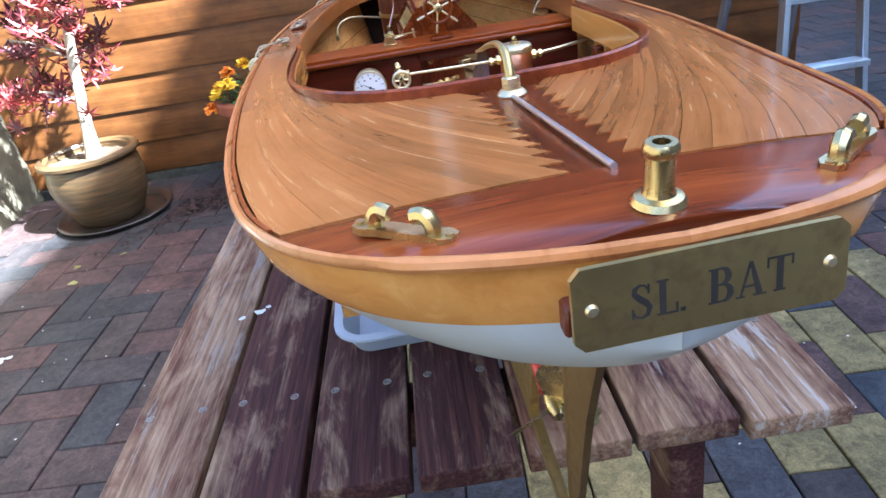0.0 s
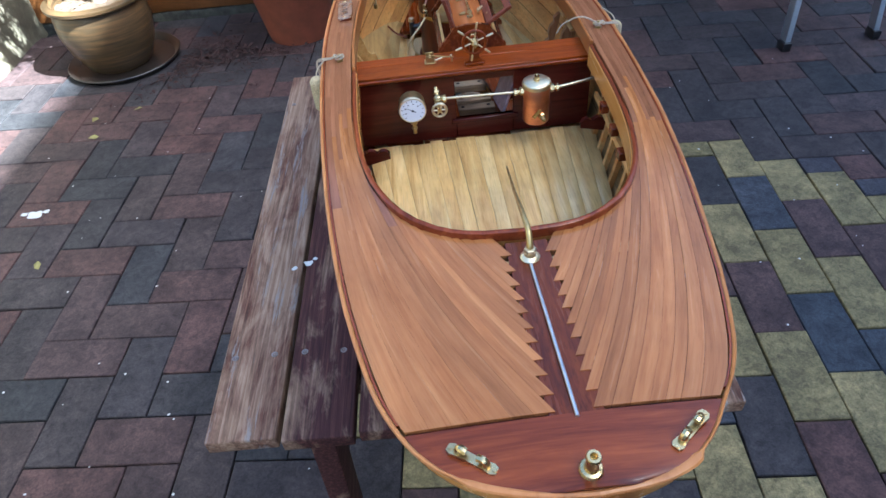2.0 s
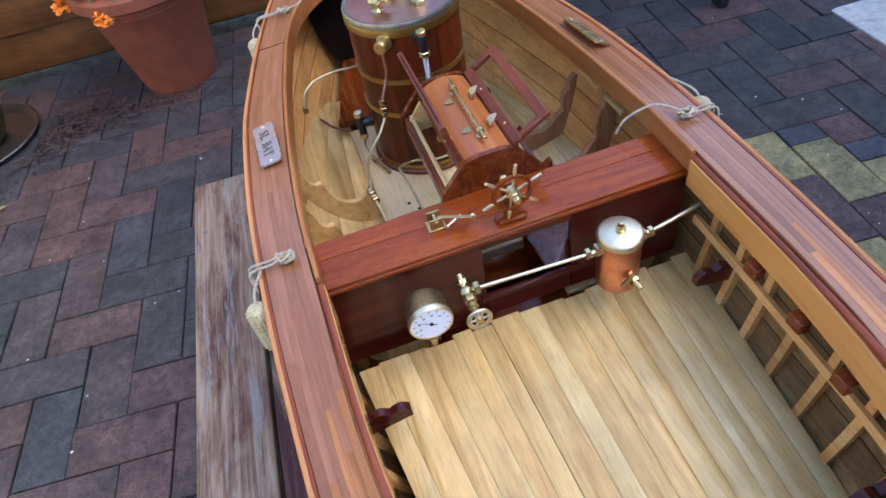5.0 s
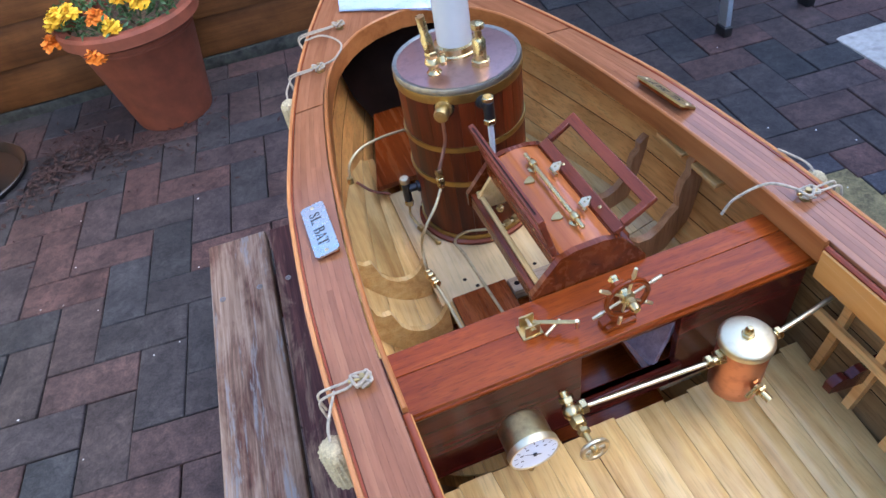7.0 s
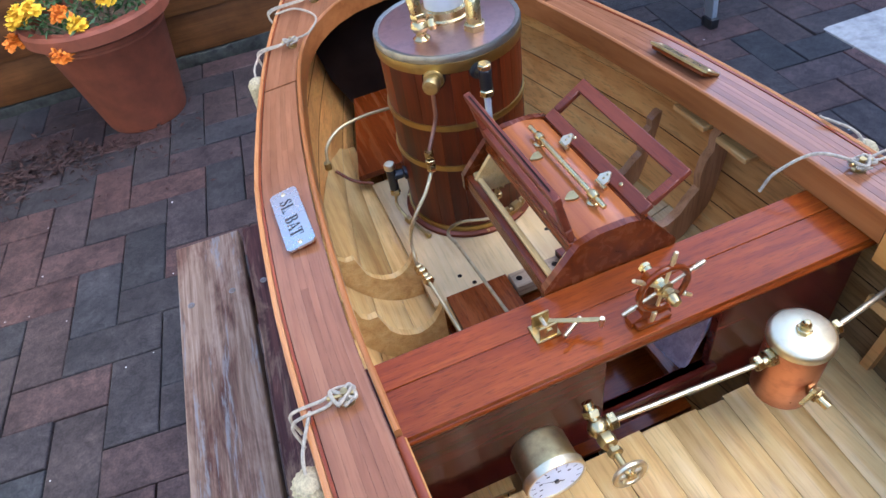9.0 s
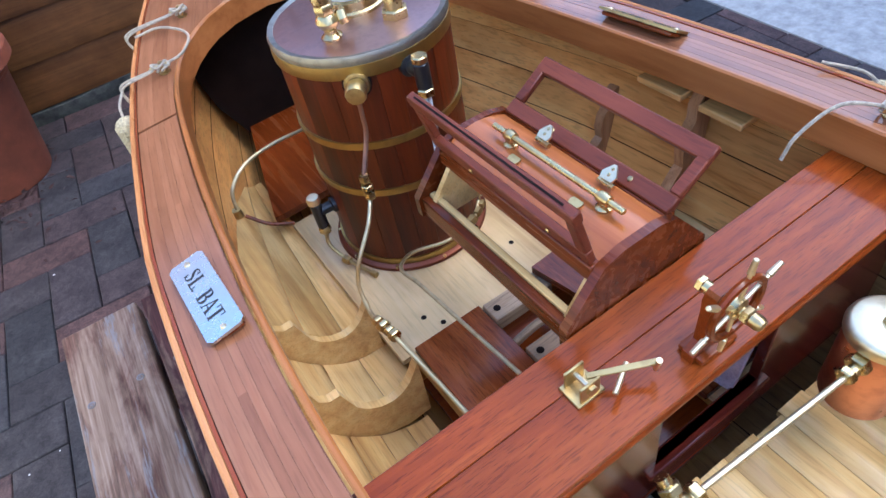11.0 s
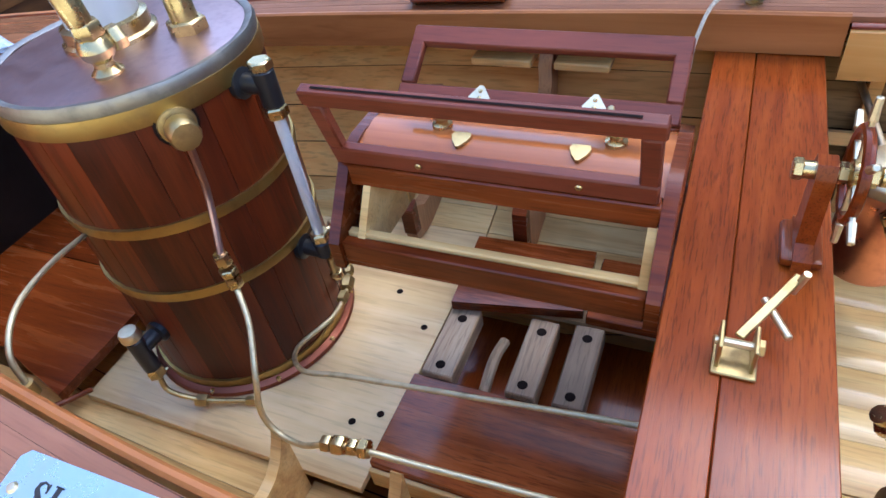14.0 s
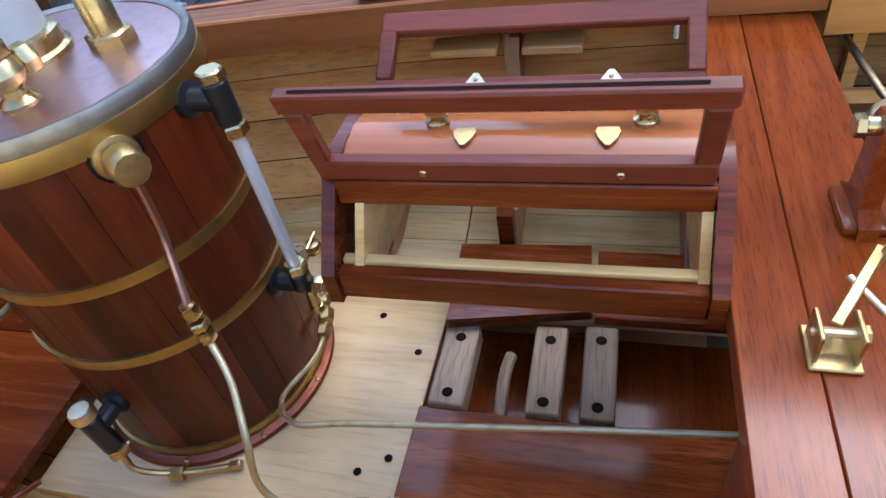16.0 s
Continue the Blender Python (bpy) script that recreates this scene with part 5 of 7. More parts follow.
def steering_wheel():
    u, v, z = 0.0032, BH0 + 0.001, 0.900
    w = bmesh.new()
    n = 36
    rim = [Vector((u + 0.0135 * math.cos(6.2832 * k / n), v, z + 0.0135 * math.sin(6.2832 * k / n))) for k in range(n + 1)]
    tube(rim, 0.0017, 8, w, rough=True)
    wheel = part("steering_wheel", w, M_MAHOG, BOAT, "small steering wheel, mahogany rim and brass spokes")
    for k in range(6):
        a = 6.2832 * k / 6 + 0.35
        d = Vector((math.cos(a), 0, math.sin(a)))
        p = Vector((u, v, z))
        b = rod(p, p + d * 0.0215, 0.0009, 8)
        rod(p + d * 0.0165, p + d * 0.0235, 0.0014, 8, b, 0.0011, 0.0003)
        part("spoke", b, M_BRASS_P, wheel)
    b = lathe([(0, -0.011), (0.0022, -0.011), (0.0030, -0.0095), (0.0030, -0.0065), (0.0022, -0.0060), (0.0028, -0.0025), (0.0045, -0.0015), (0.0045, 0.0012), (0.0028, 0.002), (0.0028, 0.0155), (0, 0.0155)], (u, v, z), (0, 1, 0), 16)
    hexnut((u, v - 0.0045, z), (0, 1, 0), 0.0036, 0.003, b)
    hexnut((u, v + 0.0150, z), (0, 1, 0), 0.0034, 0.003, b)
    hexnut((u, v + 0.0032, z), (0, 1, 0), 0.0034, 0.003, b)
    part("hub", b, M_BRASS, wheel)
    poly = [(u + x, v + 0.0050, BHZ + zz) for x, zz in ((-0.012, 0.0), (0.012, 0.0), (0.0115, 0.004), (0.006, 0.007), (0.0052, 0.024), (0.0055, 0.031), (0.003, 0.035), (-0.003, 0.035), (-0.0055, 0.031), (-0.0052, 0.024), (-0.006, 0.007), (-0.0115, 0.004))]
    part("post", prism(poly, (0, 0.0055, 0)), M_MAHOG, wheel, "shaped mahogany wheel post")
    part("post_base", box(u - 0.0105, u + 0.0105, v + 0.0015, v + 0.0140, BHZ, BHZ + 0.0035, 0.0014, 2), M_MAHOG, wheel)


def regulator():
    u, v = -0.0487, 0.692
    z = BHZ
    b = box(u - 0.0070, u + 0.0070, v - 0.0060, v + 0.0060, z, z + 0.0014, 0.0004)
    for s in (-1, 1):
        box(u - 0.0050, u + 0.0050, v + s * 0.0045 - 0.0006, v + s * 0.0045 + 0.0006, z + 0.001, z + 0.0105, 0.0003, bm=b)
    hexnut((u, v - 0.0058, z + 0.007), (0, 1, 0), 0.0025, 0.002, b)
    reg = part("regulator_bracket", b, M_BRASS_D, BOAT, "small brass regulator bracket with lever")
    m = pose(u + 0.009, v - 0.004, z + 0.0085, 0, -6, -30)
    part("lever", box(-0.008, 0.021, -0.0014, 0.0014, -0.0006, 0.0006, 0.0003, m=m), M_BRASS_D, reg)
    e = Vector((u + 0.009 + 0.019 * math.cos(radians(30)), v - 0.004 - 0.019 * 0.5, z + 0.0105))
    b = rod(e - Vector((0, 0, 0.005)), e + Vector((-0.001, -0.002, 0.004)), 0.0012, 10)
    part("handle", b, M_BRASS_P, reg)
    g = Vector((u + 0.0125, v - 0.0085, z + 0.0075))
    part("grip", rod(g + Vector((-0.0075, -0.0040, 0)), g + Vector((0.0055, 0.0028, 0.0006)), 0.0012, 10, bev=0.0003), M_BRASS_P, reg, "pale brass cross grip")
    part("pivot_pin", rod((u, v - 0.006, z + 0.007), (u, v + 0.006, z + 0.007), 0.0012, 8), M_BRASS_P, reg)


def skylight():
    """Engine skylight with two lifted, unglazed frames."""
    c = 0.0052
    v0, v1 = 0.7140, 0.833
    zb, zr = 0.860, 0.897
    prof = [(-0.042, zb), (0.042, zb), (0.042, zb + 0.012), (0.021, zr), (0.010, zr + 0.003), (-0.010, zr + 0.003), (-0.021, zr), (-0.042, zb + 0.012)]
    s = part("skylight_end", prism([(c + x, v0, z) for x, z in prof], (0, 0.0045, 0)), M_MAHOG_V, BOAT, "mahogany engine skylight end with sloping shoulders")
    part("far_end", prism([(c + x, v1 - 0.0045, z) for x, z in prof], (0, 0.0045, 0)), M_MAHOG_V, s)
    rows = []
    for v in (v0 + 0.0045, v1 - 0.0045):
        rows.append([(c + x, v, zr + 0.0032 - 14 * x * x) for x in (-0.021, -0.014, -0.007, 0, 0.007, 0.014, 0.021)])
    part("ridge_board", slab(rows, 0.0055), M_RIDGE, s, "rounded varnished orange-red ridge board")
    for sd in (-1, 1):
        x = c + sd * 0.0405
        part("sill", box(min(x, x - sd * 0.005), max(x, x - sd * 0.005), v0 + 0.0045, v1 - 0.0045, zb + 0.0010, zb + 0.0120, 0.0006), M_MAHOG_V, s, "mahogany sill board")
        part("sill_cap", box(min(x - sd * 0.0052, x - sd * 0.0088), max(x - sd * 0.0052, x - sd * 0.0088), v0 + 0.005, v1 - 0.005, zb + 0.0012, zb + 0.0132, 0.0005), M_KAURI, s, "pale inner lining strip")
        for v in (v0 + 0.0048, v1 - 0.0128):
            part("lining", prism([(c + sd * 0.0365, v, zb), (c + sd * 0.0005, v, zb), (c + sd * 0.0005, v, zr - 0.004), (c + sd * 0.0205, v, zr - 0.004), (c + sd * 0.0365, v, zb + 0.012)], (0, 0.003, 0)), M_KAURI, s)
        part("eaves_rail", box(c + sd * 0.0215 - 0.003, c + sd * 0.0215 + 0.003, v0 + 0.0045, v1 - 0.0045, zr - 0.010, zr - 0.001, 0.0006), M_MAHOG_V, s)
    # brass rod on two posts
    zc = zr + 0.0085
    part("prop_rod", rod((c + 0.001, v0 + 0.0115, zc), (c + 0.001, v1 - 0.020, zc), 0.0016, 12, bev=0.0004), M_BRASS, s, "brass rod over the ridge")
    for v in (0.7370, 0.8000):
        b = lathe([(0, 0), (0.0038, 0), (0.0038, 0.0012), (0.0022, 0.002), (0.002, 0.0045), (0, 0.005)], (c + 0.001, v, zr + 0.003), seg=14)
        lathe([(0, -0.0034), (0.0026, -0.003), (0.0032, 0), (0.0026, 0.003), (0, 0.0034)], (c + 0.001, v, zc), (0, 1, 0), 14, b)
        part("rod_post", b, M_BRASS, s)
    # strap hinges: a short leaf on the ridge, a long pointed one up the starboard frame
    d = Vector((0.0293, 0, 0.0190)).normalized()
    n = Vector((-d.z, 0, d.x))
    for v in (0.7475, 0.7900):
        o = Vector((c + 0.0140, v, zr + 0.0028))
        leaf = [(0.0, -0.0034), (0.003, -0.0042), (0.0050, -0.0028), (0.0078, -0.0008), (0.0078, 0.0008), (0.0050, 0.0028), (0.003, 0.0042), (0.0, 0.0034)]
        h = part("hinge", prism([o + d * x + Vector((0, y, 0)) + n * 0.0030 for x, y in leaf], n * 0.0012), M_BRASS_P, s, "pointed pale brass hinge leaf")
        for x in (0.0026, 0.0056):
            part("rivet", lathe([(0, 0.0006), (0.0006, 0.0005), (0.0009, 0.0)], o + d * x + n * 0.0042, n, 8), M_BRASS, h)
        pol = [(c - 0.0035 - x, v + y, zr + 0.0034 - 14 * (0.0035 + x) ** 2) for x, y in ((0.0, -0.0030), (0.0020, -0.0036), (0.0045, -0.0026), (0.0070, -0.0006), (0.0070, 0.0006), (0.0045, 0.0026), (0.0020, 0.0036), (0.0, 0.0030))]
        part("hinge", prism(pol, (0, 0, 0.0010)), M_BRASS_D, s, "small brass hinge leaf")
        part("hinge_pin", rod((c + 0.0125, v - 0.0046, zr + 0.0036), (c + 0.0125, v + 0.0046, zr + 0.0036), 0.0014, 8), M_BRASS, s)
    return s


def lid_frame(p_hinge, p_free, v0, v1, s, slot=False):
    """A rectangular frame between a hinge line and a free edge, both along v."""
    a, b = Vector((p_hinge[0], 0, p_hinge[1])), Vector((p_free[0], 0, p_free[1]))
    d = (b - a).normalized()
    n = Vector((-d.z, 0, d.x))
    L = (b - a).length
    t = 0.0042

    def bar(l0, l1, y0, y1, name, th=t):
        bm = bmesh.new()
        vs = []
        for y in (y0, y1):
            for l, h in ((l0, -th / 2), (l1, -th / 2), (l1, th / 2), (l0, th / 2)):
                p = a + d * l + n * h
                vs.append(bm.verts.new((p.x, y, p.z)))
        for q in ((0, 1, 2, 3), (7, 6, 5, 4), (0, 4, 5, 1), (1, 5, 6, 2), (2, 6, 7, 3), (3, 7, 4, 0)):
            bm.faces.new([vs[i] for i in q])
        bmesh.ops.bevel(bm, geom=bm.edges[:], offset=0.0007, segments=1, affect='EDGES')
        return part(name, bm, M_FRAME, s, "matt red cedar skylight frame")
    w = 0.0085
    bar(0, w, v0, v1, "hinge_rail")
    if slot:
        bar(L - 0.0065, L, v0 - 0.001, v1 + 0.001, "free_rail", 0.0048)
        q = a + d * L
        # groove along the free edge
        m_ = bmesh.new()
        g0, g1 = q + d * 0.0003 - n * 0.0005, q + d * 0.0003 + n * 0.0005
        m_.faces.new([m_.verts.new(p) for p in ((g0.x, v0 + 0.006, g0.z), (g1.x, v0 + 0.006, g1.z), (g1.x, v1 - 0.004, g1.z), (g0.x, v1 - 0.004, g0.z))])
        part("groove", m_, M_DARK, s, "dark groove along the frame edge")
    else:
        bar(L - w, L, v0, v1, "free_rail")
    bar(w, L - w + 0.002, v0, v0 + 0.006, "side_rail")
    bar(w, L - w + 0.002, v1 - 0.006, v1, "side_rail")
    for v in (v0 + 0.024, v1 - 0.034):
        p = a + d * (w * 0.5) - n * (t / 2 + 0.0002)
        part("screw", lathe([(0, 0.0006), (0.001, 0.0005), (0.0014, 0.0)], (p.x, v, p.z), -n, 10), M_BRASS, s)
        p = a + d * (w * 0.5) + n * (t / 2 + 0.0002)
        part("screw", lathe([(0, 0.0006), (0.001, 0.0005), (0.0014, 0.0)], (p.x, v, p.z), n, 10), M_BRASS, s)


BU, BV_ = 0.0022, 0.9390
B0, B1, BR = 0.757, 0.927, 0.0540


def boiler():
    bo = part("boiler", lathe([(0, B0), (BR - 0.004, B0), (BR - 0.004, B1 - 0.003), (0, B1 - 0.003)], (BU, BV_, 0), seg=48), M_DARK, BOAT, "upright boiler lagged with mahogany staves, brass bands and copper lid")
    n = 26
    rng = random.Random(4)
    for k in range(n):
        a0, a1 = 6.28318 * k / n + 0.0022, 6.28318 * (k + 1) / n - 0.0022
        dr = rng.uniform(-0.0003, 0.0003)
        bm = bmesh.new()
        ring = []
        for z in (B0 + 0.006, B1 - 0.006):
            ring.append([(BU + r * math.cos(a), BV_ + r * math.sin(a), z) for r, a in ((BR - 0.0035, a0), (BR + dr, a0), (BR + dr + 0.0003, (a0 + a1) / 2), (BR + dr, a1), (BR - 0.0035, a1))])
        skin(ring, bm, True)
        part("stave", bm, M_STAVE, bo)
    for z, h in ((B1 - 0.0086, 0.0078), (0.8685, 0.0050), (0.8305, 0.0050), (0.7640, 0.005)):
        r = BR + 0.0006
        part("band", lathe([(r - 0.001, z - h / 2), (r + 0.0008, z - h / 2), (r + 0.0011, z), (r + 0.0008, z + h / 2), (r - 0.001, z + h / 2)], (BU, BV_, 0), seg=56, closed=True), M_BAND, bo, "brass band")
    part("base_flange", lathe([(BR - 0.004, B0), (BR + 0.0045, B0), (BR + 0.0052, B0 + 0.0012), (BR + 0.0045, B0 + 0.003), (BR + 0.0012, B0 + 0.0045), (BR - 0.004, B0 + 0.0055)], (BU, BV_, 0), seg=56, closed=True), M_COPPER_D, bo, "dark copper base flange")
    for k in range(10):
        a = 6.283 * k / 10 + 0.2
        part("bolt", lathe([(0, 0.002), (0.0012, 0.0017), (0.0016, 0.0)], (BU + (BR + 0.0032) * math.cos(a), BV_ + (BR + 0.0032) * math.sin(a), B0 + 0.0025), seg=8), M_BRASS, bo)
    part("lid", lathe([(0, B1 + 0.0015), (0.03, B1 + 0.0010), (BR - 0.002, B1 - 0.0002), (BR - 0.002, B1 - 0.004), (0, B1 - 0.004)], (BU, BV_, 0), seg=48), M_COPPER_L, bo, "pink copper lid")
    bm = lathe([(BR - 0.0026, B1 - 0.0045), (BR + 0.0009, B1 - 0.0050), (BR + 0.0014, B1 - 0.0012), (BR + 0.0005, B1 + 0.0009), (BR - 0.0015, B1 + 0.0007), (BR - 0.0028, B1 + 0.0002)], (BU, BV_, 0), seg=72, closed=True)
    for v in bm.verts:
        v.co.z += 0.0005 * noise.noise(v.co * 160)
    part("solder_rim", bm, M_SOLDER, bo, "grey soldered seam round the lid")
    # chimney
    cu, cv = BU + 0.003, BV_ + 0.008
    part("chimney_ring", lathe([(0.0140, B1), (0.0195, B1), (0.0195, B1 + 0.003), (0.0178, B1 + 0.004), (0.0178, B1 + 0.009), (0.0140, B1 + 0.010)], (cu, cv, 0), seg=36, closed=True), M_BRASS, bo, "brass chimney ring")
    part("chimney", lathe([(0.0145, B1 + 0.004), (0.0150, B1 + 0.006), (0.0150, B1 + 0.150), (0.0158, B1 + 0.151), (0.0158, B1 + 0.156), (0.0140, B1 + 0.156), (0.0138, B1 + 0.006)], (cu, cv, 0), seg=36, closed=True), M_WHITE, bo, "white tubular chimney")
    # safety valve and steam take-off
    u, v = BU - 0.0255, BV_ - 0.018
    b = lathe([(0, 0), (0.0058, 0), (0.0062, 0.002), (0.0038, 0.004), (0.0038, 0.006), (0.0058, 0.008), (0.0070, 0.011), (0.0058, 0.0145), (0.0036, 0.016), (0, 0.016)], (u, v, B1), seg=18)
    hexnut((u, v, B1 + 0.018), (0, 0, 1), 0.0058, 0.006, b)
    lathe([(0.0, 0), (0.0045, 0), (0.0048, 0.012), (0.0036, 0.014), (0.0036, 0.03), (0, 0.03)], (u - 0.001, v, B1 + 0.021), (-0.12, 0.0, 1), 16, b)
    rod((u, v, B1 + 0.011), (u + 0.010, v - 0.004, B1 + 0.012), 0.003, 10, b)
    hexnut((u + 0.008, v - 0.003, B1 + 0.0118), (1, -0.4, 0.1), 0.0048, 0.005, b)
    part("safety_valve", b, M_BRASS, bo, "brass safety valve")
    u, v = BU + 0.0125, BV_ - 0.026
    b = hexnut((u, v, B1 + 0.003), (0, 0, 1), 0.0082, 0.006)
    lathe([(0, 0.006), (0.0055, 0.006), (0.0055, 0.022), (0.004, 0.024), (0, 0.024)], (u, v, B1), seg=18, bm=b)
    lathe([(0, 0.024), (0.003, 0.024), (0.003, 0.030), (0.0055, 0.032), (0.0055, 0.036), (0, 0.038)], (u, v, B1), seg=16, bm=b)
    part("filler_valve", b, M_BRASS, bo, "brass filler plug with hexagon base")

    def on_shell(a, z, r=BR):
        return Vector((BU + r * math.cos(a), BV_ + r * math.sin(a), z))
    # check valve and its feed pipe
    a = radians(-123)
    d = Vector((math.cos(a), math.sin(a), 0))
    p = on_shell(a, 0.911)
    b = lathe([(0, -0.002), (0.0078, -0.002), (0.0080, 0.0), (0.0072, 0.002), (0.005, 0.0025), (0.005, 0.006), (0, 0.006)], p, d, 20)
    lathe([(0, 0.004), (0.0058, 0.004), (0.0062, 0.005), (0.0062, 0.0115), (0.0054, 0.0132), (0, 0.0136)], p, d, 12, b)
    part("valve_seat", lathe([(0, -0.001), (0.0086, -0.001), (0.0086, 0.0009), (0, 0.0014)], p, d, 22), M_DARK, bo, "dark ring round the valve")
    part("check_valve", b, M_BRASS_D, bo, "hexagonal brass check valve")
    q = p + d * 0.009
    pipe = [q + Vector((0, 0, -0.005)), q + Vector((0.0, 0.001, -0.016)), q + Vector((-0.001, 0.002, -0.03)), Vector((-0.0432, 0.8845, 0.8585))]
    part("feed_pipe", tube(pipe, 0.0015, 8), M_COPPER_L, bo, "thin copper feed pipe")
    j = pipe[-1]
    b = hexnut(j + Vector((0, 0, -0.001)), (0, 0, 1), 0.0036, 0.006)
    hexnut(j + Vector((0, 0, -0.008)), (0, 0, 1), 0.0040, 0.004, b)
    hexnut(j + Vector((0, -0.0002, -0.014)), (0, 0, 1), 0.0036, 0.006, b)
    part("coupling", b, M_BRASS, bo)
    low = j + Vector((0, 0, -0.016))
    pj = Vector((-0.0807, 0.8222, 0.8060))
    part("feed_pipe", tube([low, Vector((-0.054, 0.874, 0.832)), Vector((-0.069, 0.866, 0.818)), Vector((-0.0748, 0.866, 0.801)), Vector((-0.0768, 0.860, 0.790)), Vector((-0.0790, 0.845, 0.791)), pj, Vector((-0.0775, 0.790, 0.803)), Vector((-0.0755, 0.743, 0.804)), Vector((-0.0735, 0.690, 0.804))], 0.0014, 10), M_PIPE, BOAT, "bent plated feed pipe to the casing")
    dd = Vector((0.12, -1, 0.08)).normalized()
    b = hexnut(pj, dd, 0.0042, 0.005)
    hexnut(pj + dd * 0.006, dd, 0.0036, 0.004, b)
    hexnut(pj - dd * 0.0055, dd, 0.0036, 0.004, b)
    hexnut(pj + dd * 0.011, dd, 0.0042, 0.004, b)
    part("pipe_union", b, M_BRASS, BOAT, "brass pipe union")
    # gauge glass
    a = radians(-89.5)
    d = Vector((math.cos(a), math.sin(a), 0))
    top, bot = on_shell(a, 0.9125), on_shell(a, 0.8235)
    for p, up in ((top, 1), (bot, -1)):
        g = lathe([(0, -0.001), (0.0065, -0.001), (0.0065, 0.002), (0.0042, 0.003), (0.0042, 0.012), (0, 0.012)], p, d, 16)
        rod(p + d * 0.0132 - Vector((0, 0, 0.009 * (1 if up > 0 else 0.3))), p + d * 0.0132 + Vector((0, 0, 0.007)), 0.0045, 14, g, bev=0.0008)
        gl = part("gauge_cock", g, M_BLACK, bo, "black water gauge fitting")
        if up > 0:
            cap = hexnut(p + d * 0.0132 + Vector((0, 0, 0.0088)), (0, 0, 1), 0.0050, 0.004)
            part("nut", hexnut(p + d * 0.0132 - Vector((0, 0, 0.0115)), (0, 0, 1), 0.0052, 0.005), M_BRASS, gl)
        else:
            cap = hexnut(p + d * 0.0132 + Vector((0, 0, 0.0095)), (0, 0, 1), 0.0050, 0.005)
            part("nut", hexnut(p + d * 0.0205 - Vector((0, 0, 0.001)), d, 0.0040, 0.006), M_BRASS, gl)
            dr = rod(p + d * 0.0152 - Vector((0, 0, 0.004)), p + d * 0.0152 - Vector((0, 0, 0.014)), 0.0024, 8)
            lathe([(0, -0.003), (0.003, -0.002), (0.0036, 0), (0.003, 0.002), (0, 0.003)], p + d * 0.0152 - Vector((0, 0, 0.016)), (0, 0, 1), 12, dr)
            part("drain", dr, M_BRASS, gl)
        part("cap", cap, M_BRASS, gl)
    part("glass_tube", rod(bot + d * 0.0132 + Vector((0, 0, 0.007)), top + d * 0.0132 - Vector((0, 0, 0.009)), 0.0026, 14), M_GLASS, bo, "clear glass water gauge tube")
    # blow-down valve to port
    a = radians(-183.5)
    d = Vector((math.cos(a), math.sin(a), 0))
    p = on_shell(a, 0.803)
    b = lathe([(0, -0.001), (0.006, -0.001), (0.006, 0.002), (0.004, 0.003), (0.004, 0.011), (0, 0.011)], p, d, 14)
    c = p + d * 0.013
    rod(c - Vector((0, 0, 0.014)), c + Vector((0, 0, 0.008)), 0.0042, 12, b, bev=0.0008)
    bv = part("blowdown_valve", b, M_BLACK, bo, "black blow-down valve with brass cap")
    b = lathe([(0, 0.0145), (0.0042, 0.0140), (0.0050, 0.0125), (0.0050, 0.009), (0.0035, 0.0078), (0, 0.0078)], c, seg=16)
    part("nut", hexnut(c - Vector((0, 0, 0.017)), (0, 0, 1), 0.0046, 0.006), M_BRASS, bv)
    part("cap", b, M_BRASS_P, bv, "pale brass cap")
    part("drain_pipe", tube([c - Vector((0, 0, 0.020)), c + Vector((-0.002, -0.004, -0.030)), c + Vector((0.004, -0.018, -0.040)), c + Vector((0.012, -0.040, -0.0425))], 0.0014, 8), M_BRASS_D, bo)
    e = c + Vector((0.003, -0.016, -0.040))
    b = hexnut(e, (0.3, -1, -0.1), 0.0035, 0.006)
    hexnut(c + Vector((0.012, -0.040, -0.0425)), (0.3, -1, 0), 0.0026, 0.005, b)
    part("coupling", b, M_BRASS_D, bo)
    part("batten", tube([(-0.1045, 1.012, 0.7775), (-0.0920, 1.000, 0.7690), (-0.0750, 0.992, 0.7640)], 0.0015, 8), M_MAHOG_V, BOAT, "short brown batten on the port floor")
    # exhaust pipe curling out to port
    part("exhaust_pipe", tube([on_shell(radians(164), 0.862, BR - 0.002), Vector((-0.074, 0.945, 0.868)), Vector((-0.097, 0.934, 0.871)), Vector((-0.111, 0.927, 0.864)), Vector((-0.1148, 0.924, 0.851))], 0.0012, 10), M_PIPE, bo, "curled pale brass pipe")
    part("pipe_tip", lathe([(0, -0.003), (0.0028, -0.003), (0.0028, 0.003), (0, 0.003)], (-0.1150, 0.924, 0.849), (0, 0, 1), 12), M_BRASS_D, bo)
    # steam line to the casing
    part("steam_line", tube([on_shell(radians(-50), 0.778, BR + 0.003), on_shell(radians(-68), 0.776, BR + 0.006), on_shell(radians(-92), 0.776, BR + 0.006), on_shell(radians(-118), 0.778, BR + 0.007), Vector((-0.044, 0.868, 0.789)), Vector((-0.0432, 0.845, 0.7925)), Vector((-0.0424, 0.80, 0.799)), Vector((-0.0414, 0.75, 0.806)), Vector((-0.0404, 0.70, 0.812)), Vector((-0.040, 0.682, 0.814))], 0.0013, 10), M_PIPE, BOAT, "straight plated steam pipe from boiler to casing")
    b = bmesh.new()
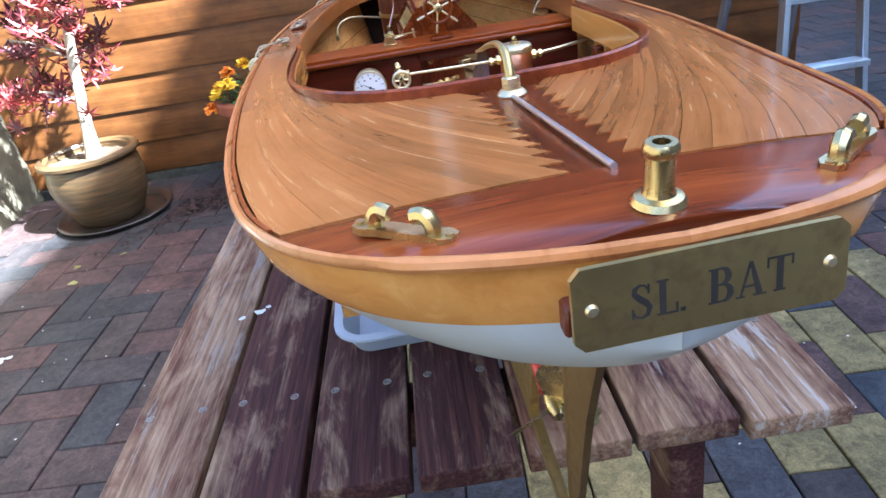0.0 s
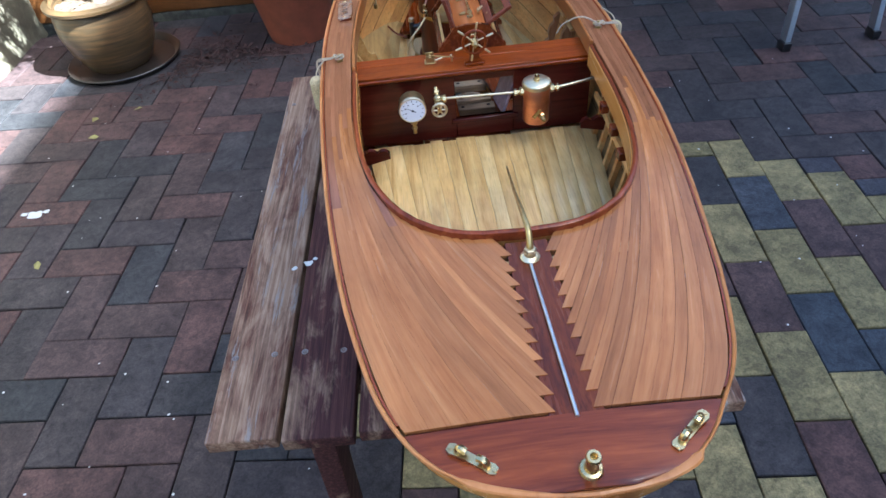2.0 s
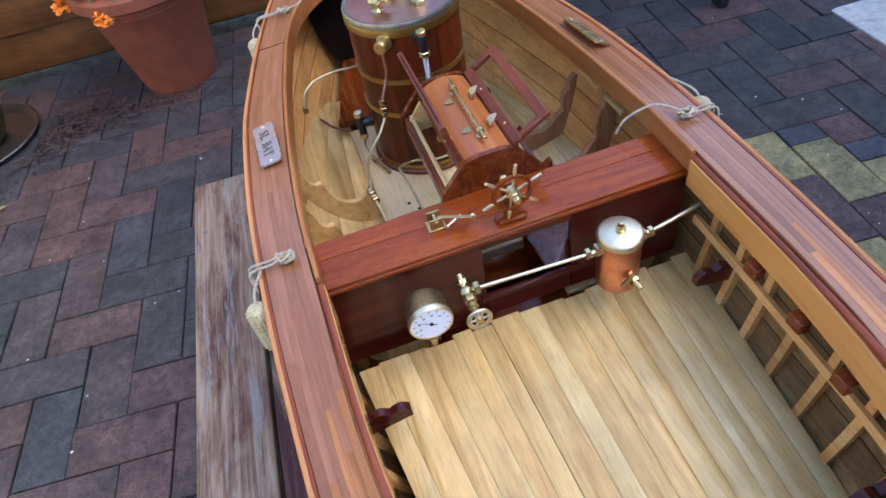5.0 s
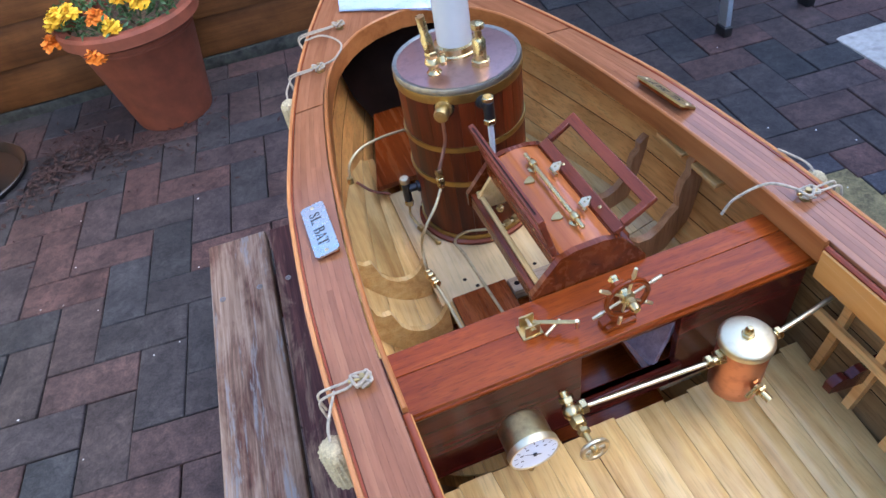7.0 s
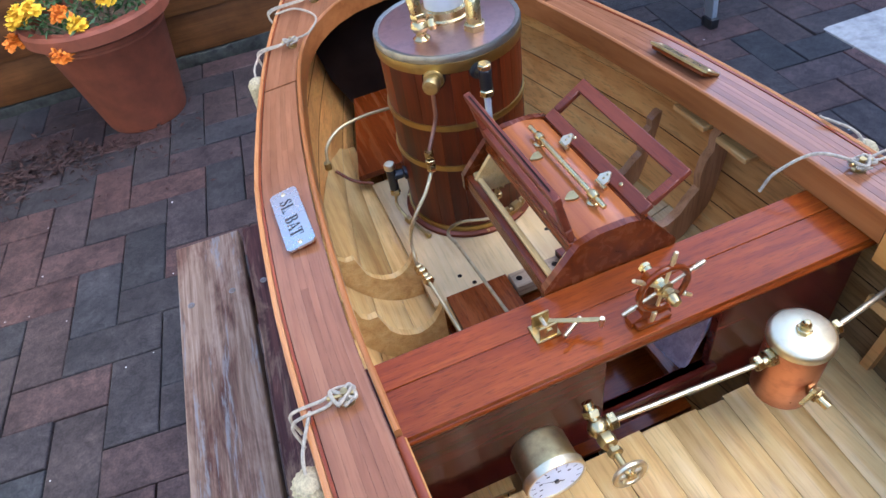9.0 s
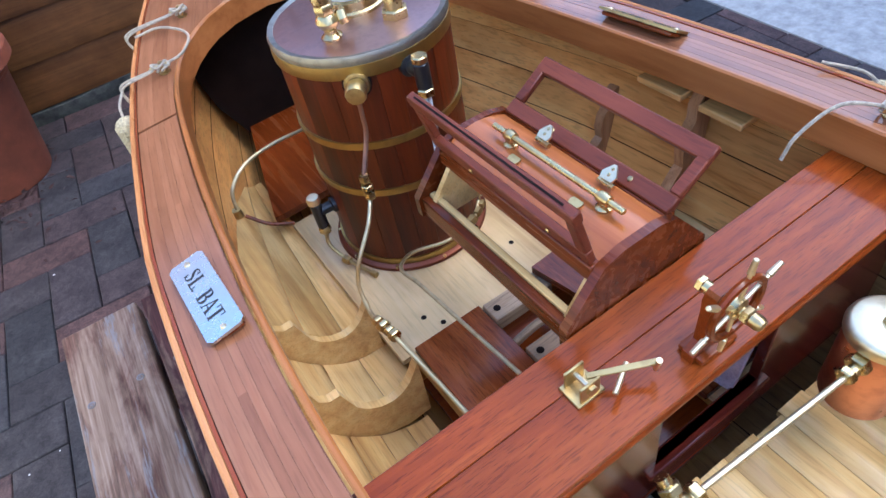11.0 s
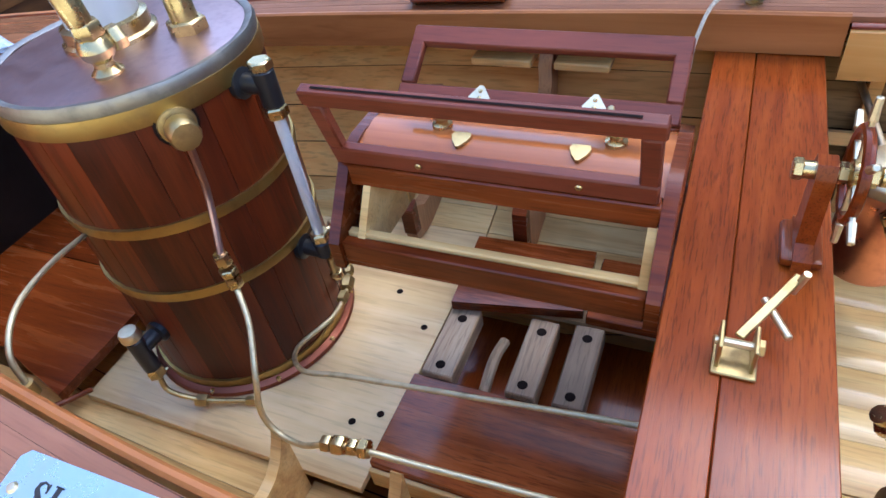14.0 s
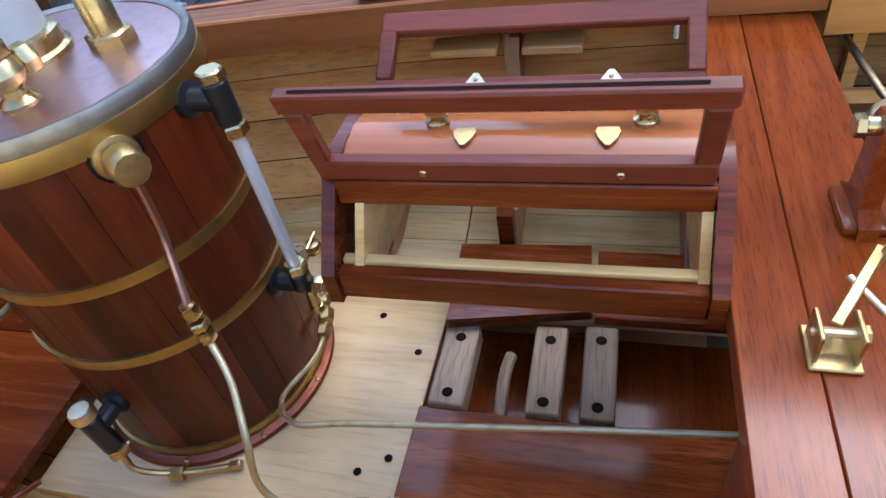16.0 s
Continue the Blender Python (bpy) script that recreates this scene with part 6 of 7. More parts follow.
    for aa, h, r in ((-60, 0.006, 0.0032), (-70, 0.008, 0.0040), (-80, 0.006, 0.0034), (-52, 0.005, 0.0030)):
        q = on_shell(radians(aa), 0.7768, BR + 0.006)
        t = Vector((-math.sin(radians(aa)), math.cos(radians(aa)), 0))
        hexnut(q, t, r, h, b)
    part("steam_union", b, M_BRASS_D, bo)
    # brass cock seen through the skylight
    a = radians(-38)
    p = on_shell(a, 0.792)
    d = Vector((math.cos(a), math.sin(a), 0))
    b = rod(p, p + d * 0.014, 0.003, 10)
    hexnut(p + d * 0.006, d, 0.0052, 0.005, b)
    lathe([(0, -0.004), (0.004, -0.003), (0.005, 0), (0.004, 0.003), (0, 0.004)], p + d * 0.013, (0, 0, 1), 12, b)
    rod(p + d * 0.013 + Vector((-0.006, 0, 0.004)), p + d * 0.013 + Vector((0.006, 0, 0.005)), 0.001, 8, b)
    part("steam_cock", b, M_BRASS, bo, "small brass cock with crossbar")


def engine_room():
    """Floors, bearers, bench frames and side knees round the boiler."""
    part("boiler_floor", box(-0.076, 0.066, 0.8275, 1.0, 0.7525, 0.757, 0.0004), M_PLY, BOAT, "pale plywood boiler floor")
    for u, v in ((0.0195, 0.837), (-0.038, 0.836), (-0.046, 0.848), (0.041, 0.862)):
        part("screw_hole", lathe([(0, 0.0003), (0.0014, 0.0002), (0.002, 0.0001)], (u, v, 0.757), seg=10), M_DARK, BOAT)
    part("floor_panel", box(-0.066, -0.0145, 0.680, 0.8265, 0.758, 0.7645, 0.0006), M_MAHOG_P, BOAT, "loose dark mahogany floor panel")
    part("floor_panel", prism([(0.0275, 0.8215, 0.7685), (0.0390, 0.7535, 0.7685), (0.0835, 0.7560, 0.7685), (0.0805, 0.8245, 0.7685)], (0, 0, 0.006)), M_MAHOG_P, BOAT, "loose dark mahogany floor panel")
    part("floor_panel", box(0.0405, 0.0860, 0.6900, 0.7525, 0.7625, 0.7685, 0.0006), M_MAHOG_P, BOAT, "loose dark mahogany floor panel")
    part("floor_panel_edge", box(-0.0685, -0.0662, 0.680, 0.8265, 0.748, 0.7610, 0.0004), M_KAURI, BOAT)
    for v0, v1, u0, u1 in ((0.806, 0.8225, -0.0142, 0.0315), (0.764, 0.779, -0.0142, 0.034), (0.741, 0.756, -0.0142, 0.036)):
        bm = box(u0, u1, v0, v1, 0.756, 0.7675, 0.0008)
        b = part("engine_bearer", bm, M_GREYWOOD, BOAT, "grey weathered engine bearer with bolt holes")
        for u in (u0 + 0.0060, u1 - 0.0085):
            part("bolt_hole", lathe([(0, 0.0004), (0.0018, 0.0003), (0.0026, 0.0001)], (u, (v0 + v1) / 2, 0.7676), seg=12), M_DARK, b)
    part("connecting_link", tube([(-0.02, 0.790, 0.758), (0.005, 0.791, 0.762), (0.02, 0.790, 0.760)], 0.003, 8), M_GREYWOOD, BOAT)
    part("engine_well", box(-0.070, 0.056, 0.680, 0.8230, 0.728, 0.732), M_MAHOG, BOAT, "dark red engine well")
    # bow floor panels
    for a, b in ((-0.086, -0.0005), (0.0005, 0.086)):
        rows = []
        for i in range(8):
            v = 1.0015 + 0.032 * i
            k = 1 - 0.092 * i
            rows.append([(a * k, v, 0.770), (b * k, v, 0.770)])
        part("bow_panel", slab(rows, 0.006), M_MAHOG_V, BOAT, "red-brown mahogany bow floor panel")
    # dark sheet set across the bow to stand for the shade under the foredeck
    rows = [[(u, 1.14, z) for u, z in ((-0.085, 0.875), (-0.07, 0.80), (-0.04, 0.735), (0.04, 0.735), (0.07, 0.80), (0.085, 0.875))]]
    part("bow_bulkhead", prism(rows[0], (0, 0.004, 0)), M_DARK, BOAT, "dark sheet added for the shade under the foredeck")
    # side floors of pale planks; to port they step down aft over two scalloped frames
    def bilge(u, low):
        k = max(0.0, abs(u) - 0.081)
        if low < 0:
            return 0.751 + 0.015 * (k / 0.059) ** 1.6
        return 0.751 + 0.033 * (k / 0.034) ** 1.4 if not low else 0.741 - 0.010 * (low - 1) + 0.037 * (k / 0.051) ** 2.2

    def boards(s_, v0, v1, ua, ub, n, low, timber=M_KAURI):
        for k in range(n):
            rows = []
            for i in range(8):
                v = v0 + (v1 - v0) * i / 7
                o = min(ub, half_w(v) - 0.030)
                a, b = ua + (o - ua) * k / n, ua + (o - ua) * (k + 1) / n - 0.0004
                rows.append([(s_ * (a + (b - a) * q / 4), v, bilge(a + (b - a) * q / 4, low)) for q in range(5)])
            part("side_plank", slab(rows, 0.003), M_KAURI if k > 1 else timber, BOAT, "pale side floor plank")
    boards(-1, 0.8645, 1.08, 0.0735, 0.142, 3, 0)
    boards(-1, 0.8065, 0.8585, 0.0735, 0.146, 3, 1)
    boards(-1, 0.6800, 0.8005, 0.0800, 0.148, 4, 2)
    boards(1, 0.83, 1.08, 0.0670, 0.1415, 4, -1, M_PLY)
    boards(1, 0.680, 0.829, 0.0510, 0.1415, 5, -1, M_PLY)
    for v, drop in ((0.8590, 0.0), (0.8010, 0.004)):
        poly = [(-0.147, 0.846), (-0.137, 0.838), (-0.130, 0.825), (-0.127, 0.811), (-0.122, 0.806), (-0.1155, 0.806), (-0.114, 0.800)]
        poly += [(-0.110, 0.786), (-0.105, 0.779), (-0.098, 0.7735), (-0.090, 0.771), (-0.083, 0.7725), (-0.077, 0.777), (-0.072, 0.784), (-0.069, 0.790), (-0.0680, 0.789)]
        poly += [(-0.0690, 0.739), (-0.085, 0.738), (-0.11, 0.745), (-0.135, 0.775), (-0.15, 0.815)]
        part("bench_frame", prism([(u - 0.0070, v, z - drop) for u, z in poly], (0, 0.0055, 0)), M_KAURI, BOAT, "scalloped pale timber bench frame")
    # scalloped knees to starboard, two short shelves and the post between them
    for v, k in ((0.7965, 1.0), (0.8690, 0.72)):
        poly = [(0.160, 0.862), (0.149, 0.860), (0.143, 0.852), (0.1435, 0.842), (0.138, 0.834), (0.1355, 0.820), (0.137, 0.808), (0.129, 0.799), (0.123, 0.789), (0.113, 0.782), (0.101, 0.782), (0.093, 0.789), (0.087, 0.793), (0.084, 0.786), (0.085, 0.757), (0.120, 0.750), (0.15, 0.79)]
        part("knee", prism([(u, v, 0.756 + (z - 0.756) * k) for u, z in poly], (0, 0.0075, 0)), M_KNEE, BOAT, "brown scalloped side knee")
        part("knee_tip", prism([(u, v - 0.0004, 0.756 + (z - 0.756) * k) for u, z in ((0.0835, 0.766), (0.0905, 0.766), (0.0905, 0.7985), (0.0835, 0.7925))], (0, 0.0083, 0)), M_MAHOG_V, BOAT, "red-brown end of the knee")
    for v0, v1 in ((0.764, 0.7945), (0.8075, 0.8430)):
        part("shelf", box(0.1400, 0.166, v0, v1, 0.8520, 0.8565, 0.0007), M_KAURI_H, BOAT, "short pale shelf under the side deck")
    part("shelf_post", box(0.1480, 0.1530, 0.7960, 0.8020, 0.8480, 0.8740, 0.0006), M_FRAME, BOAT, "small brown post between the shelves")
    for u, v in ((-0.128, 0.728), (0.122, 0.728)):
        part("chock", box(u - 0.012, u + 0.012, v - 0.008, v + 0.008, 0.792, 0.800, 0.001), M_KAURI, BOAT)


def cleat(u, v, turn, label="cast brass fairlead cleat"):
    z = deck_z(u, v) + 0.0016
    m = pose(u, v, z, 0, 0, turn)
    b = bmesh.new()
    poly = [(k * 0.92, q * 0.95) for k, q in [(-0.0165, -0.0022), (-0.0135, -0.0036), (-0.008, -0.0028), (0.008, -0.0028), (0.0135, -0.0036), (0.0165, -0.0022), (0.0165, 0.0022), (0.0135, 0.0036), (0.008, 0.0028), (-0.008, 0.0028), (-0.0135, 0.0036), (-0.0165, 0.0022)]]
    prism([m @ Vector((x, y, 0)) for x, y in poly], (0, 0, 0.0022), b)
    for s in (-1, 1):
        tube([m @ Vector(p) for p in ((s * 0.0090, 0, 0.001), (s * 0.0088, 0, 0.0042), (s * 0.0068, 0, 0.0066), (s * 0.0036, 0, 0.0060))], 0.0023, 8, b, n=5)
        rod(m @ Vector((s * 0.0138, 0, 0.0018)), m @ Vector((s * 0.0138, 0, 0.0028)), 0.0014, 8, b)
    return part("fairlead", b, M_BRASS, BOAT, label)


def deck_fittings():
    cleat(-0.0625, 0.1485, -36)
    cleat(0.0572, 0.1500, 38.6)
    # flagstaff socket
    u, v = -0.002, 0.1335
    z = deck_z(u, v) + 0.0016
    b = lathe([(0, 0), (0.0062, 0), (0.0066, 0.0010), (0.0058, 0.0026), (0.0040, 0.0032), (0.0036, 0.0044), (0.0034, 0.0128), (0.0041, 0.0136), (0.0042, 0.0152), (0.0036, 0.0162), (0.0021, 0.0162), (0.0019, 0.010), (0, 0.010)], (u, v, z), (0.0, -0.06, 1), 28)
    part("flagstaff_socket", b, M_BRASS, BOAT, "turned brass flagstaff socket")
    # tiller rod let into the king plank, and its swan-neck
    part("deck_rod", rod((-0.0005, 0.167, deck_z(0, 0.167) + 0.0024), (-0.0010, 0.302, deck_z(0, 0.302) + 0.0024), 0.0012, 10), M_STEEL, BOAT, "bright steel rod along the king plank")
    u, v = 0.0, 0.3105
    z = deck_z(u, v) + 0.0012
    b = lathe([(0, 0), (0.0072, 0), (0.0075, 0.001), (0.0060, 0.0028), (0.0046, 0.0034), (0.0046, 0.0058), (0, 0.006)], (u, v, z), seg=20)
    hexnut((u, v, z + 0.0075), (0, 0, 1), 0.0046, 0.004, b)
    t = part("pipe_flange", b, M_BRASS_P, BOAT, "pale brass deck flange")
    P = curve_points([(u, v, z + 0.006), (u, v + 0.002, z + 0.012), (u, v + 0.010, z + 0.0195), (u - 0.001, v + 0.026, z + 0.0205), (u - 0.001, v + 0.055, z + 0.0145), (u, v + 0.085, z + 0.007), (u + 0.001, v + 0.112, z + 0.001)], 6)
    rows = []
    for k, p in enumerate(P):
        f = k / (len(P) - 1)
        d = (P[min(k + 1, len(P) - 1)] - P[max(k - 1, 0)]).normalized()
        r = 0.0029 * (1 - f) + 0.0009 * f
        n1 = Vector((1, 0, 0))
        n2 = d.cross(n1)
        rows.append([p + n1 * r * math.cos(a) + n2 * r * math.sin(a) for a in (math.pi * q / 5 for q in range(10))])
    part("swan_neck", skin(rows, None, True), M_BRASS_D, t, "tapering swan-necked brass pipe")
    # name plates
    def plate(m, w, h, material, label, size):
        b = bmesh.new()
        c, t_ = 0.0022, 0.0016
        poly = [(-w + c, -h), (w - c, -h), (w, -h + c), (w, h - c), (w - c, h), (-w + c, h), (-w, h - c), (-w, -h + c)]
        prism([m @ Vector((x, y, 0)) for x, y in poly], m.to_3x3() @ Vector((0, 0, t_)), b)
        pl = part("name_plate", b, material, BOAT, label)
        r, up, nn = (m.to_3x3() @ Vector(a) for a in ((1, 0, 0), (0, 1, 0), (0, 0, 1)))
        lettering("SL. BAT", size, m @ Vector((0, -0.0002, t_)), r, up, 0.00012, M_INK, pl)
        for s in (-1, 1):
            part("screw", lathe([(0, 0.0010), (0.0011, 0.0008), (0.0016, 0.0)], m @ Vector((s * (w - 0.0042), 0, t_)), nn, 12), M_BRASS_P, pl)
        return pl
    part("plate_block", box(-0.031, 0.031, 0.1145, 0.1200, 0.8995, 0.9080, 0.0008), M_FRAME, BOAT, "cedar block behind the name plate")
    m = pose(0.0004, 0.1126, 0.9092, 84, 0, 2.0)
    plate(m, 0.031, 0.0098, M_BRASS_D, "dull brass name plate with black letters SL. BAT", 0.0084)
    m = pose(-0.1520, 0.8290, deck_z(-0.1535, 0.826) + 0.0052, 0, -9, 0) @ pose(0, 0, 0, 0, 0, -89)
    plate(m, 0.0288, 0.0094, M_NICKEL, "bright polished metal name plate with black letters SL. BAT", 0.0084)
    part("plate_block", box(-0.0080, 0.0082, -0.0265, 0.0265, -0.0040, -0.0004, 0.0006, m=pose(-0.1520, 0.8290, deck_z(-0.1535, 0.826) + 0.0052, 0, -9, 0)), M_MAHOG, BOAT)
    m = pose(0.1500, 0.8510, deck_z(0.15, 0.855) + 0.0052, 0, 30, 6) @ pose(0, 0, 0, 0, 0, 90)
    plate(m, 0.0288, 0.0094, M_BRASS_D, "olive brass name plate with black letters SL. BAT", 0.0084)
    part("plate_block", box(-0.0070, 0.0060, -0.026, 0.026, -0.0030, -0.0004, 0.0006, m=pose(0.1500, 0.8510, deck_z(0.15, 0.855) + 0.0052, 0, 30, 6)), M_MAHOG, BOAT)

    # lashings: rope turned round a small brass post
    def lashing(u, v, s):
        z = deck_z(u, v) + 0.0016
        b = rod((u - s * 0.001, v, z), (u - s * 0.001, v, z + 0.0085), 0.0018, 10)
        rod((u - 0.0075, v + 0.001, z + 0.0055), (u + 0.0065, v - 0.001, z + 0.0055), 0.0012, 8, b)
        lathe([(0, 0), (0.004, 0), (0.004, 0.001), (0, 0.0012)], (u - s * 0.001, v, z), seg=12, bm=b)
        bp = part("belaying_post", b, M_BRASS_D, BOAT, "small brass belaying post with cord")
        w = half_w(v) + 0.006
        for k, (dv, dz) in enumerate(((0.003, 0.0), (-0.0022, 0.0012))):
            pts = [(s * (w - 0.002), v + dv * 1.5 - 0.004, z - 0.012), (s * (w - 0.0015), v + dv, z + 0.002), (s * (abs(u) + 0.009), v + dv, z + 0.0036 + dz), (u + s * 0.003, v + dv + 0.003, z + 0.004 + dz), (u - s * 0.006, v + dv, z + 0.004 + dz), (u + s * 0.001, v - 0.005 + dv * 0.3, z + 0.0034 + dz)]
            part("cord", tube(pts, 0.00085, 7), M_ROPE, bp, "twisted natural cord")
        part("cord_knot", tube([(u - 0.004, v - 0.004, z + 0.004), (u + 0.004, v + 0.004, z + 0.0062), (u + 0.005, v - 0.004, z + 0.0055), (u - 0.005, v + 0.004, z + 0.0066), (u - 0.003, v - 0.005, z + 0.007), (u + 0.005, v + 0.001, z + 0.0074)], 0.0010, 7), M_ROPE, bp)
        return z
    lashing(-0.156, 0.688, -1)
    lashing(0.158, 0.700, 1)
    z = lashing(-0.104, 1.058, -1)
    lashing(-0.066, 1.128, -1)
    part("cord", tube([(-0.104, 1.058, z + 0.005), (-0.085, 1.066, z + 0.0045), (-0.073, 1.090, z + 0.006), (-0.086, 1.118, z + 0.0065), (-0.106, 1.120, z + 0.006)], 0.0010, 8), M_ROPE, BOAT, "looped natural cord")
    zz = deck_z(0.15, 0.70)
    part("cord", tube([(0.158, 0.700, zz + 0.006), (0.140, 0.716, zz + 0.0095), (0.120, 0.722, zz + 0.000), (0.112, 0.723, BHZ + 0.003)], 0.0010, 8), M_ROPE, BOAT, "cord end over the casing")

    # woven fenders hanging outside
    for s, v in ((-1, 0.660), (1, 0.72), (-1, 1.03)):
        w = half_w(v) + 0.0062
        zf, rows = deck_z(0.17, v) - 0.046, []
        for k in range(41):
            h = k / 40
            r = 0.0078 * min(1.0, (4 * h * (1 - h) * 2.2) ** 0.5) + 0.0002
            ring = []
            for q in range(32):
                a = 6.28318 * q / 32
                rr = r * (1 + 0.13 * math.sin(8 * a + h * 44) * math.sin(8 * a - h * 44))
                ring.append((s * w + rr * math.cos(a), v + rr * math.sin(a), zf + 0.046 * h))
            rows.append(ring)
        bm = skin(rows, None, True)
        f = part("fender", bm, M_CREAM, BOAT, "cream woven cord fender")
        part("lanyard", tube([(s * w, v, deck_z(0.17, v) - 0.002), (s * (w - 0.002), v + 0.010, deck_z(0.17, v) + 0.003), (s * (w - 0.010), v + 0.028, deck_z(0.17, v) + 0.005)], 0.0009, 7), M_ROPE, f)


def stern_gear():
    """Rudder, skeg and propeller under the counter."""
    b = prism([(0, v, z) for v, z in ((0.190, 0.848), (0.232, 0.830), (0.237, 0.76), (0.2385, 0.700), (0.236, 0.667), (0.231, 0.680), (0.212, 0.775))], (0.004, 0, 0))
    bmesh.ops.translate(b, verts=b.verts, vec=(-0.002, 0, 0))
    bmesh.ops.transform(b, matrix=pose(0, 0.235, 0, 0, 0, 8) @ pose(0, -0.235, 0), verts=b.verts)
    part("rudder", b, M_BRONZE, BOAT, "tapered brass rudder blade")
    part("rudder_post", rod((0, 0.238, 0.662), (0, 0.232, 0.83), 0.003, 12), M_BRONZE, BOAT)
    b = prism([(-0.003, v, z) for v, z in ((0.262, 0.80), (0.30, 0.775), (0.34, 0.74), (0.44, 0.70), (0.44, 0.666), (0.236, 0.660), (0.236, 0.668), (0.33, 0.676), (0.315, 0.715), (0.285, 0.76))], (0.006, 0, 0))
    part("skeg", b, M_BRASS_D, BOAT, "brass skeg under the propeller")
    pr = part("propeller", lathe([(0, -0.010), (0.003, -0.009), (0.005, -0.002), (0.005, 0.006), (0.0035, 0.012), (0, 0.012)], (0, 0.268, 0.735), (0, 1, 0.05), 16), M_BRASS, BOAT, "three-bladed brass propeller")
    for k in range(3):
        a = 2.0944 * k + 1.59
        rad, tan = Vector((math.cos(a), 0, math.sin(a))), Vector((-math.sin(a), 0, math.cos(a)))
        rows = []
        for i in range(7):
            f = i / 6
            r = 0.004 + 0.026 * f
            w = 0.011 * math.sin(math.pi * min(0.96, 0.18 + 0.75 * f)) ** 0.8
            tw = radians(58 - 24 * f)
            dd = tan * math.cos(tw) + Vector((0, 1, 0)) * math.sin(tw)
            c = Vector((0, 0.268, 0.735)) + rad * r
            rows.append([c - dd * w, c + Vector((0, 0.0008, 0)), c + dd * w])
        part("blade", slab(rows, 0.0008), M_BRASS, pr)
    part("shaft_boss", rod((0, 0.281, 0.736), (0, 0.322, 0.748), 0.0055, 12), M_RED, BOAT, "red painted shaft boss")


def cradle():
    """The grey plastic tray that the hull is stood in."""
    cr = thing("boat_stand", (0.0, 0.72, TZ), "shallow grey plastic tray used as the boat's stand on the table", "stand", turn=pose(0.0712, 0, 0, 0, 0, 2.27))
    x0, x1, y0, y1 = -0.150, 0.105, 0.512, 0.98
    rows = []
    r = 0.03
    for inset, z in ((0.012, TZ), (0.0, TZ + 0.022), (-0.006, TZ + 0.024), (-0.006, TZ + 0.027), (0.003, TZ + 0.027), (0.016, TZ + 0.004)):
        ring = []
        for cx, cy, a0 in ((x1 - r, y1 - r, 0), (x0 + r, y1 - r, 90), (x0 + r, y0 + r, 180), (x1 - r, y0 + r, 270)):
            for k in range(6):
                a = radians(a0 + 18 * k)
                ring.append((cx + (r - inset) * math.cos(a), cy + (r - inset) * math.sin(a), z))
        rows.append(ring)
    bm = skin(rows, None, True)
    bm.verts.ensure_lookup_table()
    bm.faces.new([bm.verts[-24 + i] for i in range(24)])
    bm.faces.new([bm.verts[i] for i in range(24)][::-1])
    part("tray", bm, M_GREYP, cr)
    for v in (0.64, 0.88):
        b = bmesh.new()
        poly = []
        for k in range(17):
            u = -0.09 + 0.18 * k / 16
            f = abs(u) / 0.175
            poly.append((u, v, max(keel_z(v) - 0.013, keel_z(v) - 0.014 + 0.17 * f ** 3.2)))
        poly += [(0.09, v, TZ + 0.004), (-0.09, v, TZ + 0.004)]
        part("chock", prism(poly, (0, 0.02, 0), b), M_GREYP, cr)


def plastic_bag():
    """A crumpled clear bag lying on the foredeck."""
    rng = random.Random(6)
    bm = bmesh.new()
    n = 22
    top, bot = [], []
    for i in range(n + 1):
        ra, rb = [], []
        for j in range(n + 1):
            a, b = i / n - 0.5, j / n - 0.5
            u, v = 0.011 + a * 0.110 + b * 0.028, 1.173 - a * 0.070 + b * 0.096
            edge = (1 - (2 * a) ** 4) * (1 - (2 * b) ** 4)
            p = Vector((u * 40, v * 40, 0))
            h = 0.002 + 0.010 * edge * (0.55 + 0.9 * noise.noise(p) + 0.4 * noise.noise(p * 2.7))
            base = deck_z(u, v) + 0.0035
            m = pose(0, 0, 0, 0, 0, -12)
            ra.append((u + 0.004 * noise.noise(p * 0.6), v + 0.004 * noise.noise(p * 0.6 + Vector((9, 0, 0))), base + max(0.0012, h)))
            rb.append((u, v, base))
        top.append(ra)
        bot.append(rb)
    skin(top, bm)
    skin(bot, bm)
    ob = part("plastic_bag", bm, M_BAG, None)
    ob.matrix_basis = BOAT_AT
    tagged(ob, "crumpled clear plastic bag lying on the boat's foredeck", "plastic bag")


hull()
deck()
coamings()
inner_planking()
sole()
bulkhead()
pressure_gauge()
oil_separator()
steering_wheel()
regulator()
S = skylight()
lid_frame((-0.0165, 0.8965), (-0.0262, 0.9310), 0.7195, 0.8325, S, True)
lid_frame((0.0255, 0.8955), (0.0548, 0.9145), 0.7190, 0.8290, S)
boiler()
engine_room()
deck_fittings()
stern_gear()
cradle()
plastic_bag()

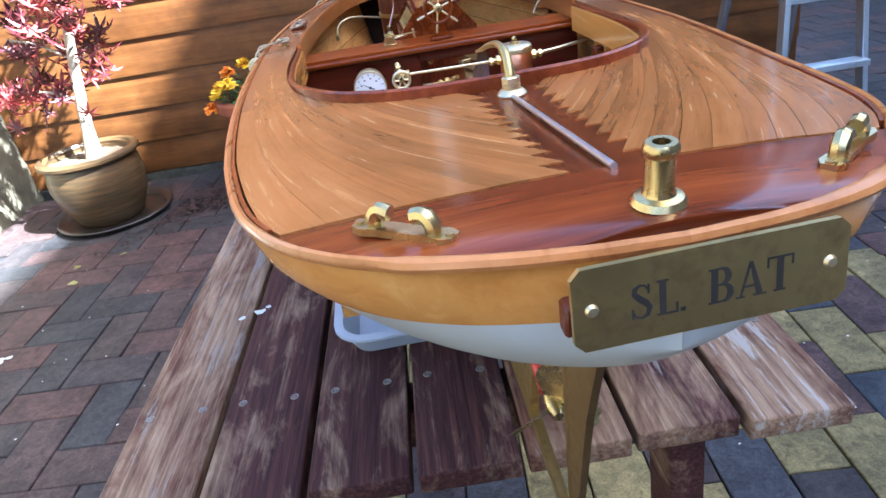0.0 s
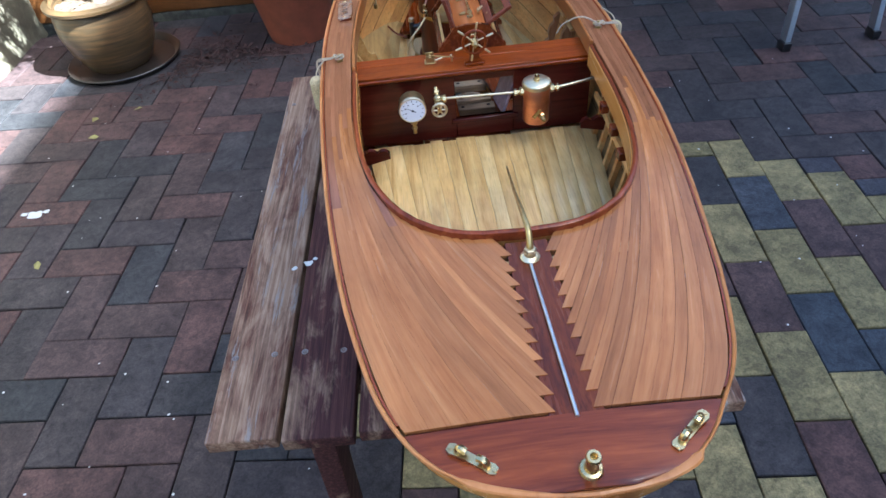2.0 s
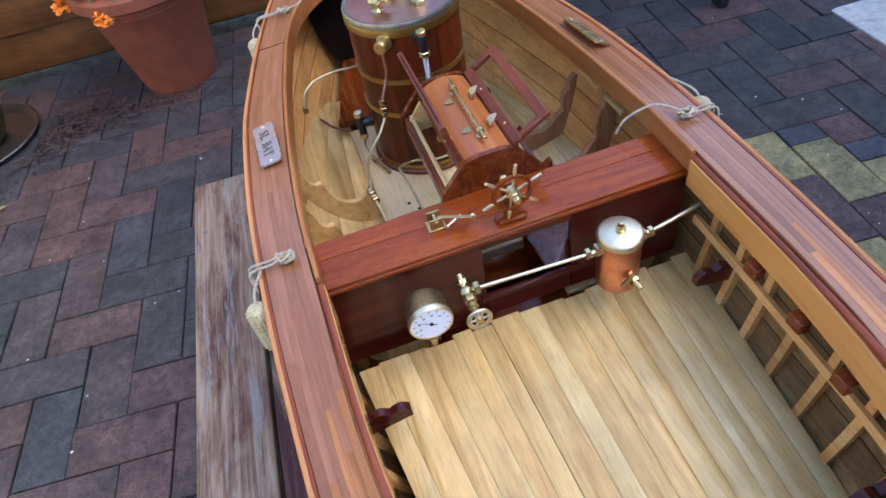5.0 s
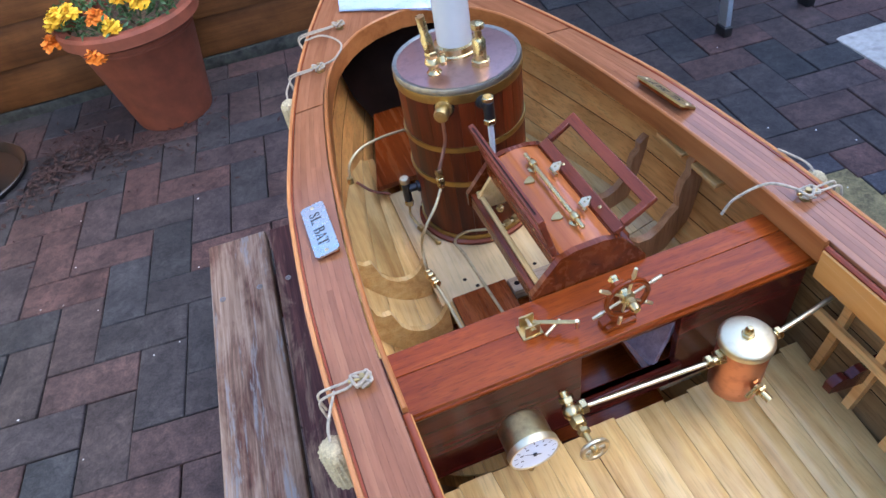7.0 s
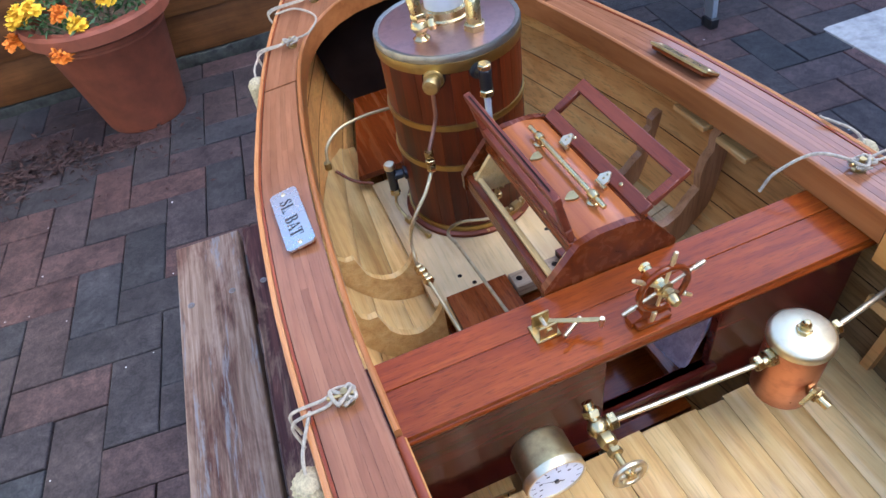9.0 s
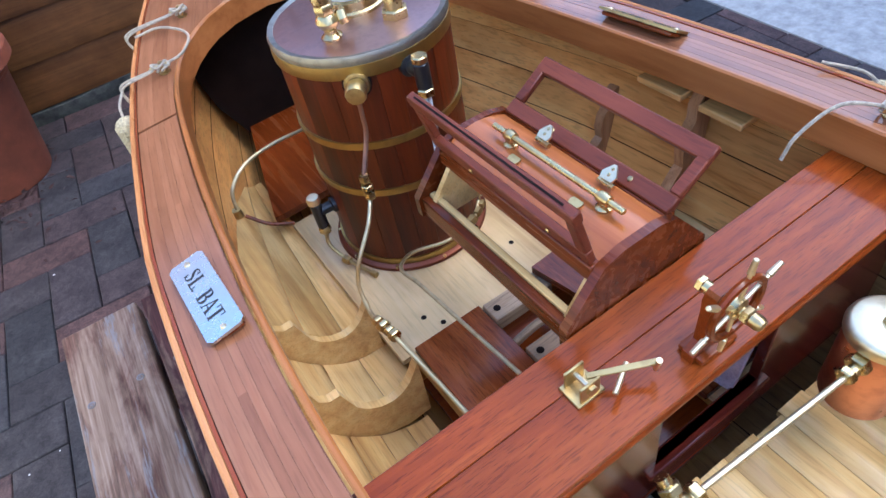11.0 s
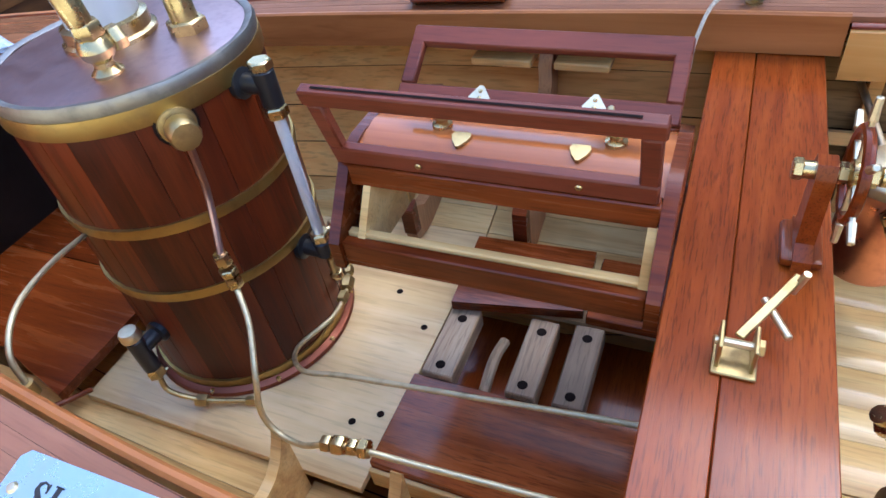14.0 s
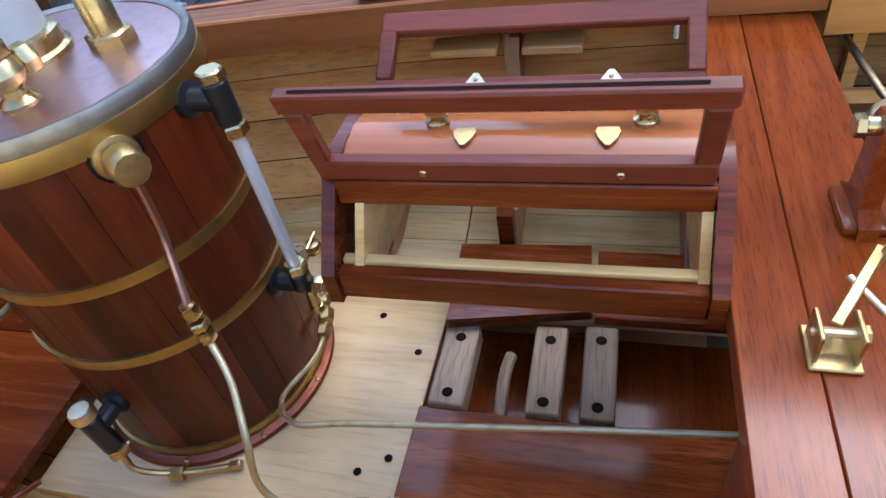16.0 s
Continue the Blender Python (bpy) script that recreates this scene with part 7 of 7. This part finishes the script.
# ---- litter on the paving ----
def litter():
    rng = random.Random(14)
    bm = bmesh.new()
    for k in range(1500):
        t = rng.random()
        far = rng.choice((0.05, 0.07, 0.15))
        x = -1.20 + 0.60 * t ** 1.8 + rng.gauss(0, far)
        y = 2.53 + 0.14 * t + rng.gauss(0, far)
        if y > WALL_Y - 0.05 or (x + 0.70) ** 2 + (y - 2.80) ** 2 < 0.030:
            continue
        if (x + 1.38) ** 2 + (y - 2.66) ** 2 < 0.085:
            continue
        q = Euler((rng.uniform(-0.5, 0.5), rng.uniform(-0.5, 0.5), rng.uniform(0, 6.28))).to_quaternion()
        L, w = rng.uniform(0.010, 0.038), rng.uniform(0.002, 0.008)
        c = Vector((x, y, 0.0070))
        vs = [bm.verts.new(c + q @ Vector(p)) for p in ((0, 0, 0), (w, L * 0.4, 0.002), (0, L, 0), (-w, L * 0.4, 0.002))]
        bm.faces.new(vs)
    ob = part("leaf_litter", bm, M_LITTER, None)
    tagged(ob, "dry brown maple leaf litter swept beside the saucer", "leaf litter", kind="stuff")
    for x, y, r in ((-1.335, 1.600, 0.030), (-1.302, 1.612, 0.014), (-1.372, 1.605, 0.013)):
        b = bmesh.new()
        ring = []
        c = b.verts.new((x, y, 0.0052))
        for k in range(16):
            a = 6.2832 * k / 16
            rr = r * (0.6 + 0.7 * rng.random())
            ring.append(b.verts.new((x + rr * math.cos(a), y + 0.6 * rr * math.sin(a), 0.0036)))
        for k in range(16):
            b.faces.new((c, ring[k], ring[(k + 1) % 16]))
        tagged(part("bird_dropping", b, M_DROP, None), "dried white bird dropping splashed on a paver", "splash")
    b = bmesh.new()
    for k in range(70):
        x, y, r = rng.uniform(-1.5, -0.3), rng.uniform(0.4, 2.3), rng.uniform(0.0015, 0.004)
        if rng.random() < 0.3:
            x = rng.uniform(0.5, 1.3)
        b.faces.new([b.verts.new((x + r * math.cos(q), y + r * math.sin(q) * rng.uniform(0.5, 1.2), 0.0035)) for q in (0.3, 1.5, 2.9, 4.0, 5.2)])
    tagged(part("white_grit", b, M_DROP, None), "tiny white chips of grit scattered over the pavers", "grit", kind="stuff")
    for x, y, r in ((-0.206, 0.629, 0.0060), (-0.196, 0.636, 0.0035), (-0.224, 0.620, 0.0042)):
        b = bmesh.new()
        b.faces.new([b.verts.new((x + r * rng.uniform(0.5, 1.4) * math.cos(q * 0.6), y + r * rng.uniform(0.5, 1.4) * math.sin(q * 0.6), TZ + 0.0008)) for q in range(10)])
        tagged(part("bird_dropping", b, M_DROP, None), "dried white bird dropping splashed on the table plank", "splash")
    for x, y, a in ((-1.216, 1.348, 0.4), (-1.29, 2.03, 1.9), (-1.33, 2.16, 3.0), (-1.18, 2.21, 5.0)):
        b = bmesh.new()
        q = Euler((0.15, -0.2, a)).to_quaternion()
        b.faces.new([b.verts.new(Vector((x, y, 0.010)) + q @ Vector(p)) for p in ((0, -0.018, 0), (0.012, -0.004, 0.002), (0.006, 0.012, 0), (0, 0.020, -0.003), (-0.010, 0.008, 0.002), (-0.011, -0.006, 0))])
        tagged(part("fallen_leaf", b, M_YLEAF, None), "single yellow-green leaf fallen on the pavers", "leaf")


litter()

# ---- pavers, last ----
TURN_P = pose(0, 0, 0, 0, 0, -3.0)
CELL, JOINT = 0.1185, 0.0034
X0P, Y0P = -0.900, 0.646


def paver_mesh(name, nx, ny, material):
    hx, hy = (nx * CELL - JOINT) / 2, (ny * CELL - JOINT) / 2
    bm = bmesh.new()
    rows = [(0.0, -0.030), (0.0, -0.0022), (0.0020, 0.0)]
    loops = [[bm.verts.new(((hx - i) * sx, (hy - i) * sy, z)) for sx, sy in ((-1, -1), (1, -1), (1, 1), (-1, 1))] for i, z in rows]
    for a, b in zip(loops, loops[1:]):
        for k in range(4):
            bm.faces.new((a[k], a[(k + 1) % 4], b[(k + 1) % 4], b[k]))
    bm.faces.new(loops[-1])
    me = bpy.data.meshes.new(name)
    bm.to_mesh(me)
    bm.free()
    me.materials.append(material)
    return me


def pave():
    """Herringbone paving, with a running-bond panel that has yellow bricks in it."""
    rng = random.Random(21)
    floor_ob = tagged(new("pavement"), "dark red and grey clay pavers in herringbone with yellow ones", "pavement", kind="structure")
    inv = TURN_P.inverted()

    def cell_xy(i, j):
        return X0P + (i + 0.5) * CELL, Y0P + (j + 0.5) * CELL

    def in_band(i, j):
        x, y = cell_xy(i, j)
        return -0.29 < x < 1.35 and y < (1.72 if x < 0.86 else 1.72 - 0.9 * (x - 0.86)) and y > -2.6

    def inside(i, j):
        p = TURN_P @ Vector((*cell_xy(i, j), 0))
        return -1.90 < p.x < 3.6 and -1.2 < p.y < (WALL_Y - 0.02 if p.x < 1.93 else 6.2) and not (1.64 < p.x < 2.68 and p.y < 2.03)
    bricks, taken = [], set()
    I0, I1, J0, J1 = -10, 44, -24, 50
    for i in range(I0, I1):
        for j in range(J0, J1):
            if (i, j) in taken or not inside(i, j):
                continue
            if in_band(i, j):
                cells = [(i, j), (i, j + 1)] if (j + i) % 2 == 1 else [(i, j)]
                cells = [c for c in cells if in_band(*c) and inside(*c)]
                if (j + i) % 2 == 0 and (i, j - 1) not in taken:
                    cells = [(i, j)]
            elif (i - j) % 4 == 0:
                cells = [(i, j), (i + 1, j)]
            elif (i - j) % 4 == 3:
                cells = [(i, j), (i, j + 1)]
            else:
                cells = [(i, j)]
            band = in_band(i, j)
            cells = [c for c in cells if c not in taken and in_band(*c) == band and inside(*c)]
            if not cells:
                continue
            if not band and len(cells) == 1:
                k = (i - j) % 4
                other = {1: (i - 1, j), 2: (i, j - 1), 0: (i + 1, j), 3: (i, j + 1)}[k]
                if k in (1, 2) and inside(*other) and not in_band(*other) and other not in taken:
                    continue
            taken.update(cells)
            bricks.append((cells, band))
    shapes = {}
    for key, (nx, ny) in {"h": (2, 1), "v": (1, 2), "s": (1, 1)}.items():
        for mk, m_ in (("d", M_PAVE), ("y", M_PAVE_Y), ("b", M_PAVE_B)):
            shapes[key + mk] = paver_mesh("paver", nx, ny, m_)
    joined = bmesh.new()
    count = 0
    for cells, band in bricks:
        xs, ys = zip(*[cell_xy(*c) for c in cells])
        cx, cy = sum(xs) / len(xs), sum(ys) / len(ys)
        key = "s" if len(cells) == 1 else ("h" if cells[0][1] == cells[1][1] else "v")
        mk = "d"
        if band:
            mk = "y" if sum(cells[0]) % 4 == 1 else rng.choice("bdd")
            cx, cy = cx + 0.1 * CELL, cy + 0.4 * CELL
        m_ = TURN_P @ pose(cx + rng.uniform(-0.001, 0.001), cy + rng.uniform(-0.001, 0.001), rng.uniform(-0.002, 0.0015) - (0.003 if band else 0.0), rng.uniform(-0.5, 0.5), rng.uniform(-0.5, 0.5), rng.uniform(-0.5, 0.5))
        p = m_.translation
        near = -1.25 < p.x < 1.35 and 0.15 < p.y < 2.75
        if (near or mk == "y" or band) and count < 300 and p.y > 0.0:
            ob = new("paver", shapes[key + mk])
            ob.parent = floor_ob
            ob.matrix_basis = m_
            count += 1
        else:
            nv = len(joined.verts)
            joined.from_mesh(shapes[key + "d"])
            joined.verts.ensure_lookup_table()
            for v in joined.verts[nv:]:
                v.co = m_ @ v.co
    me = bpy.data.meshes.new("paver_field")
    joined.to_mesh(me)
    joined.free()
    me.materials.append(M_PAVE_S)
    ob = tagged(new("paver_field", me), "far clay pavers of the same yard", kind="stuff")
    ob.parent = floor_ob


pave()
